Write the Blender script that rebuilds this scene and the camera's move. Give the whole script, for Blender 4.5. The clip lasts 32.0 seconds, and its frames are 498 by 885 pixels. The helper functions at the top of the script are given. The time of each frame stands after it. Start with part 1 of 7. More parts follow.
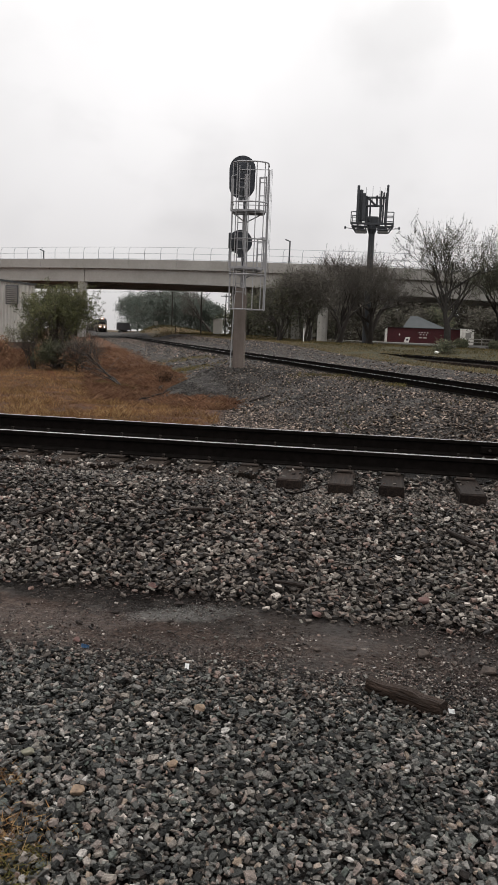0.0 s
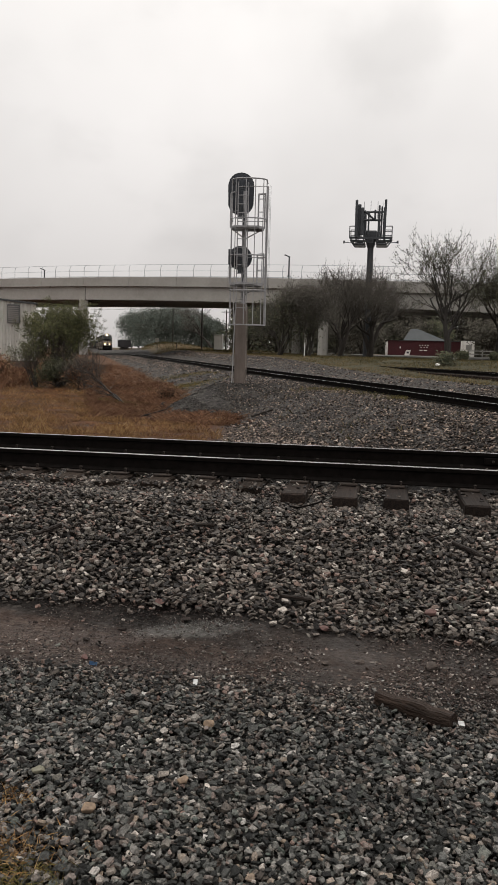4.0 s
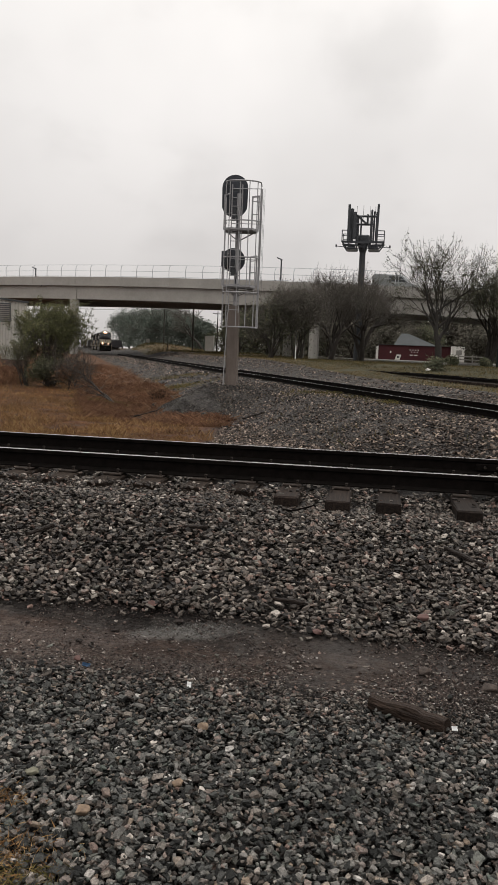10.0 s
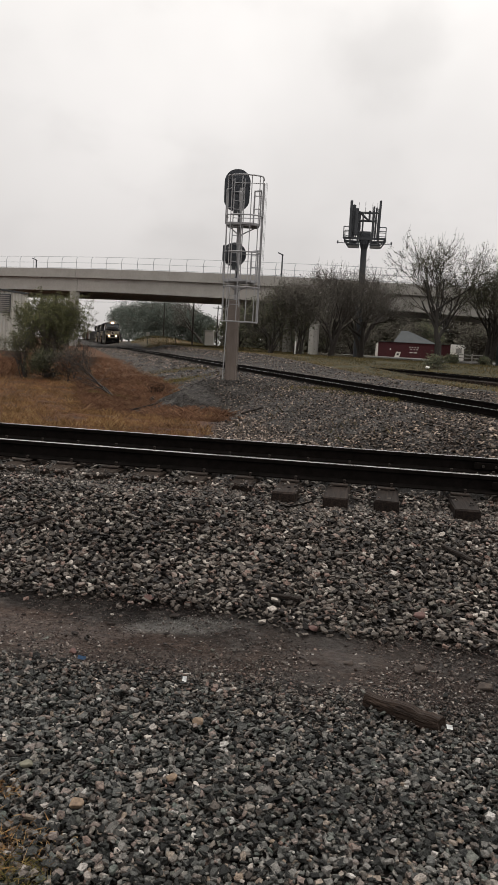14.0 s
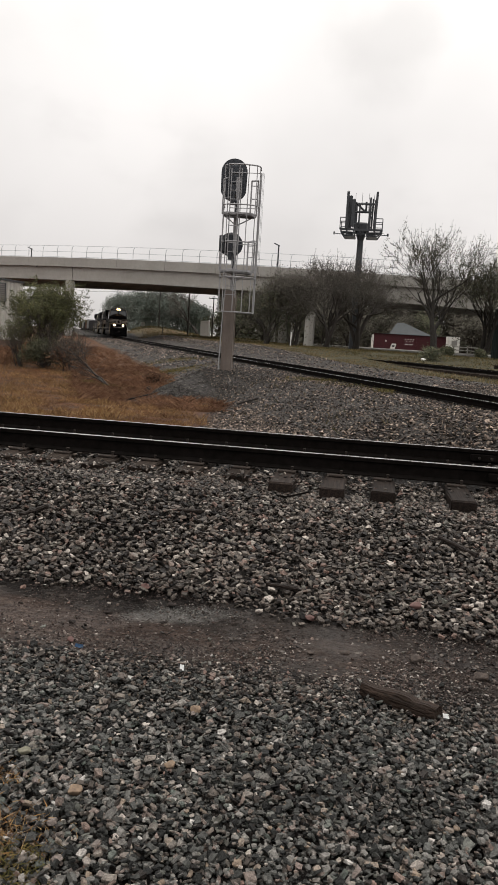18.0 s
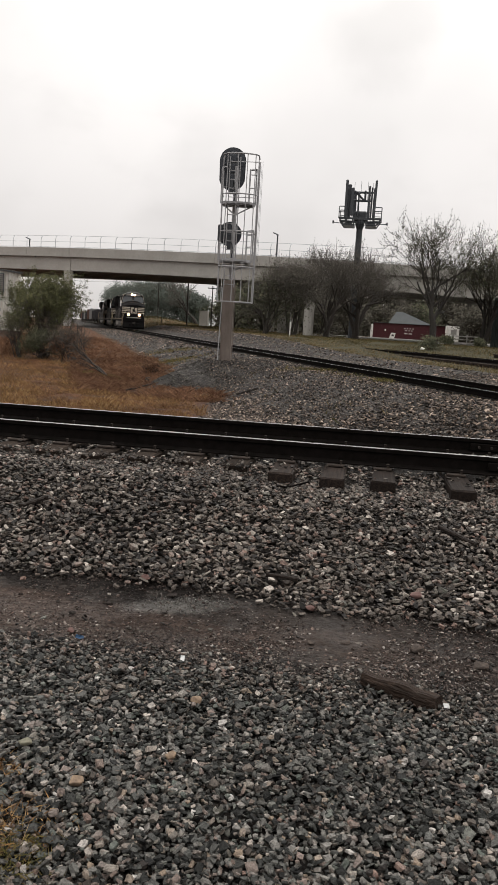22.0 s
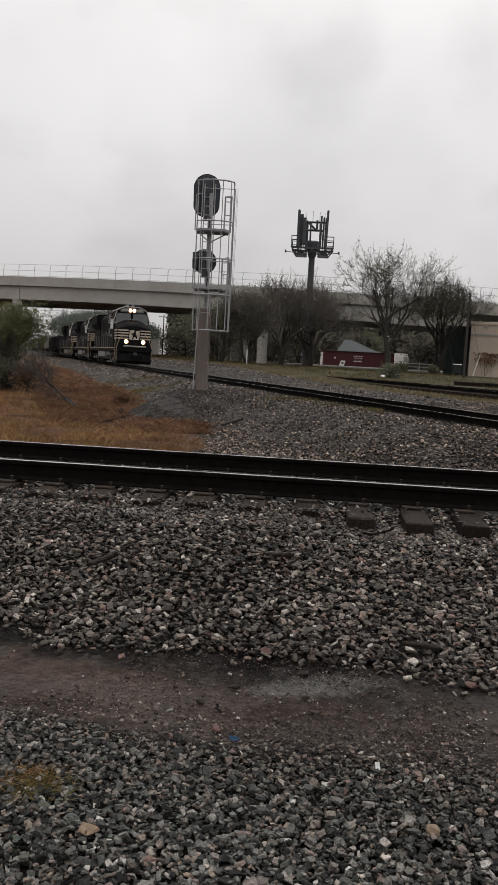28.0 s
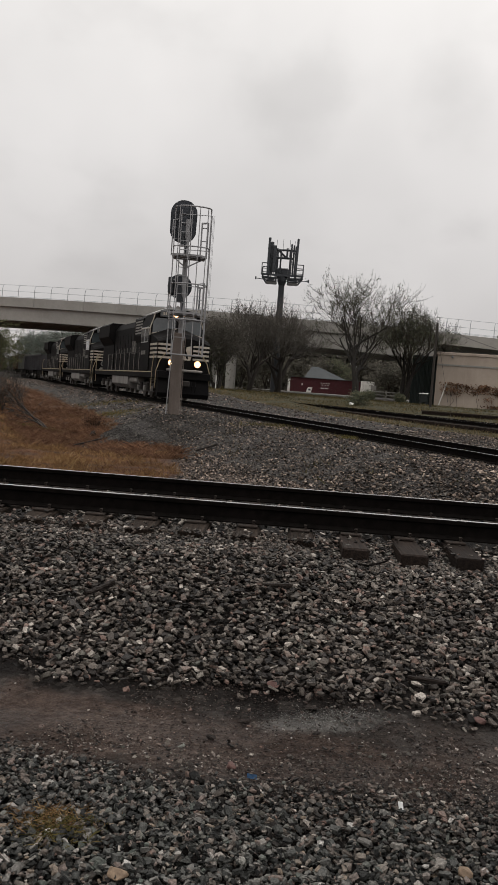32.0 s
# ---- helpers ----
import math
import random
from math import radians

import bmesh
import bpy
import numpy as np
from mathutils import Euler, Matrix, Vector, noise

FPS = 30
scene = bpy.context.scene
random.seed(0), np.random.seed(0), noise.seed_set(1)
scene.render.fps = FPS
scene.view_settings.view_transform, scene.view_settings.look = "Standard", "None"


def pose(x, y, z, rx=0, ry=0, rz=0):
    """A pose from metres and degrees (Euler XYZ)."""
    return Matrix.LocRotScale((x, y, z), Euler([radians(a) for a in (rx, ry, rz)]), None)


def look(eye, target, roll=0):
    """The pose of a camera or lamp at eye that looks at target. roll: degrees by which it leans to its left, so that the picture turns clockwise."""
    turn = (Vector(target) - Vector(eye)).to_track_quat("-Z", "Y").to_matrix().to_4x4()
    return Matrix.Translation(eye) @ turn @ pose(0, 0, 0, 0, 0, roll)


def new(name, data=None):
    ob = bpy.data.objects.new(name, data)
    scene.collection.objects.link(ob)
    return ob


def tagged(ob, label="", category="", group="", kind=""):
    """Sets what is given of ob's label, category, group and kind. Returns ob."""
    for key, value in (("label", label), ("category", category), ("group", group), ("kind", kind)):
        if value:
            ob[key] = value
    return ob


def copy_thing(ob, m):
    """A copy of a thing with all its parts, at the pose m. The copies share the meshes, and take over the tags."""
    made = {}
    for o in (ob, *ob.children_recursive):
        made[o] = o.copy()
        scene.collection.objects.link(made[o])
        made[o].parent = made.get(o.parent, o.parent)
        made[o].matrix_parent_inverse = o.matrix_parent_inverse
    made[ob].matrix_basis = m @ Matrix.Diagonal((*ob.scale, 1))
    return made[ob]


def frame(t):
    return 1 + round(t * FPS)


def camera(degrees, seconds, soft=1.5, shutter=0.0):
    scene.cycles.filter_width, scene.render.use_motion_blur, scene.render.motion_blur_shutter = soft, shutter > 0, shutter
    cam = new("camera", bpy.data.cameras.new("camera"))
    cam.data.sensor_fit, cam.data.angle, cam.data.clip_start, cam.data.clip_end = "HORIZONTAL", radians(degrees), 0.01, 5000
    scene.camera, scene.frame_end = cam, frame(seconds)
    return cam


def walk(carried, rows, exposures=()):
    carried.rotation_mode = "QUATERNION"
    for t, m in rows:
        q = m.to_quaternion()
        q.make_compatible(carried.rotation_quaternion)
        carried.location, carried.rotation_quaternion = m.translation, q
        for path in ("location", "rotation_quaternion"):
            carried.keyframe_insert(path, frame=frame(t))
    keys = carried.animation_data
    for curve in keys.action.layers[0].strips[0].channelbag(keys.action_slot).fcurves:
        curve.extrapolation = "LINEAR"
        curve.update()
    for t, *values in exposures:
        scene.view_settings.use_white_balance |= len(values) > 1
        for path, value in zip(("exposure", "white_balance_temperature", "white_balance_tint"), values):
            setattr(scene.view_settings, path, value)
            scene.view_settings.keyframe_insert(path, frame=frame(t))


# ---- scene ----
cam = camera(33.6, 32.0, soft=1.25)
PATH = [
    (0, (0.955, 0.317, 1.308), (0.64, 2.276, 1.051), 2.3),
    (0.5, (0.998, 0.294, 1.311), (0.674, 2.251, 1.055), 2.1),
    (1, (0.966, 0.291, 1.308), (0.644, 2.249, 1.056), 1.5),
    (1.5, (0.953, 0.295, 1.306), (0.627, 2.253, 1.059), 1.2),
    (2, (0.949, 0.293, 1.312), (0.624, 2.253, 1.076), 1.2),
    (2.5, (0.95, 0.303, 1.31), (0.624, 2.263, 1.08), 1.3),
    (3, (0.95, 0.305, 1.309), (0.622, 2.265, 1.081), 1.2),
    (3.5, (0.945, 0.301, 1.308), (0.622, 2.262, 1.083), 1.4),
    (5.5, (0.945, 0.29, 1.31), (0.627, 2.254, 1.099), 1.3),
    (6, (0.949, 0.29, 1.31), (0.633, 2.253, 1.101), 1.3),
    (6.5, (0.933, 0.289, 1.311), (0.626, 2.255, 1.103), 1.6),
    (7, (0.914, 0.296, 1.312), (0.604, 2.261, 1.102), 1.9),
    (7.5, (0.912, 0.284, 1.314), (0.612, 2.25, 1.102), 2.0),
    (8, (0.916, 0.282, 1.313), (0.621, 2.249, 1.101), 2.1),
    (8.5, (0.919, 0.296, 1.308), (0.624, 2.263, 1.097), 2.1),
    (9, (0.914, 0.287, 1.313), (0.62, 2.254, 1.1), 2.0),
    (9.5, (0.911, 0.284, 1.312), (0.613, 2.25, 1.101), 2.2),
    (10, (0.905, 0.288, 1.312), (0.608, 2.254, 1.097), 2.3),
    (10.5, (0.907, 0.284, 1.312), (0.611, 2.25, 1.097), 2.4),
    (11, (0.907, 0.29, 1.312), (0.61, 2.256, 1.093), 2.5),
    (11.5, (0.912, 0.293, 1.31), (0.611, 2.258, 1.091), 2.5),
    (12, (0.902, 0.294, 1.309), (0.609, 2.26, 1.09), 2.8),
    (12.5, (0.903, 0.291, 1.314), (0.613, 2.257, 1.092), 2.9),
    (13, (0.904, 0.295, 1.31), (0.611, 2.26, 1.085), 3.0),
    (13.5, (0.901, 0.3, 1.308), (0.609, 2.266, 1.083), 3.1),
    (14, (0.898, 0.299, 1.312), (0.606, 2.265, 1.085), 3.2),
    (14.5, (0.895, 0.309, 1.309), (0.606, 2.275, 1.076), 3.4),
    (16.5, (0.884, 0.297, 1.301), (0.607, 2.263, 1.057), 3.6),
    (17, (0.879, 0.292, 1.304), (0.6, 2.257, 1.058), 3.6),
    (17.5, (0.883, 0.292, 1.306), (0.603, 2.257, 1.056), 3.5),
    (18, (0.879, 0.295, 1.303), (0.601, 2.26, 1.055), 3.6),
    (18.5, (0.887, 0.294, 1.308), (0.611, 2.259, 1.056), 3.6),
    (19, (0.885, 0.303, 1.305), (0.609, 2.267, 1.051), 3.5),
    (19.5, (0.881, 0.312, 1.301), (0.602, 2.275, 1.042), 3.4),
    (20, (0.88, 0.307, 1.305), (0.597, 2.27, 1.047), 3.4),
    (20.5, (0.883, 0.307, 1.303), (0.603, 2.27, 1.038), 3.4),
    (21, (0.881, 0.306, 1.301), (0.603, 2.269, 1.034), 3.3),
    (21.5, (0.879, 0.306, 1.301), (0.603, 2.268, 1.028), 3.3),
    (22, (0.876, 0.307, 1.304), (0.601, 2.27, 1.032), 3.4),
    (22.5, (0.877, 0.31, 1.301), (0.604, 2.272, 1.027), 3.4),
    (23, (0.879, 0.302, 1.301), (0.609, 2.265, 1.029), 3.4),
    (23.5, (0.871, 0.302, 1.3), (0.607, 2.265, 1.025), 3.7),
    (24, (0.823, 0.326, 1.298), (0.542, 2.284, 1.003), 4.1),
    (24.5, (0.764, 0.389, 1.25), (0.491, 2.345, 0.932), 4.4),
    (26.5, (0.217, 0.751, 1.304), (0.024, 2.724, 1.045), 3.0),
    (27, (-0.129, 0.806, 1.3), (-0.274, 2.789, 1.086), 2.0),
    (27.5, (-0.195, 0.869, 1.296), (-0.384, 2.85, 1.094), 2.1),
    (28, (-0.33, 0.947, 1.267), (-0.482, 2.931, 1.069), 3.1),
    (28.5, (-0.538, 0.991, 1.274), (-0.635, 2.979, 1.085), 2.3),
    (29, (-0.585, 0.997, 1.276), (-0.681, 2.987, 1.1), 2.7),
    (29.5, (-0.586, 0.987, 1.275), (-0.679, 2.978, 1.115), 3.3),
    (30, (-0.577, 0.978, 1.278), (-0.668, 2.971, 1.131), 3.5),
    (30.5, (-0.581, 0.976, 1.277), (-0.669, 2.969, 1.137), 3.8),
    (31, (-0.585, 0.973, 1.281), (-0.665, 2.966, 1.143), 4.0),
    (31.5, (-0.582, 0.974, 1.282), (-0.659, 2.968, 1.147), 4.0),
    (32, (-0.595, 0.96, 1.281), (-0.667, 2.955, 1.148), 4.3),
]
walk(cam, [(t, look(eye, target, roll)) for t, eye, target, roll in PATH], exposures=[(0, 0.02, 6320, 10), (1.2, -0.02, 6340, 10), (3, -0.1, 6500, 10), (8, -0.14, 6500, 10), (14, -0.12, 6500, 10), (17, 0.0, 6500, 10), (20, 0.05, 6500, 10), (23, 0.12, 6500, 10), (24.2, 0.26, 6480, 10), (26.5, -0.20, 6320, 10), (28, -0.26, 6340, 10), (32, -0.36, 6440, 10)])

# ---- world and light ----
world = bpy.data.worlds.new("overcast_sky")
scene.world = world
world.use_nodes = True
wn, wl = world.node_tree.nodes, world.node_tree.links
bg = wn["Background"]
sky = wn.new("ShaderNodeTexSky")
sky.sky_type, sky.sun_disc = "NISHITA", False
sky.sun_elevation, sky.sun_rotation = radians(68), radians(-12)
tc = wn.new("ShaderNodeTexCoord")
sep = wn.new("ShaderNodeSeparateXYZ")
wl.new(tc.outputs["Generated"], sep.inputs[0])
ramp = wn.new("ShaderNodeValToRGB")
ramp.color_ramp.elements[0].position, ramp.color_ramp.elements[0].color = 0.0, (0.262, 0.250, 0.243, 1)
ramp.color_ramp.elements[1].position, ramp.color_ramp.elements[1].color = 1.0, (1.04, 1.018, 0.986, 1)
for at, shade in ((0.10, (0.288, 0.275, 0.268, 1)), (0.26, (0.380, 0.366, 0.356, 1)), (0.45, (0.468, 0.452, 0.436, 1)), (0.70, (0.71, 0.695, 0.673, 1))):
    ramp.color_ramp.elements.new(at).color = shade
wl.new(sep.outputs[2], ramp.inputs[0])
cloud = wn.new("ShaderNodeTexNoise")
cloud.inputs["Scale"].default_value, cloud.inputs["Detail"].default_value = 2.6, 4
wl.new(tc.outputs["Generated"], cloud.inputs["Vector"])
cr = wn.new("ShaderNodeMapRange")
cr.inputs[1].default_value, cr.inputs[2].default_value = 0.35, 0.65
cr.inputs[3].default_value, cr.inputs[4].default_value = 0.86, 1.04
wl.new(cloud.outputs[0], cr.inputs[0])
mul = wn.new("ShaderNodeMix")
mul.data_type, mul.blend_type = "RGBA", "MULTIPLY"
mul.inputs["Factor"].default_value = 1.0
wl.new(ramp.outputs[0], mul.inputs["A"])
wl.new(cr.outputs[0], mul.inputs["B"])
# smaller soft cloud smudges, flattened towards the horizon
flat = wn.new("ShaderNodeMapping")
flat.inputs["Scale"].default_value, flat.inputs["Location"].default_value = (6.0, 6.0, 10.0), (0.35, 0.0, 0.9)
wl.new(tc.outputs["Generated"], flat.inputs["Vector"])
smudge = wn.new("ShaderNodeTexNoise")
smudge.inputs["Scale"].default_value, smudge.inputs["Detail"].default_value, smudge.inputs["Roughness"].default_value = 1.0, 4, 0.5
wl.new(flat.outputs[0], smudge.inputs["Vector"])
sr = wn.new("ShaderNodeMapRange")
sr.interpolation_type = "SMOOTHSTEP"
sr.inputs[1].default_value, sr.inputs[2].default_value = 0.50, 0.72
sr.inputs[3].default_value, sr.inputs[4].default_value = 1.01, 0.93
wl.new(smudge.outputs[0], sr.inputs[0])
mul2 = wn.new("ShaderNodeMix")
mul2.data_type, mul2.blend_type = "RGBA", "MULTIPLY"
mul2.inputs["Factor"].default_value = 1.0
wl.new(mul.outputs["Result"], mul2.inputs["A"])
wl.new(sr.outputs[0], mul2.inputs["B"])
grey = wn.new("ShaderNodeHueSaturation")
grey.inputs["Saturation"].default_value = 0.15
grey.inputs["Value"].default_value = 0.004
wl.new(sky.outputs[0], grey.inputs["Color"])
addc = wn.new("ShaderNodeMix")
addc.data_type, addc.blend_type = "RGBA", "ADD"
addc.inputs["Factor"].default_value = 1.0
# two torn scraps of darker cloud
torn = wn.new("ShaderNodeTexNoise")
torn.inputs["Scale"].default_value, torn.inputs["Detail"].default_value = 14.0, 3
wl.new(tc.outputs["Generated"], torn.inputs["Vector"])
scraps = mul2.outputs["Result"]
for place, reach, shade in (((-0.01, 0.942, 0.335), 0.075, 0.88), ((0.16, 0.930, 0.330), 0.07, 0.90)):
    near = wn.new("ShaderNodeVectorMath")
    near.operation = "DISTANCE"
    near.inputs[1].default_value = place
    wl.new(tc.outputs["Generated"], near.inputs[0])
    rag = wn.new("ShaderNodeMath")
    rag.operation = "MULTIPLY_ADD"
    rag.inputs[1].default_value = reach * 1.6
    wl.new(torn.outputs[0], rag.inputs[0])
    wl.new(near.outputs["Value"], rag.inputs[2])
    fade = wn.new("ShaderNodeMapRange")
    fade.interpolation_type = "SMOOTHSTEP"
    fade.inputs[1].default_value, fade.inputs[2].default_value, fade.inputs[3].default_value, fade.inputs[4].default_value = reach * 0.8, reach * 1.9, shade, 1.0
    wl.new(rag.outputs[0], fade.inputs[0])
    dim = wn.new("ShaderNodeMix")
    dim.data_type, dim.blend_type = "RGBA", "MULTIPLY"
    dim.inputs["Factor"].default_value = 1.0
    wl.new(scraps, dim.inputs["A"])
    wl.new(fade.outputs[0], dim.inputs["B"])
    scraps = dim.outputs["Result"]
# the cloud is thinner towards +x
side = wn.new("ShaderNodeMapRange")
side.inputs[1].default_value, side.inputs[2].default_value, side.inputs[3].default_value, side.inputs[4].default_value = -0.45, 0.35, 0.93, 1.10
wl.new(sep.outputs[0], side.inputs[0])
mul3 = wn.new("ShaderNodeMix")
mul3.data_type, mul3.blend_type = "RGBA", "MULTIPLY"
mul3.inputs["Factor"].default_value = 1.0
wl.new(scraps, mul3.inputs["A"])
wl.new(side.outputs[0], mul3.inputs["B"])
wl.new(mul3.outputs["Result"], addc.inputs["A"])
wl.new(grey.outputs[0], addc.inputs["B"])
wl.new(addc.outputs["Result"], bg.inputs["Color"])
bg.inputs["Strength"].default_value = 2.5
sun = new("overcast_sun", bpy.data.lights.new("overcast_sun", "SUN"))
sun.data.energy, sun.data.angle, sun.data.color = 1.0, radians(40), (1.0, 0.96, 0.91)
sun.matrix_world = look((0, 0, 60), (5, -24, 0))
scene.view_settings.exposure = 0.0


# ---- materials ----
def material(name, col, rough=0.7, metal=0.0, col2=None, scale=8.0, amount=0.5, bump=0.0, bump_scale=40.0, streak=None,
             island=0.0, per_object=0.0, grain=0.0, grain_scale=120.0, spec=0.3):
    """A surface with two scales of colour variation, fine relief and, at will, differences from piece to piece."""
    m = bpy.data.materials.new(name)
    m.use_nodes = True
    n, l = m.node_tree.nodes, m.node_tree.links
    b = n["Principled BSDF"]
    b.inputs["Roughness"].default_value, b.inputs["Metallic"].default_value = rough, metal
    b.inputs["Specular IOR Level"].default_value = spec
    co = n.new("ShaderNodeTexCoord")
    source = co.outputs["Object"]
    if streak:
        mp = n.new("ShaderNodeMapping")
        mp.inputs["Scale"].default_value = streak
        l.new(source, mp.inputs["Vector"])
        source = mp.outputs[0]
    t = n.new("ShaderNodeTexNoise")
    t.inputs["Scale"].default_value, t.inputs["Detail"].default_value, t.inputs["Roughness"].default_value = scale, 6, 0.65
    l.new(source, t.inputs["Vector"])
    c2 = col2 or tuple(c * 0.55 for c in col)
    rmp = n.new("ShaderNodeValToRGB")
    e = rmp.color_ramp.elements
    e[0].position, e[1].position = 0.5 - 0.25 * amount - 0.02, 0.5 + 0.25 * amount + 0.02
    e[0].color, e[1].color = (*c2, 1), (*col, 1)
    l.new(t.outputs[0], rmp.inputs[0])
    out = rmp.outputs[0]

    def times(a, value_socket, lo, hi):
        mr = n.new("ShaderNodeMapRange")
        mr.inputs[3].default_value, mr.inputs[4].default_value = lo, hi
        l.new(value_socket, mr.inputs[0])
        mx = n.new("ShaderNodeMix")
        mx.data_type, mx.blend_type = "RGBA", "MULTIPLY"
        mx.inputs["Factor"].default_value = 1.0
        l.new(a, mx.inputs["A"])
        l.new(mr.outputs[0], mx.inputs["B"])
        return mx.outputs["Result"]

    if grain:
        g = n.new("ShaderNodeTexNoise")
        g.inputs["Scale"].default_value, g.inputs["Detail"].default_value = grain_scale, 3
        l.new(co.outputs["Object"], g.inputs["Vector"])
        out = times(out, g.outputs[0], 1 - grain, 1 + grain)
    if island:
        ge = n.new("ShaderNodeNewGeometry")
        out = times(out, ge.outputs["Random Per Island"], 1 - island, 1 + island)
    if per_object:
        oi = n.new("ShaderNodeObjectInfo")
        out = times(out, oi.outputs["Random"], 1 - per_object, 1 + per_object)
    l.new(out, b.inputs["Base Color"])
    if bump:
        bt = n.new("ShaderNodeTexNoise")
        bt.inputs["Scale"].default_value, bt.inputs["Detail"].default_value = bump_scale, 5
        l.new(source, bt.inputs["Vector"])
        bp = n.new("ShaderNodeBump")
        bp.inputs["Strength"].default_value, bp.inputs["Distance"].default_value = bump, 0.02
        l.new(bt.outputs[0], bp.inputs["Height"])
        l.new(bp.outputs[0], b.inputs["Normal"])
    return m


def glow(name, col, strength):
    m = bpy.data.materials.new(name)
    m.use_nodes = True
    b = m.node_tree.nodes["Principled BSDF"]
    b.inputs["Base Color"].default_value = (*col, 1)
    b.inputs["Emission Color"].default_value = (*col, 1)
    b.inputs["Emission Strength"].default_value = strength
    return m


CONCRETE = material("weathered_concrete", (0.33, 0.312, 0.288), 0.9, col2=(0.25, 0.236, 0.217), scale=0.35, amount=0.9, bump=0.2, bump_scale=8, grain=0.1, grain_scale=3)
CONCRETE_DIRTY = material("dirty_concrete", (0.28, 0.268, 0.25), 0.9, col2=(0.20, 0.19, 0.175), scale=0.5, amount=0.9, streak=(1, 1, 0.15), bump=0.2, grain=0.1, grain_scale=3)
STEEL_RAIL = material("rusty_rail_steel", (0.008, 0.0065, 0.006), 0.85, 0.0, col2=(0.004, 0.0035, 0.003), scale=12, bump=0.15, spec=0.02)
RAIL_TOP = material("polished_rail_head", (0.62, 0.62, 0.63), 0.22, 1.0, col2=(0.5, 0.48, 0.46), scale=30, streak=(0.2, 4, 4))
TIE_WOOD = material("creosoted_tie_timber", (0.025, 0.0175, 0.0138), 0.7, col2=(0.006, 0.0045, 0.004), scale=3, streak=(14, 0.5, 14), bump=0.4, bump_scale=5, spec=0.08, per_object=0.25, grain=0.1, grain_scale=60)
GALV = material("galvanised_steel", (0.42, 0.43, 0.44), 0.5, 0.75, col2=(0.3, 0.31, 0.32), scale=5, amount=0.8)
DARK_STEEL = material("dark_painted_steel", (0.05, 0.053, 0.06), 0.5, 0.2, col2=(0.035, 0.037, 0.04), scale=4)


# ---- mesh helpers ----
def mesh_from(name, verts, faces, mats, smooth=False, index=None):
    me = bpy.data.meshes.new(name)
    me.from_pydata(verts, [], faces)
    for m in mats if isinstance(mats, (list, tuple)) else [mats]:
        me.materials.append(m)
    if index is not None:
        me.polygons.foreach_set("material_index", index)
    if smooth:
        me.polygons.foreach_set("use_smooth", [True] * len(me.polygons))
    me.update()
    return me


def part(name, bm, mat, parent=None, label="", at=None, smooth=False):
    """Links a bmesh as one mesh object under a thing or part."""
    me = bpy.data.meshes.new(name)
    bm.to_mesh(me)
    bm.free()
    for m in mat if isinstance(mat, (list, tuple)) else [mat]:
        me.materials.append(m)
    if smooth:
        me.polygons.foreach_set("use_smooth", [True] * len(me.polygons))
    ob = new(name, me)
    if parent:
        ob.parent = parent
    if at is not None:
        ob.matrix_basis = at
    if label:
        ob["label"] = label
    return ob


def empty(name, m, label, category, group="", kind=""):
    ob = new(name)
    ob.matrix_basis = m
    return tagged(ob, label, category, group, kind)


def box(bm, x0, x1, y0, y1, z0, z1, bevel=0.0, mat=0):
    vs = [bm.verts.new((x, y, z)) for z in (z0, z1) for x, y in ((x0, y0), (x1, y0), (x1, y1), (x0, y1))]
    fs = [bm.faces.new([vs[i] for i in f]) for f in ((3, 2, 1, 0), (4, 5, 6, 7), (0, 1, 5, 4), (1, 2, 6, 5), (2, 3, 7, 6), (3, 0, 4, 7))]
    for f in fs:
        f.material_index = mat
    if bevel:
        bmesh.ops.bevel(bm, geom=list({e for f in fs for e in f.edges}), offset=bevel, segments=1, affect="EDGES")
    return fs


def tube(bm, p0, p1, r0, r1=None, n=8, cap=True, mat=0):
    p0, p1 = Vector(p0), Vector(p1)
    r1 = r0 if r1 is None else r1
    d = (p1 - p0).normalized()
    u = d.orthogonal().normalized()
    w = d.cross(u)
    rings = []
    for p, r in ((p0, r0), (p1, r1)):
        rings.append([bm.verts.new(p + (u * math.cos(k * math.tau / n) + w * math.sin(k * math.tau / n)) * r) for k in range(n)])
    for k in range(n):
        bm.faces.new((rings[0][k], rings[0][(k + 1) % n], rings[1][(k + 1) % n], rings[1][k])).material_index = mat
    if cap:
        bm.faces.new(rings[0][::-1]).material_index = mat
        bm.faces.new(rings[1]).material_index = mat


def pipe(bm, pts, r, n=6):
    for a, b in zip(pts, pts[1:]):
        tube(bm, a, b, r, n=n)


def prism(bm, outline, y0, y1, axis="y", mat=0):
    """Extrudes a closed outline along one axis. outline: pairs in the other two axes."""
    def at(a, b, s):
        return {"y": (a, s, b), "x": (s, a, b), "z": (a, b, s)}[axis]
    lo = [bm.verts.new(at(a, b, y0)) for a, b in outline]
    hi = [bm.verts.new(at(a, b, y1)) for a, b in outline]
    n = len(outline)
    fs = [bm.faces.new((lo[k], lo[(k + 1) % n], hi[(k + 1) % n], hi[k])) for k in range(n)]
    fs += [bm.faces.new(lo[::-1]), bm.faces.new(hi)]
    for f in fs:
        f.material_index = mat
    bmesh.ops.recalc_face_normals(bm, faces=fs)
    return fs


def fresh():
    return bmesh.new()


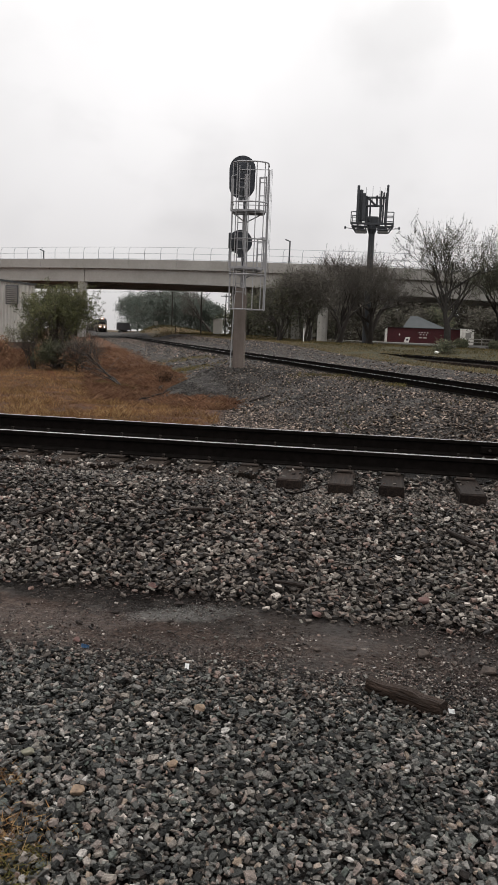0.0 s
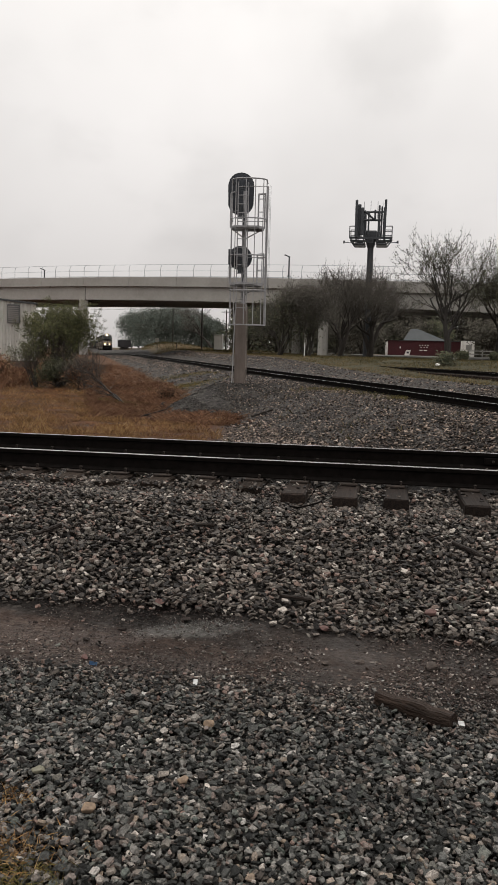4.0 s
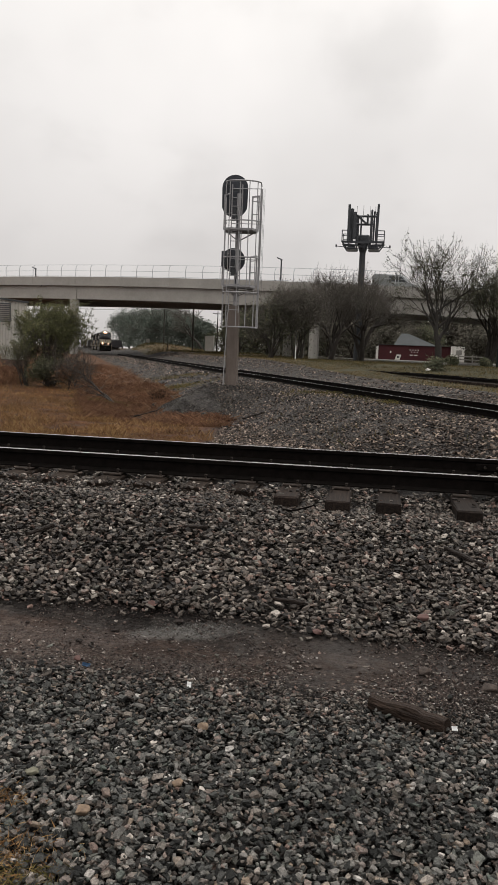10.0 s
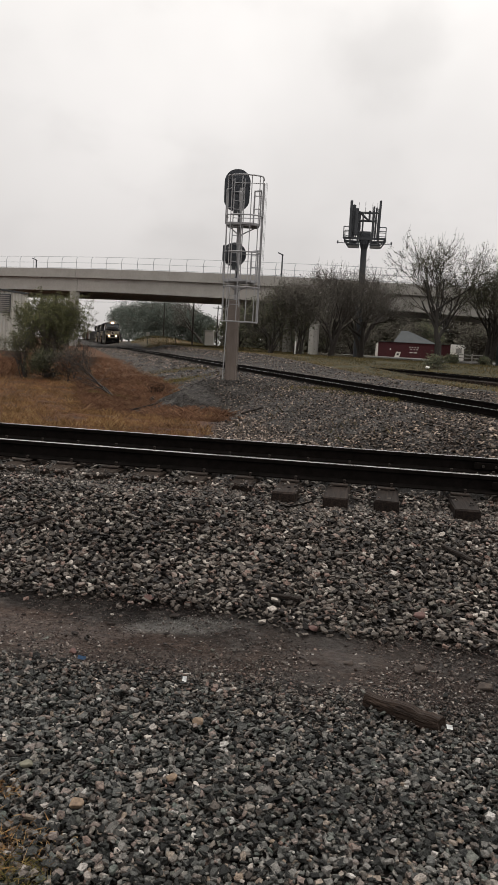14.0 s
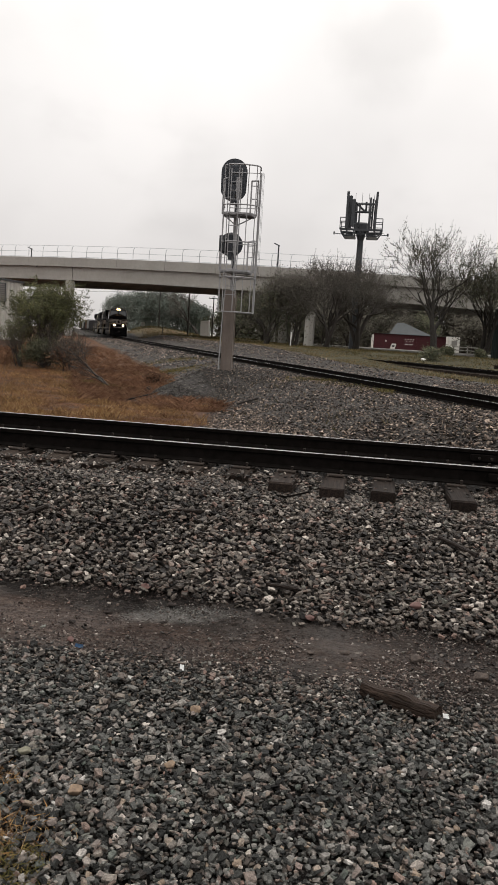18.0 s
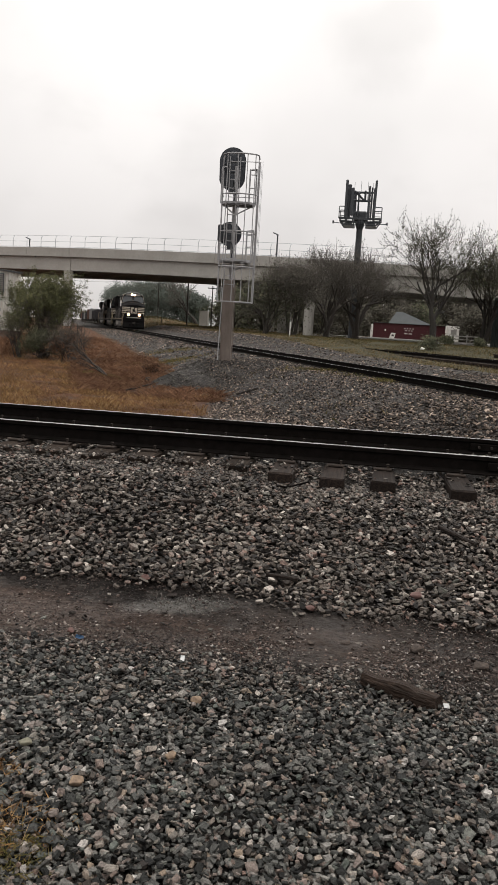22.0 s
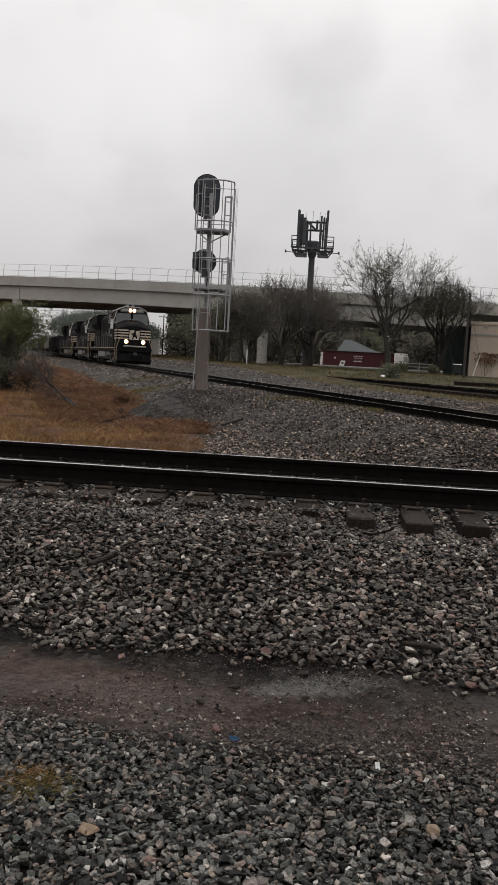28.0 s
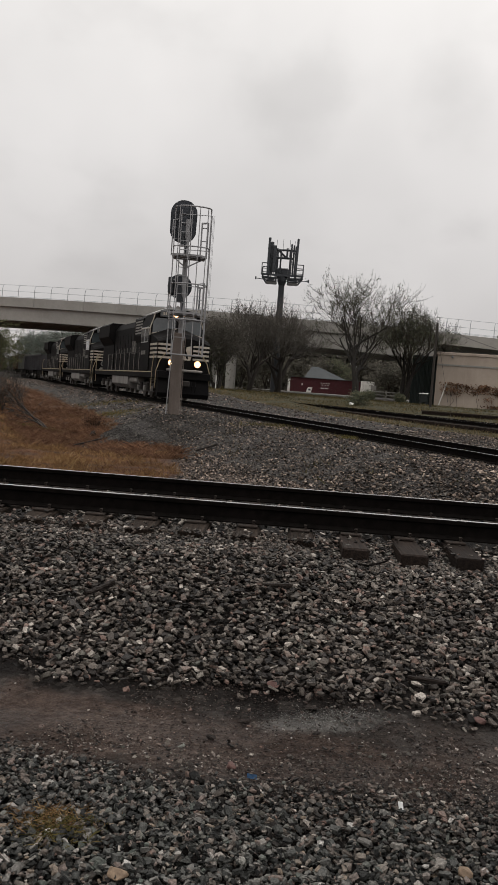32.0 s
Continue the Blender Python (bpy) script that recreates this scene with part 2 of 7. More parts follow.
class Growth:
    """Corners and faces of tubes and leaves, gathered for one mesh."""

    def __init__(self):
        self.v, self.f = [], []

    def limb(self, pts, radii, n):
        base = len(self.v)
        for k, (p, r) in enumerate(zip(pts, radii)):
            d = (pts[min(k + 1, len(pts) - 1)] - pts[max(k - 1, 0)]).normalized()
            u = d.orthogonal().normalized()
            w = d.cross(u)
            for j in range(n):
                a = math.tau * j / n
                self.v.append((p + (u * math.cos(a) + w * math.sin(a)) * r)[:])
        for k in range(len(pts) - 1):
            for j in range(n):
                a, b = base + k * n + j, base + k * n + (j + 1) % n
                self.f.append((a, b, b + n, a + n))

    def leaf(self, p, size, rnd, long=1.6):
        d = Vector((rnd.gauss(0, 1), rnd.gauss(0, 1), rnd.gauss(0, 0.8))).normalized()
        u = d.orthogonal().normalized()
        base = len(self.v)
        a, b = d * size * long * 0.5, u * size * 0.5
        self.v += [(p - a)[:], (p + b)[:], (p + a)[:], (p - b)[:]]
        self.f.append((base, base + 1, base + 2, base + 3))

    def mesh(self, name, mat, smooth=False):
        return mesh_from(name, self.v, self.f, mat, smooth)


# ---- the lie of the land ----
LINE_X, LINE_Y, LINE_SLOPE = -10.83, 57.6, -0.392
LINE_U = Vector((-LINE_SLOPE, -1.0, 0)).normalized()  # the way in which the train runs
LINE_N = Vector((-LINE_U.y, LINE_U.x, 0))  # to the far side of the line, seen from the signal
RAIL2_Z = 0.27


def line_off(x, y):
    """Distance from the middle of the main line, positive on its far side."""
    return (x - LINE_X) * LINE_N.x + (y - LINE_Y) * LINE_N.y


def soft(a, b, v):
    v = np.clip((np.asarray(v, float) - a) / (b - a), 0, 1)
    return v * v * (3 - 2 * v)


def mound_r(x, y):
    """How far the stone heap at the signal has fallen from its top, 5 at its foot: steep on one flank, long towards the near track."""
    drop = np.hypot(np.maximum(0, -5.3 - x) * 0.50, np.maximum(0, 30.4 - y) * 0.165)
    return (drop + np.maximum(0, y - 32.3) * 0.34 + np.maximum(0, x + 2.8) * 0.13) / 0.144


def land(x, y):
    """Height of the ground."""
    x, y = np.asarray(x, float), np.asarray(y, float)
    near = -0.46 - 0.04 * np.exp(-((y - 5.05) / 0.5) ** 2)
    crest = -0.075 - 0.05 * soft(-0.6, 0.2, x) * soft(8.4, 8.0, y)
    z = near + (crest - near) * soft(5.3, 8.0, y)
    z = z + (-0.62 - crest) * soft(11.0, 13.6, y)
    base = -0.62 - 0.10 * soft(18, 27, y) + 0.40 * soft(30, 46, y) + 0.35 * soft(44, 120, y)
    z = np.where(y > 13.6, base, z)
    s = line_off(x, y)
    bank = soft(np.where(s < 0, 5.6, 5.5), 2.0, np.abs(s)) * soft(12.0, 16.0, y)
    z = z + (0.06 - z) * bank
    far_side = soft(2.0, 8.0, s) * soft(12.0, 16.0, y)
    z = z + (0.02 + 0.8 * soft(45, 82, y) - z) * far_side * (1 - bank)
    z = z + 0.35 * soft(108, 150, y) * far_side
    z = z + 1.5 * np.exp(-((x + 46) / 7.5) ** 2 - ((y - 175) / 16) ** 2)
    z = z - 0.26 * np.exp(-((s + 7.4) / 1.7) ** 2) * soft(20, 25, y) * soft(60, 40, y)
    r = mound_r(x, y)
    heap = 0.085 - 0.155 * r
    z = np.where(r < 6.5, np.maximum(z, heap), z)
    return z


def ground_material():
    m = bpy.data.materials.new("ground_gravel_dirt_and_grass")
    m.use_nodes = True
    n, l = m.node_tree.nodes, m.node_tree.links
    b = n["Principled BSDF"]
    geo = n.new("ShaderNodeNewGeometry")
    sp = n.new("ShaderNodeSeparateXYZ")
    l.new(geo.outputs["Position"], sp.inputs[0])
    X, Y = sp.outputs[0], sp.outputs[1]

    def math_(op, a, bb, clamp=False):
        k = n.new("ShaderNodeMath")
        k.operation, k.use_clamp = op, clamp
        for s, v in zip(k.inputs, (a, bb)):
            if isinstance(v, (int, float)):
                s.default_value = v
            else:
                l.new(v, s)
        return k.outputs[0]

    def noise_(scale, detail=5, rough=0.6):
        t = n.new("ShaderNodeTexNoise")
        t.inputs["Scale"].default_value, t.inputs["Detail"].default_value, t.inputs["Roughness"].default_value = scale, detail, rough
        l.new(geo.outputs["Position"], t.inputs["Vector"])
        return t.outputs[0]

    def ramp_(f, stops):
        r = n.new("ShaderNodeValToRGB")
        e = r.color_ramp.elements
        e[0].position, e[0].color = stops[0][0], (*stops[0][1], 1)
        e[1].position, e[1].color = stops[-1][0], (*stops[-1][1], 1)
        for p, c in stops[1:-1]:
            e.new(p).color = (*c, 1)
        l.new(f, r.inputs[0])
        return r.outputs[0]

    def mix_(f, a, bb):
        k = n.new("ShaderNodeMix")
        k.data_type = "RGBA"
        l.new(f, k.inputs["Factor"])
        l.new(a, k.inputs["A"])
        l.new(bb, k.inputs["B"])
        return k.outputs["Result"]

    def step_(v, lo, hi):
        k = n.new("ShaderNodeMapRange")
        k.interpolation_type = "SMOOTHSTEP"
        l.new(v, k.inputs[0])
        k.inputs[1].default_value, k.inputs[2].default_value = lo, hi
        return k.outputs[0]

    mid_, fine = noise_(1.3), noise_(14.0, 8, 0.7)
    warp = math_("MULTIPLY", math_("SUBTRACT", mid_, 0.5), 1.8)
    small_warp = math_("MULTIPLY", math_("SUBTRACT", noise_(3.0), 0.5), 0.7)
    # crushed stone, seen as cells
    vor = n.new("ShaderNodeTexVoronoi")
    vor.inputs["Scale"].default_value = 24.0
    l.new(geo.outputs["Position"], vor.inputs["Vector"])
    hsv = n.new("ShaderNodeSeparateColor")
    l.new(vor.outputs["Color"], hsv.inputs[0])
    stone = ramp_(hsv.outputs[0], ((0.0, (0.005, 0.0042, 0.0038)), (0.45, (0.014, 0.012, 0.011)), (0.8, (0.046, 0.040, 0.036)), (1.0, (0.14, 0.125, 0.11))))
    dirt = ramp_(math_("ADD", math_("MULTIPLY", mid_, 0.22), math_("ADD", math_("MULTIPLY", fine, 0.36), math_("MULTIPLY", noise_(110.0, 4), 0.42))), ((0.40, (0.013, 0.0088, 0.0070)), (0.50, (0.042, 0.029, 0.0235)), (0.60, (0.090, 0.066, 0.054))))
    straw = ramp_(math_("ADD", math_("MULTIPLY", mid_, 0.5), math_("MULTIPLY", fine, 0.5)), ((0.38, (0.016, 0.008, 0.005)), (0.50, (0.060, 0.026, 0.012)), (0.64, (0.16, 0.074, 0.028))))
    green = ramp_(math_("ADD", math_("MULTIPLY", mid_, 0.5), math_("MULTIPLY", fine, 0.5)), ((0.38, (0.016, 0.015, 0.008)), (0.54, (0.042, 0.037, 0.018)), (0.68, (0.095, 0.072, 0.034))))
    # distance from the main line
    s = math_("ADD", math_("MULTIPLY", math_("SUBTRACT", X, LINE_X), LINE_N.x), math_("MULTIPLY", math_("SUBTRACT", Y, LINE_Y), LINE_N.y))
    sw = math_("ADD", s, warp)
    col = green
    tan = ramp_(math_("ADD", math_("MULTIPLY", noise_(0.5), 0.6), math_("MULTIPLY", fine, 0.4)), ((0.40, (0.032, 0.034, 0.014)), (0.50, (0.070, 0.050, 0.024)), (0.60, (0.125, 0.070, 0.034))))
    col = mix_(step_(Y, 95.0, 135.0), col, tan)
    far_hill = step_(Y, 138.0, 150.0)
    # dry grass on the near side of the line
    near_side = math_("SUBTRACT", 1.0, step_(sw, -5.9, -5.2))
    col = mix_(near_side, col, straw)
    # ballast along the line, wider towards the near track
    bank = math_("MULTIPLY", step_(sw, -5.9, -5.1), math_("SUBTRACT", 1.0, step_(sw, 8.0, 9.0)))
    bank = math_("MULTIPLY", bank, math_("SUBTRACT", 1.0, math_("MULTIPLY", far_hill, step_(sw, 3.2, 4.2))))
    col = mix_(bank, col, stone)
    # the stony apron between the tracks
    apron = math_("MULTIPLY", step_(math_("ADD", math_("ADD", X, math_("MULTIPLY", Y, 0.16)), warp), -0.3, 0.9), math_("SUBTRACT", 1.0, step_(sw, 8.0, 9.0)))
    col = mix_(apron, col, stone)
    # the stone heap at the signal
    heap = math_("MULTIPLY", math_("MULTIPLY", step_(math_("ADD", X, small_warp), -7.1, -6.7), math_("SUBTRACT", 1.0, step_(X, 2.0, 3.0))), math_("MULTIPLY", step_(math_("ADD", Y, small_warp), 25.4, 26.2), math_("SUBTRACT", 1.0, step_(Y, 33.5, 34.5))))
    col = mix_(heap, col, stone)
    # the near track's bed
    bed = math_("SUBTRACT", 1.0, step_(math_("ADD", Y, warp), 12.4, 13.4))
    col = mix_(bed, col, stone)
    yw = math_("ADD", Y, small_warp)
    road = math_("MULTIPLY", step_(yw, 4.35, 4.75), math_("SUBTRACT", 1.0, step_(yw, 5.25, 5.65)))
    wet = ramp_(math_("ADD", math_("MULTIPLY", mid_, 0.2), math_("ADD", math_("MULTIPLY", fine, 0.4), math_("MULTIPLY", noise_(120.0, 4), 0.4))), ((0.36, (0.011, 0.009, 0.008)), (0.62, (0.044, 0.035, 0.030))))
    # the trodden middle is paler and wet, the far rut and the stony end nearly black
    rut = math_("ADD", math_("ADD", yw, math_("MULTIPLY", X, 0.10)), math_("MULTIPLY", math_("SUBTRACT", noise_(0.9, 3), 0.5), 0.5))
    dirt = mix_(math_("MAXIMUM", step_(rut, 5.06, 5.24), math_("MULTIPLY", step_(X, 0.1, 0.7), 0.65)), dirt, wet)
    col = mix_(road, col, dirt)
    # a smear of pale powder spilt on the dirt
    su, sv = math_("DIVIDE", math_("ADD", X, 0.22), 0.36), math_("DIVIDE", math_("SUBTRACT", math_("SUBTRACT", Y, 5.35), math_("MULTIPLY", math_("ADD", X, 0.22), 0.28)), 0.12)
    far_off = math_("ADD", math_("ADD", math_("MULTIPLY", su, su), math_("MULTIPLY", sv, sv)), math_("MULTIPLY", math_("SUBTRACT", noise_(9.0, 6, 0.7), 0.5), 3.2))
    powder = ramp_(fine, ((0.3, (0.07, 0.066, 0.06)), (0.7, (0.20, 0.192, 0.18))))
    col = mix_(math_("MULTIPLY", math_("SUBTRACT", 1.0, step_(far_off, 0.0, 1.5)), 0.75), col, powder)
    damp = math_("MULTIPLY", road, step_(noise_(1.7, 4), 0.42, 0.6))
    l.new(math_("ADD", math_("MULTIPLY", damp, 0.12), 0.06), b.inputs["Specular IOR Level"])
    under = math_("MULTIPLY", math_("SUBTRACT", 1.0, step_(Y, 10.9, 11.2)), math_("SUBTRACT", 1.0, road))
    # near-black ground under the stones paints the shade in the gaps between them
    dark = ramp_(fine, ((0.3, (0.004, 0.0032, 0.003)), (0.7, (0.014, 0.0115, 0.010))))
    # chippings spread thin and trodden in, round the deeper stone
    cells = n.new("ShaderNodeTexVoronoi")
    cells.inputs["Scale"].default_value = 38.0
    l.new(geo.outputs["Position"], cells.inputs["Vector"])
    cell = n.new("ShaderNodeSeparateColor")
    l.new(cells.outputs["Color"], cell.inputs[0])
    chips = ramp_(cell.outputs[0], ((0.0, (0.008, 0.007, 0.0065)), (0.35, (0.020, 0.019, 0.0175)), (0.75, (0.055, 0.051, 0.047)), (1.0, (0.15, 0.138, 0.125))))
    thin = math_("MAXIMUM", step_(math_("ABSOLUTE", math_("ADD", X, small_warp), 0.0), 2.3, 3.2), math_("SUBTRACT", 1.0, step_(yw, 1.2, 2.2)))
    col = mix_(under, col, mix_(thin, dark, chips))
    l.new(col, b.inputs["Base Color"])
    rough = math_("SUBTRACT", math_("ADD", math_("MULTIPLY", mid_, 0.6), 0.40), math_("MULTIPLY", damp, 0.15))
    l.new(rough, b.inputs["Roughness"])
    bp = n.new("ShaderNodeBump")
    bp.inputs["Strength"].default_value, bp.inputs["Distance"].default_value = 1.0, 0.035
    l.new(math_("ADD", math_("SUBTRACT", fine, math_("MULTIPLY", vor.outputs["Distance"], 0.8)), math_("MULTIPLY", noise_(70.0, 5, 0.7), 0.35)), bp.inputs["Height"])
    l.new(bp.outputs[0], b.inputs["Normal"])
    return m


def axis_steps(lo, hi, rules):
    """Coordinates from lo to hi whose spacing follows rules of (up to, spacing)."""
    out, v = [lo], lo
    while v < hi:
        top, step = next((r for r in rules if v < r[0] - 1e-6), rules[-1])
        v = min(hi, v + step, top)
        out.append(v)
    return out


def build_ground():
    xs = axis_steps(-2500, 2500, ((-260, 160), (-60, 14), (-18, 2.0), (-7, 0.5), (7, 0.25), (18, 0.6), (60, 3), (260, 14), (3000, 160)))
    ys = axis_steps(-400, 3000, ((-30, 60), (-6, 3), (1.5, 0.7), (14, 0.14), (45, 0.5), (140, 3), (400, 20), (4000, 170)))
    gx, gy = np.meshgrid(xs, ys)
    gz = land(gx, gy)
    nx, ny = len(xs), len(ys)
    bumps = np.array([[noise.noise((x * 0.9, y * 0.9, 0)) * (0.03 if y < 13 else 0.055) + noise.noise((x * 3.1, y * 3.1, 5)) * (0.012 if y < 13 else 0.03) if abs(x) < 40 and -5 < y < 60 else 0 for x in xs] for y in ys])
    gz = gz + bumps
    verts = np.stack([gx, gy, gz], -1).reshape(-1, 3).tolist()
    faces = [(j * nx + i, j * nx + i + 1, (j + 1) * nx + i + 1, (j + 1) * nx + i) for j in range(ny - 1) for i in range(nx - 1)]
    ob = new("ground", mesh_from("ground", verts, faces, ground_material(), smooth=True))
    return tagged(ob, "gravel, wet dirt and dry orange grass beside the tracks", "ground", kind="structure")


build_ground()


# ---- the tracks ----
RAIL_SECTION = ((-0.07, 0.0), (0.07, 0.0), (0.07, 0.012), (0.012, 0.035), (0.009, 0.13), (0.034, 0.142), (0.036, 0.170), (0.030, 0.180), (-0.030, 0.180), (-0.036, 0.170), (-0.034, 0.142), (-0.009, 0.13), (-0.012, 0.035), (-0.07, 0.012))


def rail(length, top_z, parent, m, name="rail"):
    """A rail along its own x axis, with a worn bright head."""
    bm = fresh()
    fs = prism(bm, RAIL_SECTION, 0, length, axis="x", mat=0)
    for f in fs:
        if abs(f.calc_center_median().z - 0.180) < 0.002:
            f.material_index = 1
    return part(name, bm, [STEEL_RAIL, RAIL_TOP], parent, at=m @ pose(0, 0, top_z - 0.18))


TIE_BURIED = material("weathered_tie_timber", (0.036, 0.026, 0.020), 0.8, col2=(0.008, 0.006, 0.005), spec=0.08, scale=3, streak=(14, 0.5, 14), bump=0.5, bump_scale=9, per_object=0.25, grain=0.25, grain_scale=60)
PLATE_RUST = material("rusty_tie_plate", (0.030, 0.020, 0.015), 0.85, 0.0, col2=(0.013, 0.010, 0.008), scale=20, bump=0.3)


def tie_mesh(length, mat, seed, width=0.23):
    """A sawn timber with worn edges and end checks, along y from its near end."""
    rnd = random.Random(seed)
    bm = fresh()
    box(bm, 0, width, 0, length, -0.18, 0, bevel=0.012)
    bmesh.ops.subdivide_edges(bm, edges=[e for e in bm.edges if e.calc_length() > 1], cuts=7)
    for v in bm.verts:
        v.co += Vector((rnd.uniform(-1, 1), rnd.uniform(-1, 1), rnd.uniform(-1.0, 0.2))) * 0.006
    me = bpy.data.meshes.new("tie")
    bm.to_mesh(me)
    bm.free()
    me.materials.append(mat)
    return me


def build_near_track():
    track = empty("near_track", pose(0, 8.6, 0), "railway track with dark steel rails on timber ties", "railway track", kind="structure")
    for k in range(2):
        rail(140, 0.2, track, pose(-70, 1.505 * k, 0))
    long_ones = [tie_mesh(3.15, TIE_WOOD, s) for s in range(3)]
    short_ones = [tie_mesh(2.75, TIE_BURIED, 10 + s) for s in range(4)]
    plate = fresh()
    box(plate, -0.09, 0.09, -0.16, 0.16, 0, 0.02, bevel=0.004)
    plate_me = bpy.data.meshes.new("tie_plate")
    plate.to_mesh(plate_me)
    plate.free()
    plate_me.materials.append(PLATE_RUST)
    spike = fresh()
    box(spike, -0.010, 0.010, -0.010, 0.010, 0.0, 0.034)
    box(spike, -0.014, 0.014, -0.016, 0.022, 0.030, 0.044, bevel=0.004)
    spike_me = bpy.data.meshes.new("rail_spike")
    spike.to_mesh(spike_me)
    spike.free()
    spike_me.materials.append(PLATE_RUST)
    rnd = random.Random(4)
    for k in range(-22, 20):
        x = 0.02 + 0.475 * k + (0.24 if k >= 3 else 0.0) + rnd.uniform(-0.012, 0.012)
        if 0 <= k <= 3:
            me, y, turn = long_ones[k % 3], (-0.73, -0.79, -0.76, -0.87)[k], rnd.uniform(-0.8, 0.8)
        else:
            me, y, turn = short_ones[k % 4], -0.55 + rnd.uniform(-0.07, 0.07), rnd.uniform(-1.5, 1.5)
        tie = new("tie", me)
        tie.parent = track
        tie.matrix_basis = pose(x, y, -0.002, 0, 0, turn)
        if abs(x) < 5:
            for r in (0, 1.505):
                pl = new("tie_plate", plate_me)
                pl.parent, pl.matrix_basis = track, pose(x + 0.115, r, 0.0)
                for sx, sy in ((0.05, -0.105), (-0.05, 0.105)):
                    sp = new("rail_spike", spike_me)
                    sp.parent, sp.matrix_basis = track, pose(x + 0.115 + sx, r + sy, 0.018, 0, 0, 0 if sy < 0 else 180)
    # two joint bars with bolts on the near rail
    for x in (2.55,):
        for r in (0, 1.505):
            bm = fresh()
            box(bm, x - 0.45, x + 0.45, r - 0.05, r - 0.014, 0.065, 0.145, bevel=0.006)
            bar = part("joint_bar", bm, STEEL_RAIL, track)
            for b in range(-3, 3):
                bm = fresh()
                tube(bm, (x + 0.07 + b * 0.14, r - 0.08, 0.105), (x + 0.07 + b * 0.14, r - 0.045, 0.105), 0.016, n=6)
                part("bolt", bm, PLATE_RUST, bar)


build_near_track()


def build_line_track(name, origin, start, end, rail_z, label, ties_from, ties_to):
    turn = math.degrees(math.atan2(LINE_U.y, LINE_U.x))
    track = empty(name, pose(*origin, 0, 0, turn), label, "railway track", kind="structure")
    for k in (-0.7525, 0.7525):
        rail(end - start, rail_z, track, pose(start, k, 0))
    kinds = [tie_mesh(2.6, TIE_BURIED, 30 + s) for s in range(4)]
    rnd = random.Random(9)
    x, n = ties_from, 0
    while x < ties_to and n < 240:
        tie = new("tie", kinds[rnd.randrange(4)])
        tie.parent = track
        tie.matrix_basis = pose(x, -1.3 + rnd.uniform(-0.05, 0.05), rail_z - 0.2, 0, 0, rnd.uniform(-1, 1))
        x, n = x + 0.5, n + 1
    return track


build_line_track("main_track", (LINE_X, LINE_Y, 0), -620, 90, RAIL2_Z, "railway main line curving off on grey ballast", -50, 55)
build_line_track("siding_track", (7.4, 47.0, 0.0), -130, 60, 0.42, "railway siding half sunk in grass", -20, 25)

# ---- the overpass ----
BR_O, BR_U, BR_N = Vector((-43.0, 128.3, 0)), Vector((0.951, -0.310, 0)), Vector((0.310, 0.951, 0))
DECK_W = 23.0
FENCE_STEEL = material("galvanised_fence_steel", (0.40, 0.41, 0.42), 0.5, 0.6, col2=(0.3, 0.31, 0.32), scale=1)


def br_top(s):
    return 12.45 - 0.01486 * s - 0.000326 * s * s


def br_at(s, n, dz):
    p = BR_O + BR_U * s + BR_N * n
    return Vector((p.x, p.y, br_top(s) + dz))


def br_run(name, s0, s1, n0, n1, top, bottom, mat, parent, label="", step=6.0):
    """A beam that follows the bridge."""
    bm = fresh()
    cuts = max(1, round((s1 - s0) / step))
    rings = []
    for k in range(cuts + 1):
        s = s0 + (s1 - s0) * k / cuts
        rings.append([bm.verts.new(br_at(s, n, z)) for n, z in ((n0, bottom), (n1, bottom), (n1, top), (n0, top))])
    for a, b in zip(rings, rings[1:]):
        for k in range(4):
            bm.faces.new((a[k], a[(k + 1) % 4], b[(k + 1) % 4], b[k]))
    bm.faces.new(rings[0])
    bm.faces.new(rings[-1][::-1])
    bmesh.ops.recalc_face_normals(bm, faces=bm.faces[:])
    return part(name, bm, mat, parent, label)


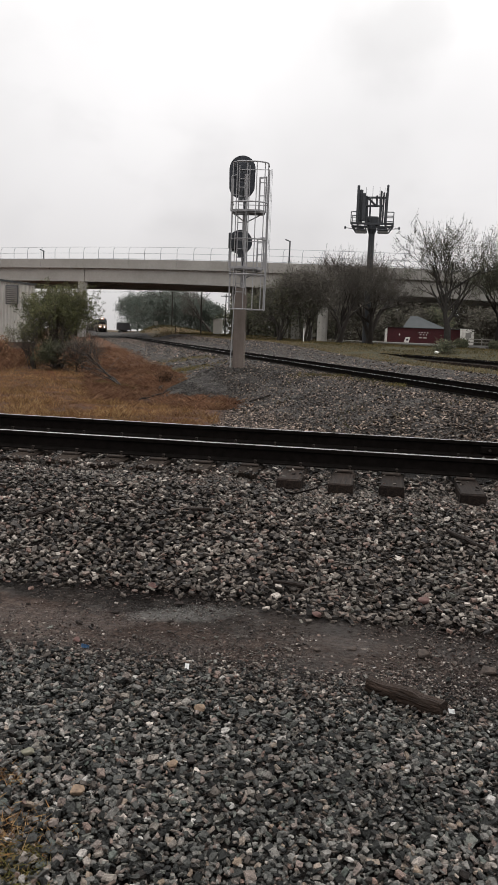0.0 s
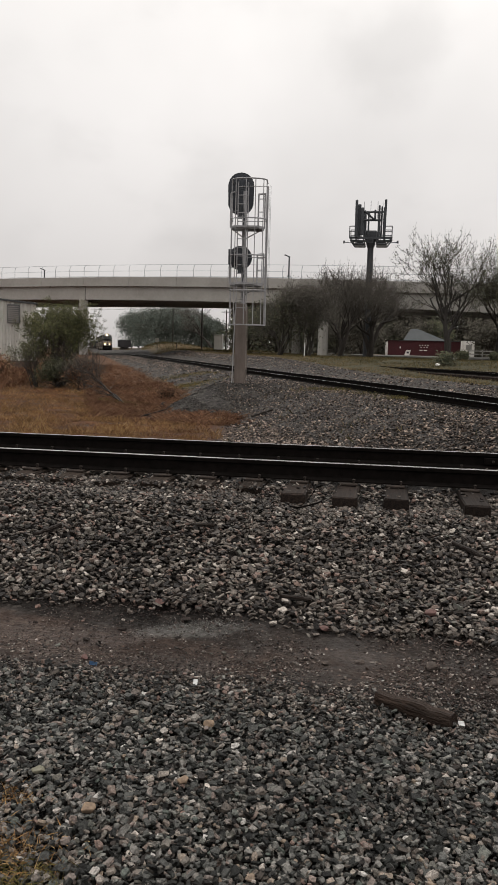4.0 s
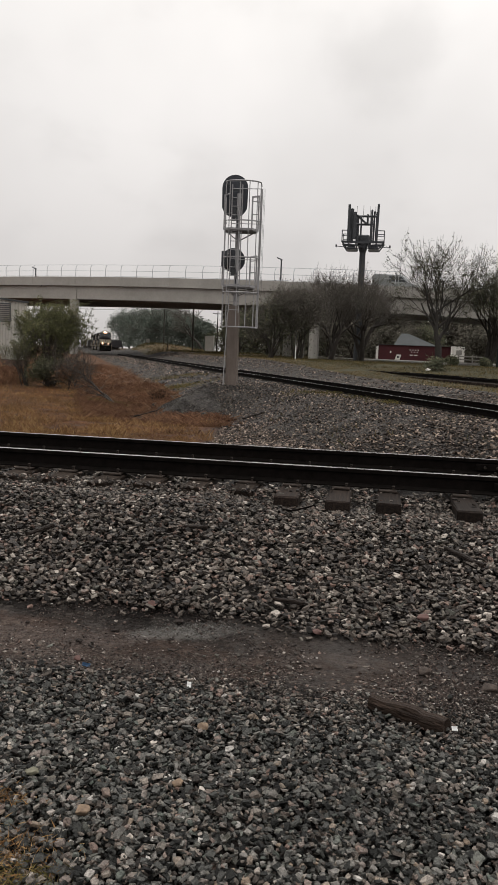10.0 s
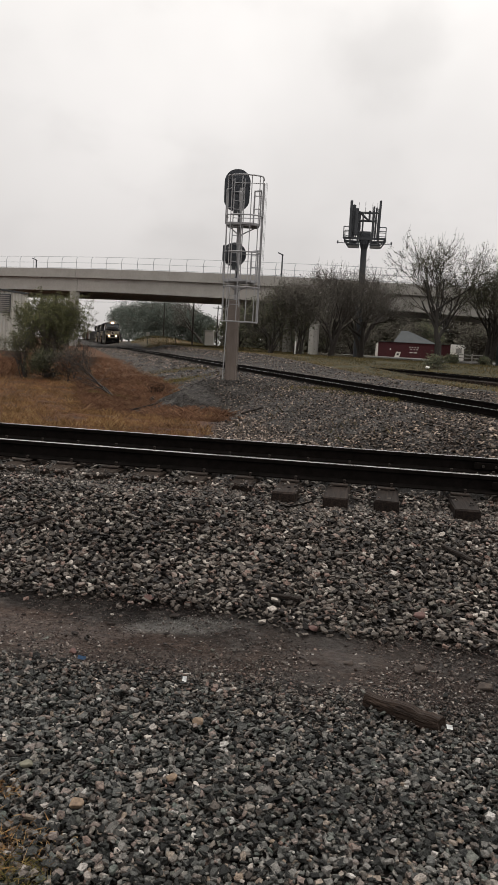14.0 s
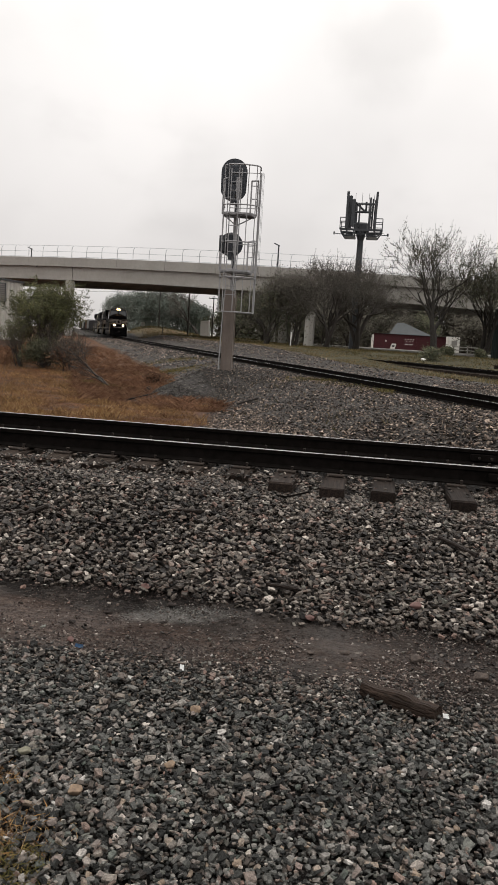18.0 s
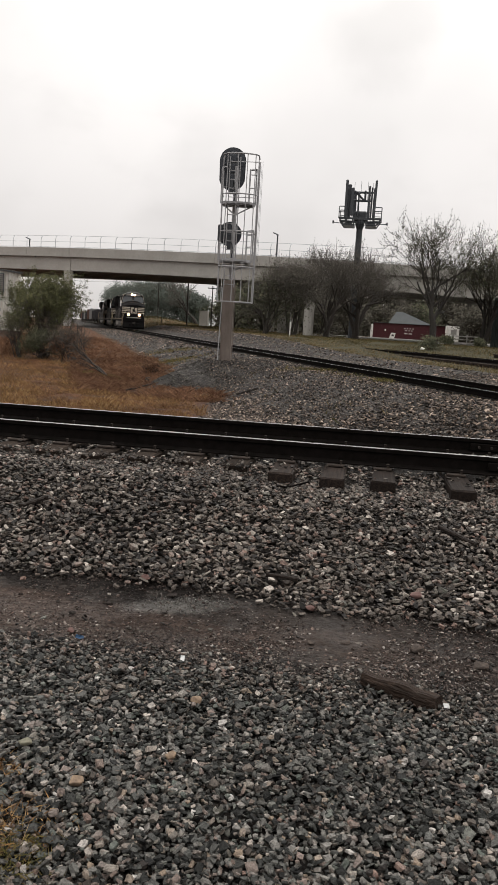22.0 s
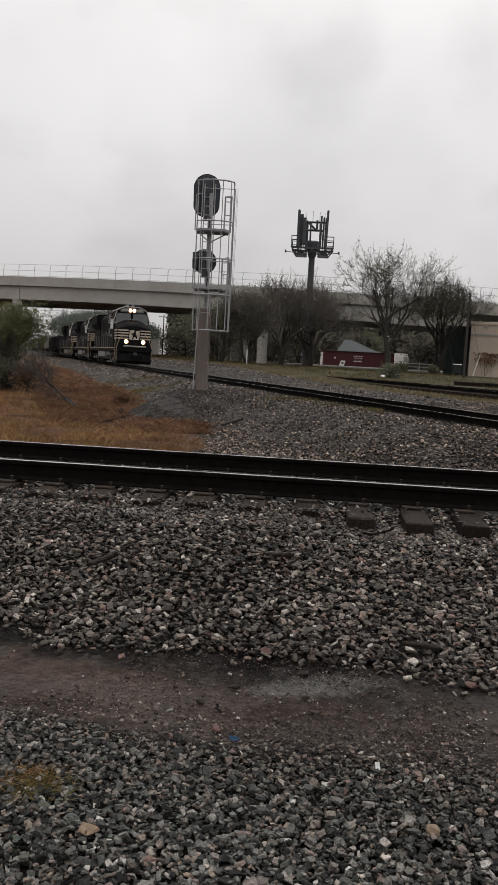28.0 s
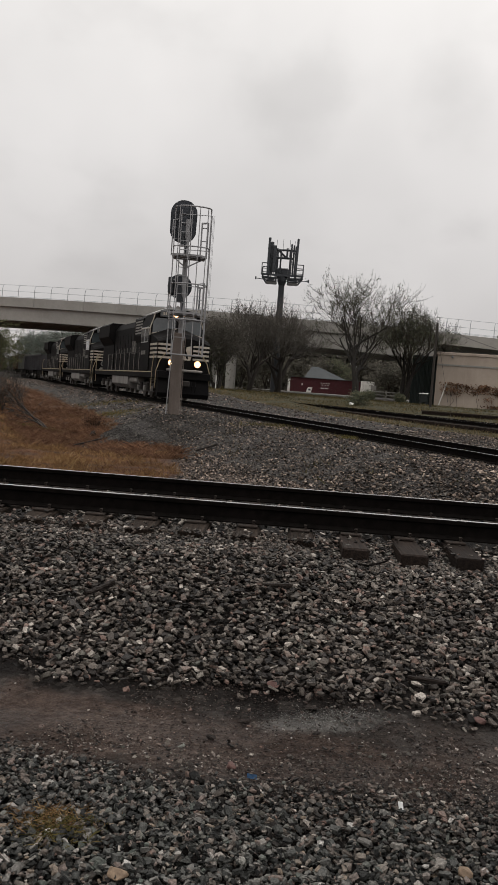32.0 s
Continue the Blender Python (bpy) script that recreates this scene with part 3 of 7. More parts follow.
def build_bridge():
    br = empty("overpass_bridge", pose(0, 0, 0), "grey concrete road overpass with a pale railing", "bridge")
    s0, s1 = -110.0, 130.0
    joint = -5.5
    # parapet panels on both edges
    edges = [joint + 8.9 * k for k in range(-12, 16)]
    for side, n in (("near", 0.0), ("far", DECK_W - 0.35)):
        for a, b in zip(edges, edges[1:]):
            br_run("parapet_panel", a + 0.02, b - 0.02, n, n + 0.35, 0.0, -1.43, CONCRETE, br, step=4.5)
    br_run("deck_slab", s0, s1, 0.36, DECK_W - 0.36, -0.72, -1.4, CONCRETE_DIRTY, br)
    # girders, span by span
    spans = ((-106, -48.5), (-47.9, joint - 0.06), (joint + 0.06, 36.9), (37.1, 64.5))
    for a, b in spans:
        for k in range(7):
            n = 0.45 + k * (DECK_W - 1.7) / 6
            br_run("girder", a, b, n, n + 0.8, -1.44, -3.55, CONCRETE_DIRTY if k else CONCRETE, br)
    # piers
    skew = Vector((-LINE_U.x, -LINE_U.y, 0))  # the piers stand in rows along the line
    lean = math.degrees(math.atan2(-LINE_U.y, -LINE_U.x)) - 90
    for s in (-48.2, joint, 37.0):
        for n in (0.9, 8.0, 15.2, 22.4):
            p = br_at(s, 0, 0) + skew * n
            bm = fresh()
            for z0, z1, w in ((-1.0, br_top(s) - 4.6, 0.68),):
                prism(bm, [(w * math.cos(t) * 1.05, w * math.sin(t) * 1.05) for t in [math.pi / 4 * k + math.pi / 8 for k in range(8)]], z0, z1, axis="z")
            part("pier_column", bm, CONCRETE, br, at=pose(p.x, p.y, 0, 0, 0, lean))
        c = br_at(s, 0, 0) + skew * (DECK_W / 2 + 0.3)
        bm = fresh()
        box(bm, -0.75, 0.75, -DECK_W / 2 + 0.3, DECK_W / 2 - 0.5, br_top(s) - 4.7, br_top(s) - 3.56, bevel=0.05)
        part("pier_cap", bm, CONCRETE, br, at=pose(c.x, c.y, 0, 0, 0, lean))
    # the railing on both edges
    for n, sign in ((0.12, 1), (DECK_W - 0.12, -1)):
        posts = [joint + 2.97 * k for k in range(-34, 42)]
        for s in posts:
            if n > 1 and int(round(s)) % 2:
                continue
            bm = fresh()
            pipe(bm, [br_at(s, n, -0.02), br_at(s, n, 1.25), br_at(s + 0.02, n + sign * 0.1, 1.62), br_at(s + 0.05, n + sign * 0.34, 1.93)], 0.045 if n < 1 else 0.035, n=5)
            part("railing_post", bm, FENCE_STEEL, br)
        for z, off in ((1.93, 0.34), (0.95, 0.0), (0.12, 0.0)):
            bm = fresh()
            pipe(bm, [br_at(s, n + sign * off, z) for s in posts[::2]], 0.028, n=5)
            part("railing_bar", bm, FENCE_STEEL, br)
    # drain spouts under the parapet
    for s in (-12.5, -32.0, 24.0):
        bm = fresh()
        tube(bm, br_at(s, 0.1, -1.45), br_at(s, -0.12, -1.62), 0.07, n=8)
        part("drain_spout", bm, DARK_STEEL, br)
    # lamps on the deck
    for s, h in ((-14.8, 1.35), (30.6, 3.1)):
        lamp = empty("street_lamp", Matrix.Translation(br_at(s, 1.2, -0.72)), "short dark street lamp on the overpass deck", "street lamp", "lamps on the overpass")
        bm = fresh()
        tube(bm, (0, 0, 0), (0, 0, h + 0.72), 0.13, 0.10, n=8)
        part("pole", bm, DARK_STEEL, lamp)
        bm = fresh()
        box(bm, -0.75, 0.12, -0.14, 0.14, h + 0.70, h + 0.85, bevel=0.03)
        bmesh.ops.rotate(bm, verts=bm.verts[:], cent=(0, 0, h + 0.72), matrix=Matrix.Rotation(radians(22), 3, "Y"))
        part("lamp_head", bm, DARK_STEEL, lamp)
    return br


build_bridge()

# ---- the signal by the main line ----
MAST_TAN = material("weathered_mast_paint", (0.160, 0.130, 0.113), 0.8, 0.0, col2=(0.085, 0.068, 0.058), scale=3, streak=(1, 1, 0.25), amount=0.9, grain=0.12, grain_scale=14)
MAST_GREY = material("dull_grey_mast_steel", (0.31, 0.305, 0.31), 0.6, 0.2, col2=(0.20, 0.196, 0.20), scale=4, amount=0.9)
SIGNAL_BLACK = material("signal_backing_black", (0.022, 0.025, 0.032), 0.5, 0.1, col2=(0.035, 0.038, 0.045), scale=3)


def oval(w, h, n=24):
    """An upright outline with round ends."""
    r, pts = w / 2, []
    for k in range(n):
        a = math.tau * k / n
        pts.append((r * math.cos(a), r * math.sin(a) + (h / 2 - r) * (1 if math.sin(a) >= 0 else -1)))
    return pts


def build_signal():
    sg = empty("railway_signal", pose(-4.48, 30.95, 0.03, 0, 0, 6), "tall railway signal with two black heads, ladder and cage", "railway signal")
    bm = fresh()
    box(bm, -0.30, 0.24, -0.24, 0.24, -0.5, 0.03, bevel=0.03)
    part("foundation", bm, MAST_TAN, sg)
    bm = fresh()
    prism(bm, [(-0.235, -0.13), (0.175, -0.13), (0.175, 0.13), (-0.235, 0.13)], 0.05, 3.02, axis="z")
    bmesh.ops.bevel(bm, geom=bm.edges[:], offset=0.02, segments=1, affect="EDGES")
    col = part("base_column", bm, MAST_TAN, sg, "tan steel lower column")
    bm = fresh()
    box(bm, -0.28, 0.22, -0.20, 0.20, 0.03, 0.07, bevel=0.008)
    part("base_flange", bm, MAST_TAN, col)
    bm = fresh()
    box(bm, -0.245, 0.185, -0.14, 0.14, 0.62, 0.66)
    part("clamp_band", bm, MAST_TAN, col)
    bm = fresh()
    tube(bm, (0.02, 0, 3.0), (0.02, 0, 7.1), 0.085, n=12, cap=False)
    part("mast", bm, MAST_GREY, sg, smooth=True)
    # heads: the backing ovals are seen from behind
    for name, z, w, h in (("upper_head", 7.02, 0.92, 1.50), ("lower_head", 4.70, 0.84, 0.84)):
        bm = fresh()
        prism(bm, oval(w, h), 0.10, 0.125)
        head = part(name, bm, SIGNAL_BLACK, sg, "black oval signal backing", at=pose(-0.14 if h > 1 else -0.12, 0, z))
        bm = fresh()
        rim = oval(w + 0.02, h + 0.02) + [oval(w + 0.02, h + 0.02)[0]]
        pipe(bm, [(a, 0.11, b) for a, b in rim], 0.014, n=5)
        part("head_rim", bm, DARK_STEEL, head)
        bm = fresh()
        box(bm, -0.17, 0.17, -0.04, 0.098, -h / 2 + 0.20, h / 2 - 0.20, bevel=0.02)
        part("lamp_case", bm, DARK_STEEL, head)
        n = 3 if h > 1 else 2
        for k in range(n):
            zz = (k - (n - 1) / 2) * 0.36
            bm = fresh()
            outer = [(0.15 * math.cos(t), 0.15 * math.sin(t) + zz) for t in [math.pi * j / 8 for j in range(9)]]
            inner = [(0.135 * math.cos(t), 0.135 * math.sin(t) + zz) for t in [math.pi * (8 - j) / 8 for j in range(9)]]
            prism(bm, outer + inner, 0.125, 0.45)
            part("lens_hood", bm, SIGNAL_BLACK, head)
            bm = fresh()
            box(bm, -0.14, 0.14, -0.06, -0.042, zz - 0.14, zz + 0.14, bevel=0.01)
            part("case_door", bm, SIGNAL_BLACK, head)
        bm = fresh()
        box(bm, -0.07, 0.07, -0.12, 0.0, -h / 2 - 0.16, -h / 2 + 0.34)
        part("head_bracket", bm, DARK_STEEL, head)
        bm = fresh()
        pipe(bm, [(0.10, -0.05, -h / 2 + 0.1), (0.16, -0.16, -h / 2 - 0.15), (0.12, -0.10, -h / 2 - 0.45)], 0.022, n=6)
        part("cable_hose", bm, SIGNAL_BLACK, head)
    bm = fresh()
    box(bm, -0.53, -0.36, -0.3, 0.30, 4.42, 4.98, bevel=0.02)
    part("junction_box", bm, DARK_STEEL, sg, "dark side junction box")
    # ladder on the near side, from the ballast to the top
    lad = -0.42
    bars = part("ladder", fresh_bars([((x, lad, 2.75), (x, lad, 7.35)) for x in (-0.20, 0.17)] + [((-0.31, -0.24, 0.0), (-0.22, lad, 2.75))], 0.020), MAST_GREY, sg)
    for k in range(15):
        bm = fresh()
        z = 2.85 + 0.31 * k
        tube(bm, (-0.20, lad, z), (0.17, lad, z), 0.014, n=6)
        part("rung", bm, MAST_GREY, bars)
    # safety cage: deep hoops open towards the mast, with upright straps
    x0, x1, back, front = -0.42, 0.84, 0.05, -0.52
    def cage_xy(t):
        """A place along a hoop, t from 0 at one open end to 1 at the other."""
        if t < 0.18:
            return x0, back + (front - back) * t / 0.18
        if t > 0.82:
            return x1, front + (back - front) * (t - 0.82) / 0.18
        a = math.pi * (t - 0.18) / 0.64
        return (x0 + x1) / 2 - (x1 - x0) / 2 * math.cos(a), front - 0.38 * math.sin(a)
    def hoop(z):
        return [(*cage_xy(k / 22), z) for k in range(23)]
    def bent(pts, r):
        """One unbroken bent bar."""
        g = Growth()
        g.limb([Vector(q) for q in pts], [r] * len(pts), 6)
        bm = fresh()
        bm.from_mesh(g.mesh("bar", MAST_GREY))
        return bm
    cage = part("safety_cage", bent(hoop(7.40), 0.026), MAST_GREY, sg)
    for z in (6.02, 4.72, 3.47, 2.22):
        part("cage_hoop", bent(hoop(z), 0.024), MAST_GREY, cage)
    for t, top in ((0.10, 6.9), (0.20, 7.40), (0.33, 7.40), (0.47, 7.40), (0.58, 7.40), (0.70, 7.40), (0.82, 7.40)):
        x, y = cage_xy(t)
        bm = fresh()
        box(bm, x - 0.016, x + 0.016, y - 0.006, y + 0.006, 2.22, top)
        part("cage_strap", bm, MAST_GREY, cage)
    # platforms with gate frames on one side and a rail on the other
    for z, lift in ((5.80, 1.22), (3.76, 1.10)):
        bm = fresh()
        prism(bm, [(-0.46, -0.30), (-0.30, -0.52), (0.58, -0.52), (0.74, -0.20), (0.74, 0.28), (-0.46, 0.28)], z - 0.07, z, axis="z")
        plat = part("platform", bm, MAST_GREY, sg)
        for k in range(6):
            bm = fresh()
            y = -0.46 + 0.14 * k
            box(bm, -0.42, 0.70, y, y + 0.03, z - 0.11, z - 0.072)
            part("platform_rib", bm, MAST_GREY, plat)
        bm = fresh()
        tube(bm, (-0.40, 0.10, z - 0.07), (-0.06, 0.03, z - 0.34), 0.022, n=6)
        tube(bm, (0.66, 0.10, z - 0.07), (0.08, 0.03, z - 0.40), 0.022, n=6)
        part("platform_brace", bm, MAST_GREY, plat)
        for x, y in ((0.54, -0.30), (0.76, -0.02)):
            bm = fresh()
            box(bm, x - 0.028, x + 0.028, y - 0.028, y + 0.028, z - 0.05, z + lift - (0.08 if y < -0.1 else 0), bevel=0.006)
            part("railing_post", bm, MAST_GREY, plat)
        bm = fresh()
        pipe(bm, [(0.54, -0.30, z + lift - 0.08), (0.76, -0.02, z + lift)], 0.036)
        part("gate_top", bm, MAST_GREY, plat)
        for h in (0.42, 0.80):
            bm = fresh()
            pipe(bm, [(0.54, -0.30, z + h * lift), (0.76, -0.02, z + h * lift + 0.05)], 0.018)
            part("railing_bar", bm, MAST_GREY, plat)
        bm = fresh()
        pipe(bm, [(-0.50, -0.05, z - 0.03), (-0.50, -0.05, z + lift), (-0.28, 0.02, z + lift + 0.08)], 0.022)
        pipe(bm, [(-0.50, -0.05, z + 0.55), (-0.14, 0.05, z + 0.62)], 0.014)
        part("side_rail", bm, MAST_GREY, plat)
    bm = fresh()
    tube(bm, (0.86, -0.04, 2.22), (0.86, -0.04, 7.28), 0.032, n=8)
    part("stand_off_post", bm, MAST_GREY, sg)
    for z in (2.22, 3.47, 4.72, 6.02, 7.28):
        bm = fresh()
        tube(bm, (0.05, 0.0, z), (0.86, -0.04, z), 0.014, n=5)
        part("stand_off_arm", bm, MAST_GREY, sg)
    for x, y in ((0.93, -0.1), (0.97, -0.02)):
        bm = fresh()
        tube(bm, (x, y, 3.4), (x, y, 7.3), 0.006, n=4)
        part("cable", bm, DARK_STEEL, sg)
    bm = fresh()
    pipe(bm, [(0.215, -0.13, 0.05), (0.215, -0.13, 2.9)], 0.016)
    part("conduit", bm, MAST_TAN, sg)
    bm = fresh()
    box(bm, -0.25, 0.19, -0.145, 0.145, 0.22, 0.26)
    part("clamp_band", bm, MAST_TAN, col)
    bm = fresh()
    box(bm, 0.30, 1.15, -0.45, -0.25, -0.06, 0.03, bevel=0.01)
    part("foot_plate", bm, TIE_WOOD, sg, "dark timber at the foot")


def fresh_bars(pairs, r, n=6):
    bm = fresh()
    for a, b in pairs:
        tube(bm, a, b, r, n=n)
    return bm


build_signal()


# ---- the mobile-phone mast ----
def build_tower():
    tw = empty("antenna_tower", pose(-1.85, 112, 0.6), "dark steel antenna monopole with crowded panel platform", "antenna tower")
    bm = fresh()
    for k in range(4):
        tube(bm, (0, 0, k * 4.0), (0, 0, (k + 1) * 4.0), 0.50 - 0.03 * k, 0.47 - 0.03 * k, n=16, cap=False)
    part("pole", bm, DARK_STEEL, tw, smooth=True)
    bm = fresh()
    tube(bm, (0, 0, 14.5), (0, 0, 15.1), 0.42, 0.62, n=12)
    tube(bm, (0, 0, 15.1), (0, 0, 15.7), 0.62, 0.62, n=12)
    part("collar", bm, DARK_STEEL, tw)
    z = 15.75
    for sx in (-1, 1):
        bm = fresh()
        for y in (-1.5, 1.5):
            for a, b in (((0.6, -0.1), (2.75, 0.0)), ((2.75, 0.0), (2.1, -0.9)), ((2.1, -0.9), (0.75, -0.9)), ((0.75, -0.9), (0.95, -0.1)), ((1.75, -0.1), (1.9, -0.9))):
                tube(bm, (sx * a[0], y, z + a[1]), (sx * b[0], y, z + b[1]), 0.10, n=6)
        x0, x1 = sorted((sx * 0.8, sx * 2.1))
        box(bm, x0, x1, -1.5, 1.5, z - 0.98, z - 0.86)
        box(bm, min(sx * 1.0, sx * 1.7), max(sx * 1.0, sx * 1.7), -0.3, 0.3, z - 0.86, z - 0.3)
        part("platform_wing", bm, DARK_STEEL, tw)
        for y in (-1.7, 1.7):
            bm = fresh()
            pipe(bm, [(sx * 1.65, y, z), (sx * 1.65, y, z + 1.35), (sx * 2.72, y, z + 1.35), (sx * 2.72, y, z)], 0.06)
            pipe(bm, [(sx * 1.65, y, z + 0.65), (sx * 2.72, y, z + 0.65)], 0.05)
            part("railing", bm, DARK_STEEL, tw)
        bm = fresh()
        tube(bm, (sx * 0.4, -0.2, z - 0.75), (sx * 3.5, -0.2, z - 0.50), 0.05, n=6)
        tube(bm, (sx * 3.5, -0.2, z - 0.66), (sx * 3.5, -0.2, z - 0.30), 0.10, n=8)
        part("side_arm", bm, DARK_STEEL, tw)
    bm = fresh()
    box(bm, -2.6, 2.6, -1.75, -1.55, z - 0.25, z)
    part("platform_beam", bm, DARK_STEEL, tw)
    bm = fresh()
    box(bm, -2.6, 2.6, 1.55, 1.75, z - 0.25, z)
    part("platform_beam", bm, DARK_STEEL, tw)
    for x, y, w, lo, hi, tilt in ((-1.92, -1.7, 0.34, -0.3, 4.55, 0), (-1.55, -1.2, 0.5, -0.2, 4.1, 0.5), (-1.15, -1.75, 0.42, 0.0, 3.6, 0), (-0.85, 1.2, 0.42, 0.2, 3.7, 1), (-0.35, -1.0, 0.22, 0.0, 3.2, 0), (0.95, 1.6, 0.34, 0.2, 3.6, 0), (1.0, -1.6, 0.26, -0.3, 3.9, 0), (1.30, -1.2, 0.24, -0.2, 3.8, -0.5), (1.72, -1.7, 0.30, -0.3, 4.6, -1), (1.6, 1.7, 0.3, 0.0, 4.2, -0.5)):
        bm = fresh()
        tube(bm, (0, 0.16, lo - 0.1), (0, 0.16, hi * 1.04), 0.05, n=6)
        mount = part("mount_pipe", bm, DARK_STEEL, tw, at=pose(x, y, z, 0, -tilt, 0))
        bm = fresh()
        box(bm, -w / 2, w / 2, -0.14, 0.10, lo + 0.2, hi * 1.02, bevel=0.05)
        part("panel_antenna", bm, DARK_STEEL, mount)
    bm = fresh()
    box(bm, -0.80, 0.80, -0.5, 0.5, z - 0.3, z + 1.0, bevel=0.15)
    stack = part("equipment_stack", bm, DARK_STEEL, tw)
    for x0, z0, x1, z1 in ((-1.2, 3.35, 1.6, 3.35), (-0.95, 3.5, 0.35, 2.35), (0.45, 2.3, 0.45, 3.6), (-0.9, 2.3, 1.2, 2.3)):
        bm = fresh()
        tube(bm, (x0, -0.4, z + z0), (x1, -0.4, z + z1), 0.14, n=6)
        part("brace_arm", bm, DARK_STEEL, stack)
    for x, h in ((-1.0, 4.75), (-0.15, 4.85), (0.75, 4.8), (1.4, 4.7)):
        bm = fresh()
        tube(bm, (x, 0.1, z + 2.4), (x, 0.1, z + h), 0.025, n=5)
        part("whip_antenna", bm, DARK_STEEL, tw)


build_tower()


# ---- the train ----
LOCO_BLACK = material("locomotive_black_paint", (0.006, 0.006, 0.0065), 0.6, 0.0, col2=(0.010, 0.009, 0.0085), spec=0.025, scale=1.2, amount=0.9, grain=0.25, grain_scale=9)
LOCO_GRIME = material("grimy_underframe", (0.026, 0.021, 0.018), 0.8, 0.1, col2=(0.022, 0.019, 0.017), scale=4, amount=0.9, bump=0.3)
# white paint tinted warm, the lamps' orange light put into its colour
LOCO_WHITE = material("lamp_tinted_white_paint", (0.42, 0.37, 0.31), 0.5, 0.0, col2=(0.28, 0.235, 0.19), scale=3)
LOCO_LETTER = material("faded_lettering_paint", (0.16, 0.15, 0.135), 0.7, 0.0, col2=(0.08, 0.075, 0.068), scale=4)
LOCO_YELLOW = material("pale_handrail_paint", (0.36, 0.29, 0.19), 0.6, 0.0, col2=(0.24, 0.19, 0.12), scale=5)
LOCO_GREY = material("tank_grey", (0.24, 0.225, 0.21), 0.7, 0.0, col2=(0.10, 0.09, 0.082), scale=2, streak=(1, 1, 0.3), amount=0.9)
LOCO_ROOF = material("cab_roof_grey", (0.33, 0.33, 0.32), 0.5, 0.0, col2=(0.22, 0.21, 0.2), scale=2)
CAB_GLASS = material("dark_cab_glass", (0.05, 0.058, 0.062), 0.06, 0.0, col2=(0.035, 0.04, 0.043), scale=1, spec=0.9)
HEADLIGHT = glow("warm_headlight", (1.0, 0.64, 0.36), 34.0)
DITCH = glow("ditch_light", (1.0, 0.62, 0.32), 40.0)
# glow for a ring added round each lens to imitate the lamp's halo
LAMP_HALO = glow("orange_lamp_halo", (1.0, 0.45, 0.20), 3.0)
NUMBER_BOARD = material("number_board", (0.10, 0.10, 0.10), 0.4, 0.0, col2=(0.07, 0.07, 0.07), scale=3)
WHEEL_STEEL = material("wheel_steel", (0.09, 0.075, 0.065), 0.6, 0.5, col2=(0.05, 0.042, 0.036), scale=8)
HOPPER = material("coal_hopper_steel", (0.055, 0.052, 0.055), 0.7, 0.1, col2=(0.028, 0.026, 0.028), scale=1.0, amount=0.9, streak=(1, 1, 0.2), grain=0.2, grain_scale=6)
BOXCAR = material("dull_brown_car_paint", (0.14, 0.075, 0.055), 0.7, 0.0, col2=(0.085, 0.05, 0.04), scale=1.0, amount=0.9, streak=(1, 1, 0.2))
CAR_GREY = material("dull_grey_car_paint", (0.26, 0.26, 0.25), 0.7, 0.0, col2=(0.17, 0.165, 0.16), scale=1.0, amount=0.9, streak=(1, 1, 0.2))


def build_bogie(parent, xc, axles, name="truck"):
    """A bogie with its wheelsets, round xc, on the rail."""
    span = (axles - 1) * 1.85 / 2
    bm = fresh()
    for y in (-1.16, 1.03):
        prism(bm, [(-span - 0.55, 0.62), (-span + 0.2, 0.38), (span - 0.2, 0.38), (span + 0.55, 0.62), (span + 0.5, 0.86), (-span - 0.5, 0.86)], y, y + 0.13)
    box(bm, -0.35, 0.35, -1.05, 1.05, 0.6, 0.95)
    truck = part(name, bm, LOCO_GRIME, parent, "grimy steel bogie", at=pose(xc, 0, 0))
    for k in range(axles):
        x = -span + 1.85 * k
        bm = fresh()
        for y in (-0.82, 0.70):
            tube(bm, (x, y, 0.51), (x, y + 0.12, 0.51), 0.50, n=20)
            tube(bm, (x, y - 0.02 if y > 0 else y + 0.12, 0.51), (x, y if y > 0 else y + 0.145, 0.51), 0.535, n=20)
        tube(bm, (x, -0.8, 0.51), (x, 0.8, 0.51), 0.09, n=8)
        part("wheelset", bm, WHEEL_STEEL, truck)
        for y in (-1.27, 1.27):
            bm = fresh()
            box(bm, x - 0.16, x + 0.16, min(y, y * 0.9), max(y, y * 0.9), 0.36, 0.68, bevel=0.03)
            part("axle_box", bm, LOCO_GREY, truck)
    for x in (-span + 0.92, span - 0.92) if axles > 2 else (0.0,):
        for y in (-1.2, 1.2):
            bm = fresh()
            tube(bm, (x, y, 0.45), (x, y, 0.84), 0.10, n=8)
            part("spring", bm, LOCO_GRIME, truck)
    return truck


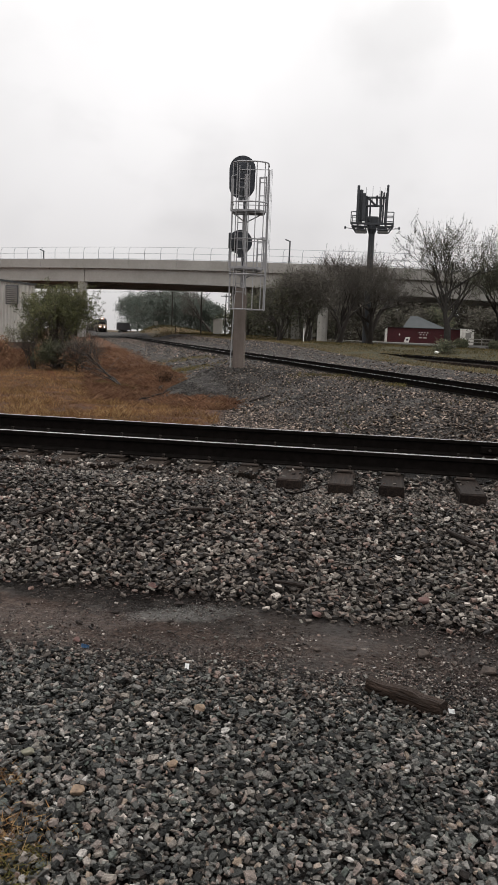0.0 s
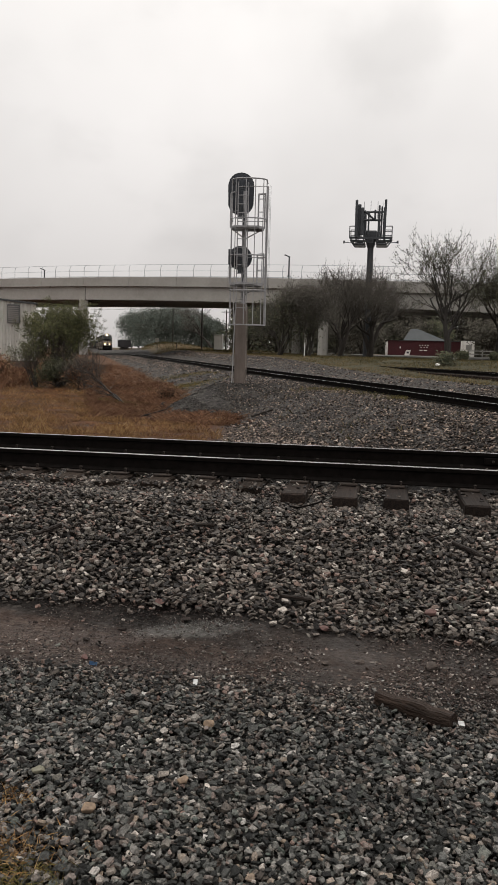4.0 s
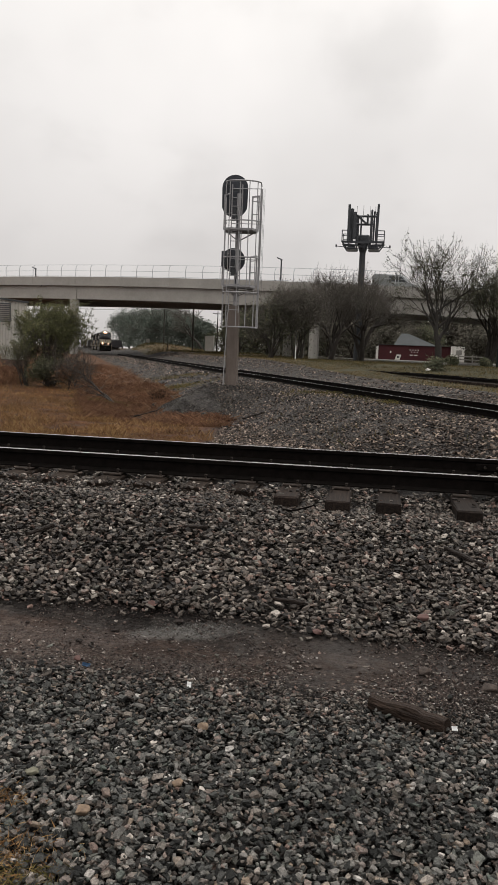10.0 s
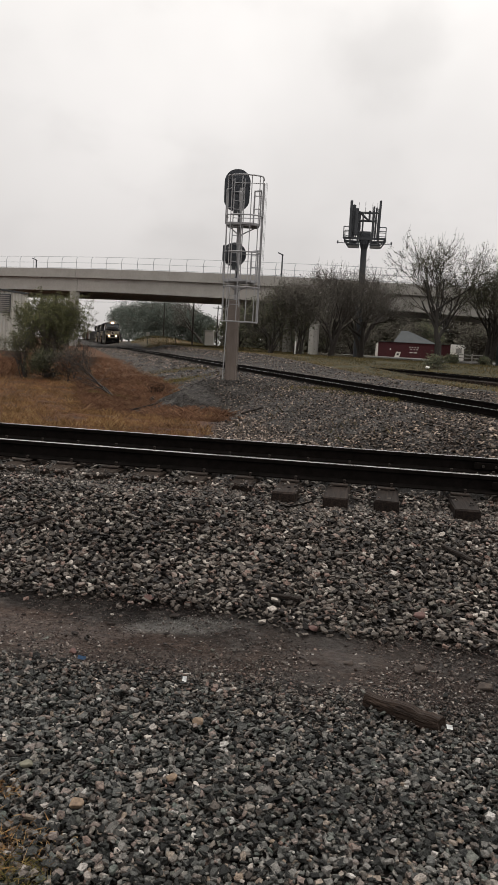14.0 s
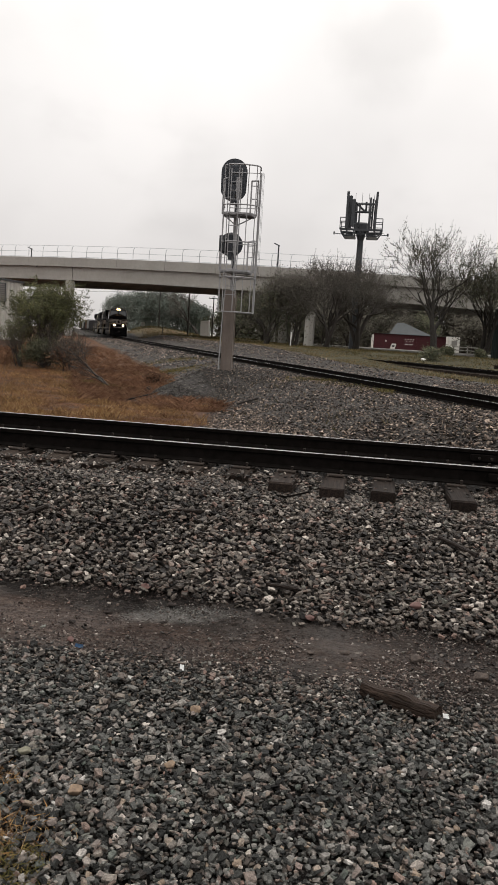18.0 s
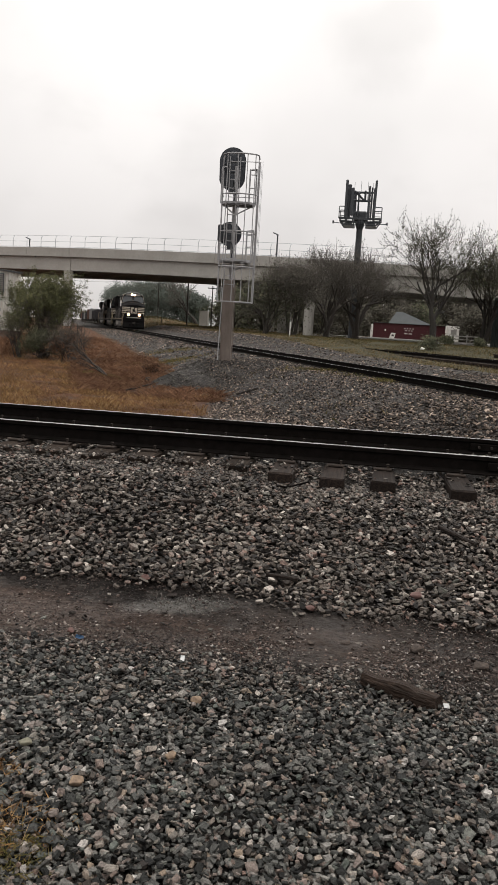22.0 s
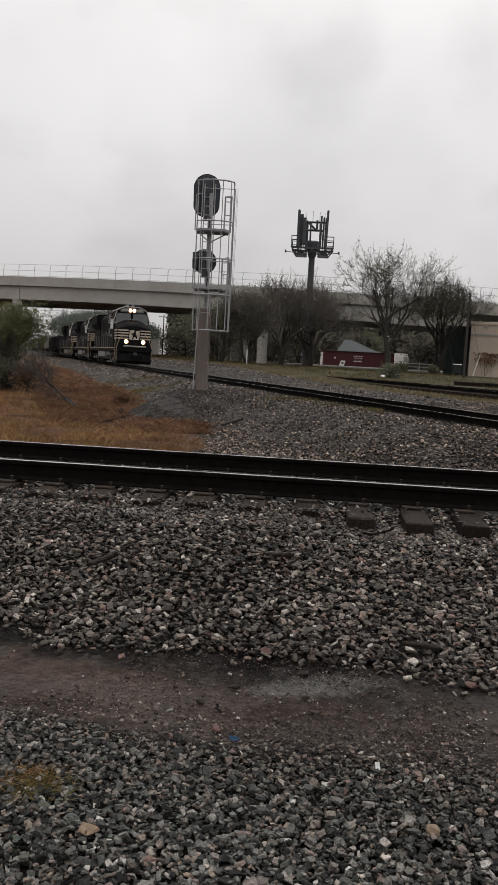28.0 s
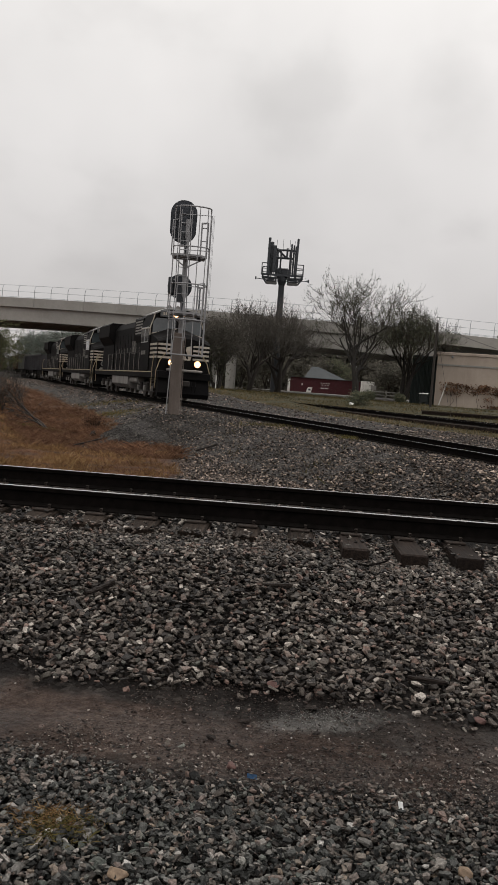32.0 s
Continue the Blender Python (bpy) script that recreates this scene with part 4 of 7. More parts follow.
def build_loco(lead):
    """A six-axle wide-nosed diesel, its nose at x = 0 and its tail at -22.3, on the rail."""
    lo = empty("locomotive", pose(0, 0, 0), "black diesel locomotive with white nose stripes and lit lamps" if lead else "black trailing diesel locomotive with white nose stripes", "locomotive", "locomotives of the train")
    L = -22.3
    bm = fresh()
    box(bm, L + 0.3, -0.55, -1.5, 1.5, 1.15, 1.52, bevel=0.02)
    fr = part("underframe", bm, LOCO_BLACK, lo)
    for y in (-1.525, 1.505):
        bm = fresh()
        box(bm, L + 0.6, -1.6, y, y + 0.02, 1.44, 1.50)
        part("sill_stripe", bm, LOCO_YELLOW, fr)
    # the front: plow, anticlimber, coupler, steps
    bm = fresh()
    prism(bm, [(-0.62, 0.16), (-0.30, 0.16), (-0.12, 0.40), (-0.34, 1.16), (-0.62, 1.16)], -1.42, 1.42)
    part("snow_plow", bm, LOCO_BLACK, lo)
    bm = fresh()
    box(bm, -0.58, -0.12, -1.45, 1.45, 1.16, 1.56, bevel=0.03)
    part("pilot_sheet", bm, LOCO_BLACK, lo)
    bm = fresh()
    box(bm, -0.5, 0.02, -0.95, 0.95, 1.56, 1.70, bevel=0.04)
    part("anticlimber", bm, LOCO_GREY, lo)
    bm = fresh()
    box(bm, -0.3, 0.35, -0.12, 0.12, 0.82, 1.06, bevel=0.04)
    box(bm, 0.25, 0.5, -0.20, 0.16, 0.78, 1.10, bevel=0.05)
    part("coupler", bm, LOCO_GRIME, lo)
    for y in (-0.55, -0.35, 0.4, 0.6):
        bm = fresh()
        pipe(bm, [(-0.12, y, 1.05), (0.06, y, 0.8), (0.02, y, 0.5)], 0.03)
        part("air_hose", bm, LOCO_BLACK, lo)
    for side in (-1, 1):
        for k in range(4):
            bm = fresh()
            y0, y1 = sorted((side * 1.18, side * 1.5))
            box(bm, -1.45 + 0.06 * k, -0.66 - 0.04 * k, y0, y1, 0.38 + 0.30 * k, 0.42 + 0.30 * k)
            part("step", bm, LOCO_GRIME, lo)
    # the nose, its top falling forward and to both sides
    bm = fresh()
    ring = []
    for x, edge, mid_z in ((-2.45, 3.42, 3.74), (-0.86, 3.12, 3.42), (-0.62, 2.98, 3.22)):
        ring.append([bm.verts.new(p) for p in ((x, -1.46, 1.5), (x, 1.46, 1.5), (x, 1.46, edge), (x, 0.5, mid_z), (x, -0.5, mid_z), (x, -1.46, edge))])
    for p, q in zip(ring, ring[1:]):
        for k in range(6):
            bm.faces.new((p[k], p[(k + 1) % 6], q[(k + 1) % 6], q[k]))
    bm.faces.new(ring[0][::-1])
    bm.faces.new(ring[-1])
    bmesh.ops.recalc_face_normals(bm, faces=bm.faces[:])
    nose = part("nose", bm, LOCO_BLACK, lo)
    for k in range(4):
        z = 2.22 + 0.205 * k
        for y0, y1 in ((-1.42, -0.50), (0.52, 1.42)):
            bm = fresh()
            box(bm, -0.625, -0.606, y0, y1, z, z + 0.10)
            part("nose_stripe", bm, LOCO_WHITE, nose, "white painted stripe")
        for y in (-1.470, 1.460):
            bm = fresh()
            box(bm, -2.4, -0.70, y, y + 0.010, z, z + 0.10)
            part("nose_stripe", bm, LOCO_WHITE, nose)
    bm = fresh()
    prism(bm, [(-0.40, 2.20), (0.38, 2.20), (0.46, 2.45), (0.43, 2.90), (0.14, 2.84), (-0.10, 2.92), (-0.40, 2.88), (-0.44, 2.5)], -0.622, -0.604, axis="x")
    part("nose_emblem", bm, LOCO_WHITE, nose, "white emblem panel")
    bm = fresh()
    prism(bm, [(-0.22, 2.22), (-0.10, 2.22), (-0.02, 2.42), (0.10, 2.40), (0.20, 2.24), (0.27, 2.28), (0.20, 2.50), (0.10, 2.66), (0.14, 2.86), (0.02, 2.88), (-0.08, 2.70), (-0.24, 2.66), (-0.27, 2.58), (-0.14, 2.54), (-0.16, 2.38)], -0.603, -0.592, axis="x")
    part("emblem_shape", bm, LOCO_BLACK, nose, "black emblem shape")
    for y in (-0.72, 0.72):
        bm = fresh()
        tube(bm, (-0.45, y, 2.02), (-0.30, y, 2.02), 0.19, n=18)
        case = part("ditch_light", bm, LOCO_BLACK, lo)
        # on the lead unit this ring glows as the lamp's halo
        bm = fresh()
        tube(bm, (-0.30, y, 2.02), (-0.292, y, 2.02), 0.18, n=18)
        part("reflector", bm, LAMP_HALO if lead else LOCO_GREY, case, "orange glow ring imitating the lamp's halo" if lead else "")
        bm = fresh()
        tube(bm, (-0.292, y, 2.02), (-0.280, y, 2.02), 0.11, n=14)
        part("lens", bm, DITCH if lead else CAB_GLASS, case, "glowing warm lens" if lead else "")
        bm = fresh()
        box(bm, -0.6, -0.4, y - 0.1, y + 0.1, 1.7, 1.95)
        part("lamp_bracket", bm, LOCO_BLACK, case)
    # the cab
    bm = fresh()
    prism(bm, [(-1.53, 1.5), (1.53, 1.5), (1.53, 3.70), (1.28, 4.42), (0.62, 4.68), (-0.62, 4.68), (-1.28, 4.42), (-1.53, 3.70)], -4.95, -2.42, axis="x")
    bmesh.ops.bevel(bm, geom=[e for e in bm.edges if e.calc_length() > 2], offset=0.05, segments=1, affect="EDGES")
    cab = part("cab", bm, LOCO_BLACK, lo)
    bm = fresh()
    prism(bm, [(-1.30, 4.42), (-0.63, 4.69), (0.63, 4.69), (1.30, 4.42), (1.30, 4.48), (0.63, 4.76), (-0.63, 4.76), (-1.30, 4.48)], -4.98, -2.28, axis="x")
    part("cab_roof", bm, LOCO_ROOF, cab, "pale grey cab roof")
    for y0, y1 in ((-1.30, -0.10), (0.10, 1.30)):
        bm = fresh()
        s = 1 if y0 > 0 else -1
        a, b = (y0, y1) if s > 0 else (y1, y0)
        prism(bm, [(a, 3.74), (b + s * 0.1, 3.46), (b + s * 0.1, 4.02), (b - s * 0.08, 4.22), (a, 4.24)], -2.42, -2.40, axis="x")
        part("windshield", bm, CAB_GLASS, cab, "dark windshield pane")
        bm = fresh()
        prism(bm, [(a - s * 0.05, 3.72), (b + s * 0.14, 3.40), (b + s * 0.14, 3.46), (a - s * 0.05, 3.78)], -2.42, -2.385, axis="x")
        part("windshield_sill", bm, LOCO_WHITE, cab)
    for s in (-1, 1):
        bm = fresh()
        pipe(bm, [(-2.44, s * 1.53, 3.36), (-2.44, s * 1.53, 3.72), (-2.44, s * 1.29, 4.42), (-2.44, s * 0.64, 4.69)], 0.035)
        pipe(bm, [(-2.44, s * 1.53, 3.70), (-4.95, s * 1.53, 3.72)], 0.028)
        part("cab_edge_trim", bm, LOCO_WHITE, cab, "pale trim along the cab's edge")
    for y in (-1.545, 1.53):
        for x0, x1 in ((-4.6, -3.75), (-3.6, -2.85)):
            bm = fresh()
            box(bm, x0, x1, y, y + 0.015, 3.05, 3.72)
            part("side_window", bm, CAB_GLASS, cab)
            bm = fresh()
            for r in ((x0 - 0.05, x0, 3.0, 3.77), (x1, x1 + 0.05, 3.0, 3.77), (x0, x1, 3.72, 3.77), (x0, x1, 3.0, 3.05)):
                box(bm, r[0], r[1], y - 0.004, y + 0.019, r[2], r[3])
            part("window_surround", bm, LOCO_ROOF, cab)
        for k in range(3):
            bm = fresh()
            box(bm, -4.5 + 0.42 * k, -4.2 + 0.42 * k, y - 0.002, y + 0.017, 2.40, 2.60)
            part("number_bar", bm, LOCO_LETTER, cab)
    # headlight cluster and number boards above the windshield
    bm = fresh()
    box(bm, -2.45, -2.24, -1.02, 1.02, 4.28, 4.62, bevel=0.03)
    brow = part("headlight_housing", bm, NUMBER_BOARD, cab)
    for y in (-0.17, 0.17):
        # again a halo ring behind each headlight, glowing on the lead unit only
        bm = fresh()
        tube(bm, (-2.26, y, 4.45), (-2.228, y, 4.45), 0.15, n=16)
        part("reflector", bm, LAMP_HALO if lead else LOCO_GREY, brow)
        bm = fresh()
        tube(bm, (-2.26, y, 4.45), (-2.22, y, 4.45), 0.095, n=14)
        part("headlight", bm, HEADLIGHT if lead else CAB_GLASS, brow, "glowing warm headlight" if lead else "")
    for s in (-1, 1):
        for k in range(4):
            bm = fresh()
            y = s * 0.42 + s * k * 0.13
            box(bm, -2.242, -2.232, min(y, y + s * 0.08), max(y, y + s * 0.08), 4.38, 4.52)
            part("number_bar", bm, LOCO_WHITE, brow)
    # the hood behind
    bm = fresh()
    prism(bm, [(-1.0, 1.52), (1.0, 1.52), (1.0, 4.05), (0.75, 4.42), (-0.75, 4.42), (-1.0, 4.05)], -16.6, -4.96, axis="x")
    hood = part("engine_hood", bm, LOCO_BLACK, lo)
    bm = fresh()
    prism(bm, [(-1.05, 1.52), (1.05, 1.52), (1.05, 3.2), (1.45, 3.7), (1.45, 4.42), (1.25, 4.56), (-1.25, 4.56), (-1.45, 4.42), (-1.45, 3.7), (-1.05, 3.2)], -21.3, -16.6, axis="x")
    part("radiator_housing", bm, LOCO_BLACK, lo)
    bm = fresh()
    prism(bm, [(-1.3, 3.1), (1.3, 3.1), (1.40, 3.4), (1.40, 4.28), (1.0, 4.52), (-1.0, 4.52), (-1.40, 4.28), (-1.40, 3.4)], -7.4, -5.0, axis="x")
    dyn = part("dynamic_brake_housing", bm, LOCO_BLACK, lo)
    for y in (-1.412, 1.40):
        for k in range(5):
            bm = fresh()
            box(bm, -7.2, -5.2, y, y + 0.012, 3.52 + 0.15 * k, 3.60 + 0.15 * k)
            part("grille_slat", bm, LOCO_GREY, dyn)
    for y in (-1.022, 1.002):
        for k in range(11):
            x = -16.2 + 0.98 * k
            bm = fresh()
            box(bm, x, x + 0.86, y, y + 0.02, 1.75, 3.72)
            door = part("hood_door", bm, LOCO_BLACK, hood)
            bm = fresh()
            box(bm, x + 0.74, x + 0.79, y - 0.02, y + 0.04, 2.6, 2.9)
            part("latch", bm, LOCO_GREY, door)
        for k in range(6):
            bm = fresh()
            box(bm, -10.0 + 0.24 * k, -9.88 + 0.24 * k, y - 0.006, y + 0.026, 2.55, 3.25)
            part("side_lettering_bar", bm, LOCO_LETTER, hood)
    bm = fresh()
    box(bm, -12.6, -11.4, -0.4, 0.4, 4.3, 4.72, bevel=0.05)
    part("exhaust_stack", bm, LOCO_GRIME, hood)
    bm = fresh()
    for y in (-0.25, 0.25):
        tube(bm, (-4.2, y, 4.86), (-3.6, y, 4.86), 0.08, 0.14, n=10)
    box(bm, -4.2, -3.9, -0.3, 0.3, 4.74, 4.82)
    part("air_horn", bm, LOCO_GREY, lo)
    # tank, air reservoirs, bogies
    bm = fresh()
    prism(bm, [(-1.15, 0.42), (1.15, 0.42), (1.45, 0.66), (1.45, 1.16), (-1.45, 1.16), (-1.45, 0.66)], -14.2, -8.5, axis="x")
    part("fuel_tank", bm, LOCO_GREY, lo, "dusty grey fuel tank")
    for y in (-1.36, 1.36):
        bm = fresh()
        tube(bm, (-8.4, y * 0.86, 0.95), (-5.9, y * 0.86, 0.95), 0.22, n=12)
        part("air_reservoir", bm, LOCO_GREY, lo)
    build_bogie(lo, -4.4, 3)
    build_bogie(lo, -18.0, 3)
    # handrails along the walkways and down the front corners
    for y in (-1.46, 1.46):
        bm = fresh()
        pipe(bm, [(-16.4, y, 2.55), (-5.1, y, 2.55)], 0.02)
        rail_ = part("handrail", bm, LOCO_GRIME, lo)
        for k in range(8):
            bm = fresh()
            tube(bm, (-16.2 + 1.55 * k, y, 1.5), (-16.2 + 1.55 * k, y, 2.55), 0.02, n=5)
            part("stanchion", bm, LOCO_GREY, rail_)
        bm = fresh()
        pipe(bm, [(-0.62, y * 1.02, 0.62), (-0.50, y * 1.02, 1.55), (-0.52, y * 0.90, 2.10), (-0.52, y * 0.62, 2.62)], 0.028)
        part("corner_handrail", bm, LOCO_YELLOW, lo, "pale yellow handrail")
        bm = fresh()
        pipe(bm, [(-1.50, y * 1.03, 0.55), (-1.45, y * 1.03, 1.75), (-1.3, y * 1.0, 2.45)], 0.026)
        part("corner_handrail", bm, LOCO_YELLOW, lo)
        bm = fresh()
        pipe(bm, [(-21.9, y, 0.6), (-21.8, y, 2.5), (-21.4, y * 0.9, 2.6)], 0.026)
        part("corner_handrail", bm, LOCO_YELLOW, lo)
    # the upper works stand a little taller
    for ob in lo.children_recursive:
        if ob.data:
            for v in ob.data.vertices:
                v.co.z += 0.12 * max(0.0, v.co.z - 2.15)
    return lo


def build_hopper(mat, label, high):
    """An open-topped car with side ribs, its front at x = 0."""
    car = empty("freight_car", pose(0, 0, 0), label, "freight car", "cars of the train")
    L = -16.0
    bm = fresh()
    prism(bm, [(-1.5, 1.25), (1.5, 1.25), (1.55, high), (1.42, high), (1.38, 1.45), (-1.38, 1.45), (-1.42, high), (-1.55, high)], L + 0.9, -0.9, axis="x")
    body = part("car_body", bm, mat, car)
    for x in (L + 0.9, -1.0):
        bm = fresh()
        box(bm, x, x + 0.1, -1.45, 1.45, 1.3, high - 0.05)
        part("end_sheet", bm, mat, body)
    for y in (-1.62, 1.52):
        for k in range(11):
            bm = fresh()
            x = L + 1.1 + 1.36 * k
            box(bm, x, x + 0.14, y, y + 0.10, 1.2, high)
            part("side_rib", bm, mat, body)
        bm = fresh()
        box(bm, L + 0.85, -0.85, y - 0.02, y + 0.12, high - 0.14, high + 0.02)
        part("top_chord", bm, mat, body)
    bm = fresh()
    box(bm, L + 0.2, -0.2, -0.3, 0.3, 0.85, 1.25)
    part("centre_sill", bm, LOCO_GRIME, car)
    for x in (-2.6, L + 2.6):
        build_bogie(car, x, 2)
    bm = fresh()
    for k in range(5):
        prism(bm, [(L + 3.6 + k * 1.8, 1.26), (L + 5.2 + k * 1.8, 1.26), (L + 4.8 + k * 1.8, 0.55), (L + 4.0 + k * 1.8, 0.55)], -1.0, 1.0)
    part("discharge_bay", bm, LOCO_GRIME, car)
    return car


lead_loco = build_loco(True)
second_loco = build_loco(False)
third_loco = copy_thing(second_loco, pose(-60, 300, 0))
dark_car = build_hopper(HOPPER, "black open-topped coal hopper car", 3.35)
grey_car = build_hopper(CAR_GREY, "dull grey open-topped freight car", 3.9)
brown_car = build_hopper(BOXCAR, "dull brown open-topped freight car", 3.9)
TRAIN = [(lead_loco, 0.0), (second_loco, 23.0), (third_loco, 46.0), (dark_car, 69.0)]
for k, base in enumerate((dark_car, grey_car, brown_car, dark_car, grey_car, dark_car, brown_car, dark_car)):
    ob = base if base in (grey_car, brown_car) and k < 3 else copy_thing(base, pose(-60, 300, 0))
    TRAIN.append((ob, 85.6 + 16.6 * k))
# a dark car left standing on the far siding
parked = tagged(copy_thing(dark_car, pose(-74.0, 232, 0.25, 0, 0, math.degrees(math.atan2(LINE_U.y, LINE_U.x)))), "black open-topped freight car standing on a siding", "freight car", "parked cars")


# ---- trees and brush ----
BARK = material("grey_brown_bark", (0.052, 0.045, 0.039), 0.95, col2=(0.026, 0.022, 0.019), scale=6, streak=(3, 3, 0.6), bump=0.6, bump_scale=12)
# twig colour lifted to imitate haze over the row of trees
TWIG = material("fine_twigs", (0.110, 0.098, 0.086), 0.95, col2=(0.066, 0.058, 0.051), scale=3, spec=0.05)
WET_BARK = material("dark_wet_bark", (0.026, 0.022, 0.018), 0.9, col2=(0.012, 0.010, 0.009), scale=6, streak=(3, 3, 0.6), bump=0.6, bump_scale=12)
WET_TWIG = material("dark_wet_twigs", (0.058, 0.050, 0.041), 0.95, col2=(0.032, 0.028, 0.023), scale=3, spec=0.05)


def leaf_material(name, stops, rough=0.75):
    m = bpy.data.materials.new(name)
    m.use_nodes = True
    n, l = m.node_tree.nodes, m.node_tree.links
    b = n["Principled BSDF"]
    b.inputs["Roughness"].default_value = rough
    b.inputs["Specular IOR Level"].default_value = 0.04
    geo = n.new("ShaderNodeNewGeometry")
    r = n.new("ShaderNodeValToRGB")
    e = r.color_ramp.elements
    e[0].position, e[0].color = stops[0][0], (*stops[0][1], 1)
    e[1].position, e[1].color = stops[-1][0], (*stops[-1][1], 1)
    for p, c in stops[1:-1]:
        e.new(p).color = (*c, 1)
    l.new(geo.outputs["Random Per Island"], r.inputs[0])
    t = n.new("ShaderNodeTexNoise")
    t.inputs["Scale"].default_value, t.inputs["Detail"].default_value = 0.7, 4
    l.new(geo.outputs["Position"], t.inputs["Vector"])
    mr = n.new("ShaderNodeMapRange")
    mr.inputs[1].default_value, mr.inputs[2].default_value, mr.inputs[3].default_value, mr.inputs[4].default_value = 0.3, 0.7, 0.65, 1.3
    l.new(t.outputs[0], mr.inputs[0])
    mx = n.new("ShaderNodeMix")
    mx.data_type, mx.blend_type = "RGBA", "MULTIPLY"
    mx.inputs["Factor"].default_value = 1.0
    l.new(r.outputs[0], mx.inputs["A"])
    l.new(mr.outputs[0], mx.inputs["B"])
    l.new(mx.outputs["Result"], b.inputs["Base Color"])
    return m


# LEAF_DARK and LEAF_TWIGGY are lifted in colour for distance haze
LEAF_DARK = leaf_material("dark_winter_leaves", ((0.0, (0.0390, 0.0468, 0.0286)), (0.6, (0.0715, 0.0754, 0.0468)), (1.0, (0.1235, 0.1105, 0.0715))))
LEAF_TWIGGY = leaf_material("withered_grey_leaves", ((0.0, (0.0520, 0.0468, 0.0377)), (0.6, (0.0754, 0.0689, 0.0559)), (1.0, (0.1066, 0.1001, 0.0780))))
LEAF_OLIVE = leaf_material("olive_bush_leaves", ((0.0, (0.038, 0.040, 0.019)), (0.6, (0.075, 0.078, 0.038)), (1.0, (0.125, 0.115, 0.060))))
LEAF_GREEN = leaf_material("dull_green_bush_leaves", ((0.0, (0.050, 0.054, 0.025)), (0.6, (0.100, 0.104, 0.050)), (1.0, (0.165, 0.155, 0.080))))
# distance haze is mixed into this leaf colour, paler and greyer
LEAF_FAR = leaf_material("leaves_with_painted_haze", ((0.0, (0.0729, 0.0857, 0.0729)), (0.6, (0.0983, 0.1126, 0.0952)), (1.0, (0.1333, 0.1459, 0.1238))))
STRAW = leaf_material("dry_orange_grass", ((0.0, (0.090, 0.046, 0.022)), (0.4, (0.180, 0.102, 0.045)), (0.75, (0.275, 0.172, 0.080)), (1.0, (0.38, 0.265, 0.140))), 0.85)
RUST_BRUSH = leaf_material("reddish_dry_brush", ((0.0, (0.070, 0.036, 0.023)), (0.5, (0.135, 0.072, 0.044)), (1.0, (0.21, 0.125, 0.075))), 0.85)
PALE_GRASS = leaf_material("pale_green_winter_grass", ((0.0, (0.030, 0.030, 0.013)), (0.5, (0.075, 0.065, 0.030)), (1.0, (0.16, 0.115, 0.055))), 0.85)


TAN_GRASS = leaf_material("short_tan_grass", ((0.0, (0.055, 0.046, 0.022)), (0.5, (0.120, 0.095, 0.048)), (1.0, (0.21, 0.155, 0.085))), 0.85)
WEED_GREEN = leaf_material("yellow_green_weed", ((0.0, (0.05, 0.048, 0.016)), (0.5, (0.10, 0.085, 0.03)), (1.0, (0.19, 0.14, 0.06))), 0.85)


def grow(rnd, wood, twigs, tips, start, way, length, radius, level, top_level, spread, lift, kids, thin=0.004):
    """One branch and all that springs from it."""
    n = 5 if level == 0 else 4
    pts, radii = [start], [radius]
    d, p = way.normalized(), start
    for k in range(n):
        d = (d + Vector((rnd.gauss(0, 1), rnd.gauss(0, 1), rnd.gauss(0, 1))) * 0.14 + Vector((0, 0, lift * 0.12))).normalized()
        p = p + d * length / n
        pts.append(p)
        radii.append(max(thin, radius * (1 - 0.55 * (k + 1) / n) if level < top_level else radius * (1 - 0.8 * (k + 1) / n)))
    (wood if level < 2 else twigs).limb(pts, radii, 7 if level == 0 else 5 if level == 1 else 3)
    if level == top_level:
        tips.append((pts[-1], d))
        tips.append((pts[-3], d))
        return
    for k in range(kids[level]):
        t = rnd.uniform(0.45, 1.0) if level else rnd.uniform(0.55, 1.0)
        at = min(int(t * n), n - 1)
        q = pts[at].lerp(pts[at + 1], t * n - at if t < 1 else 1.0)
        side = d.orthogonal().normalized()
        side.rotate(Matrix.Rotation(rnd.uniform(0, math.tau), 3, d))
        new_way = (d + side * spread * rnd.uniform(0.6, 1.3)).normalized()
        grow(rnd, wood, twigs, tips, q, new_way, length * rnd.uniform(0.58, 0.82), radii[at] * rnd.uniform(0.5, 0.7), level + 1, top_level, spread, lift, kids, thin)


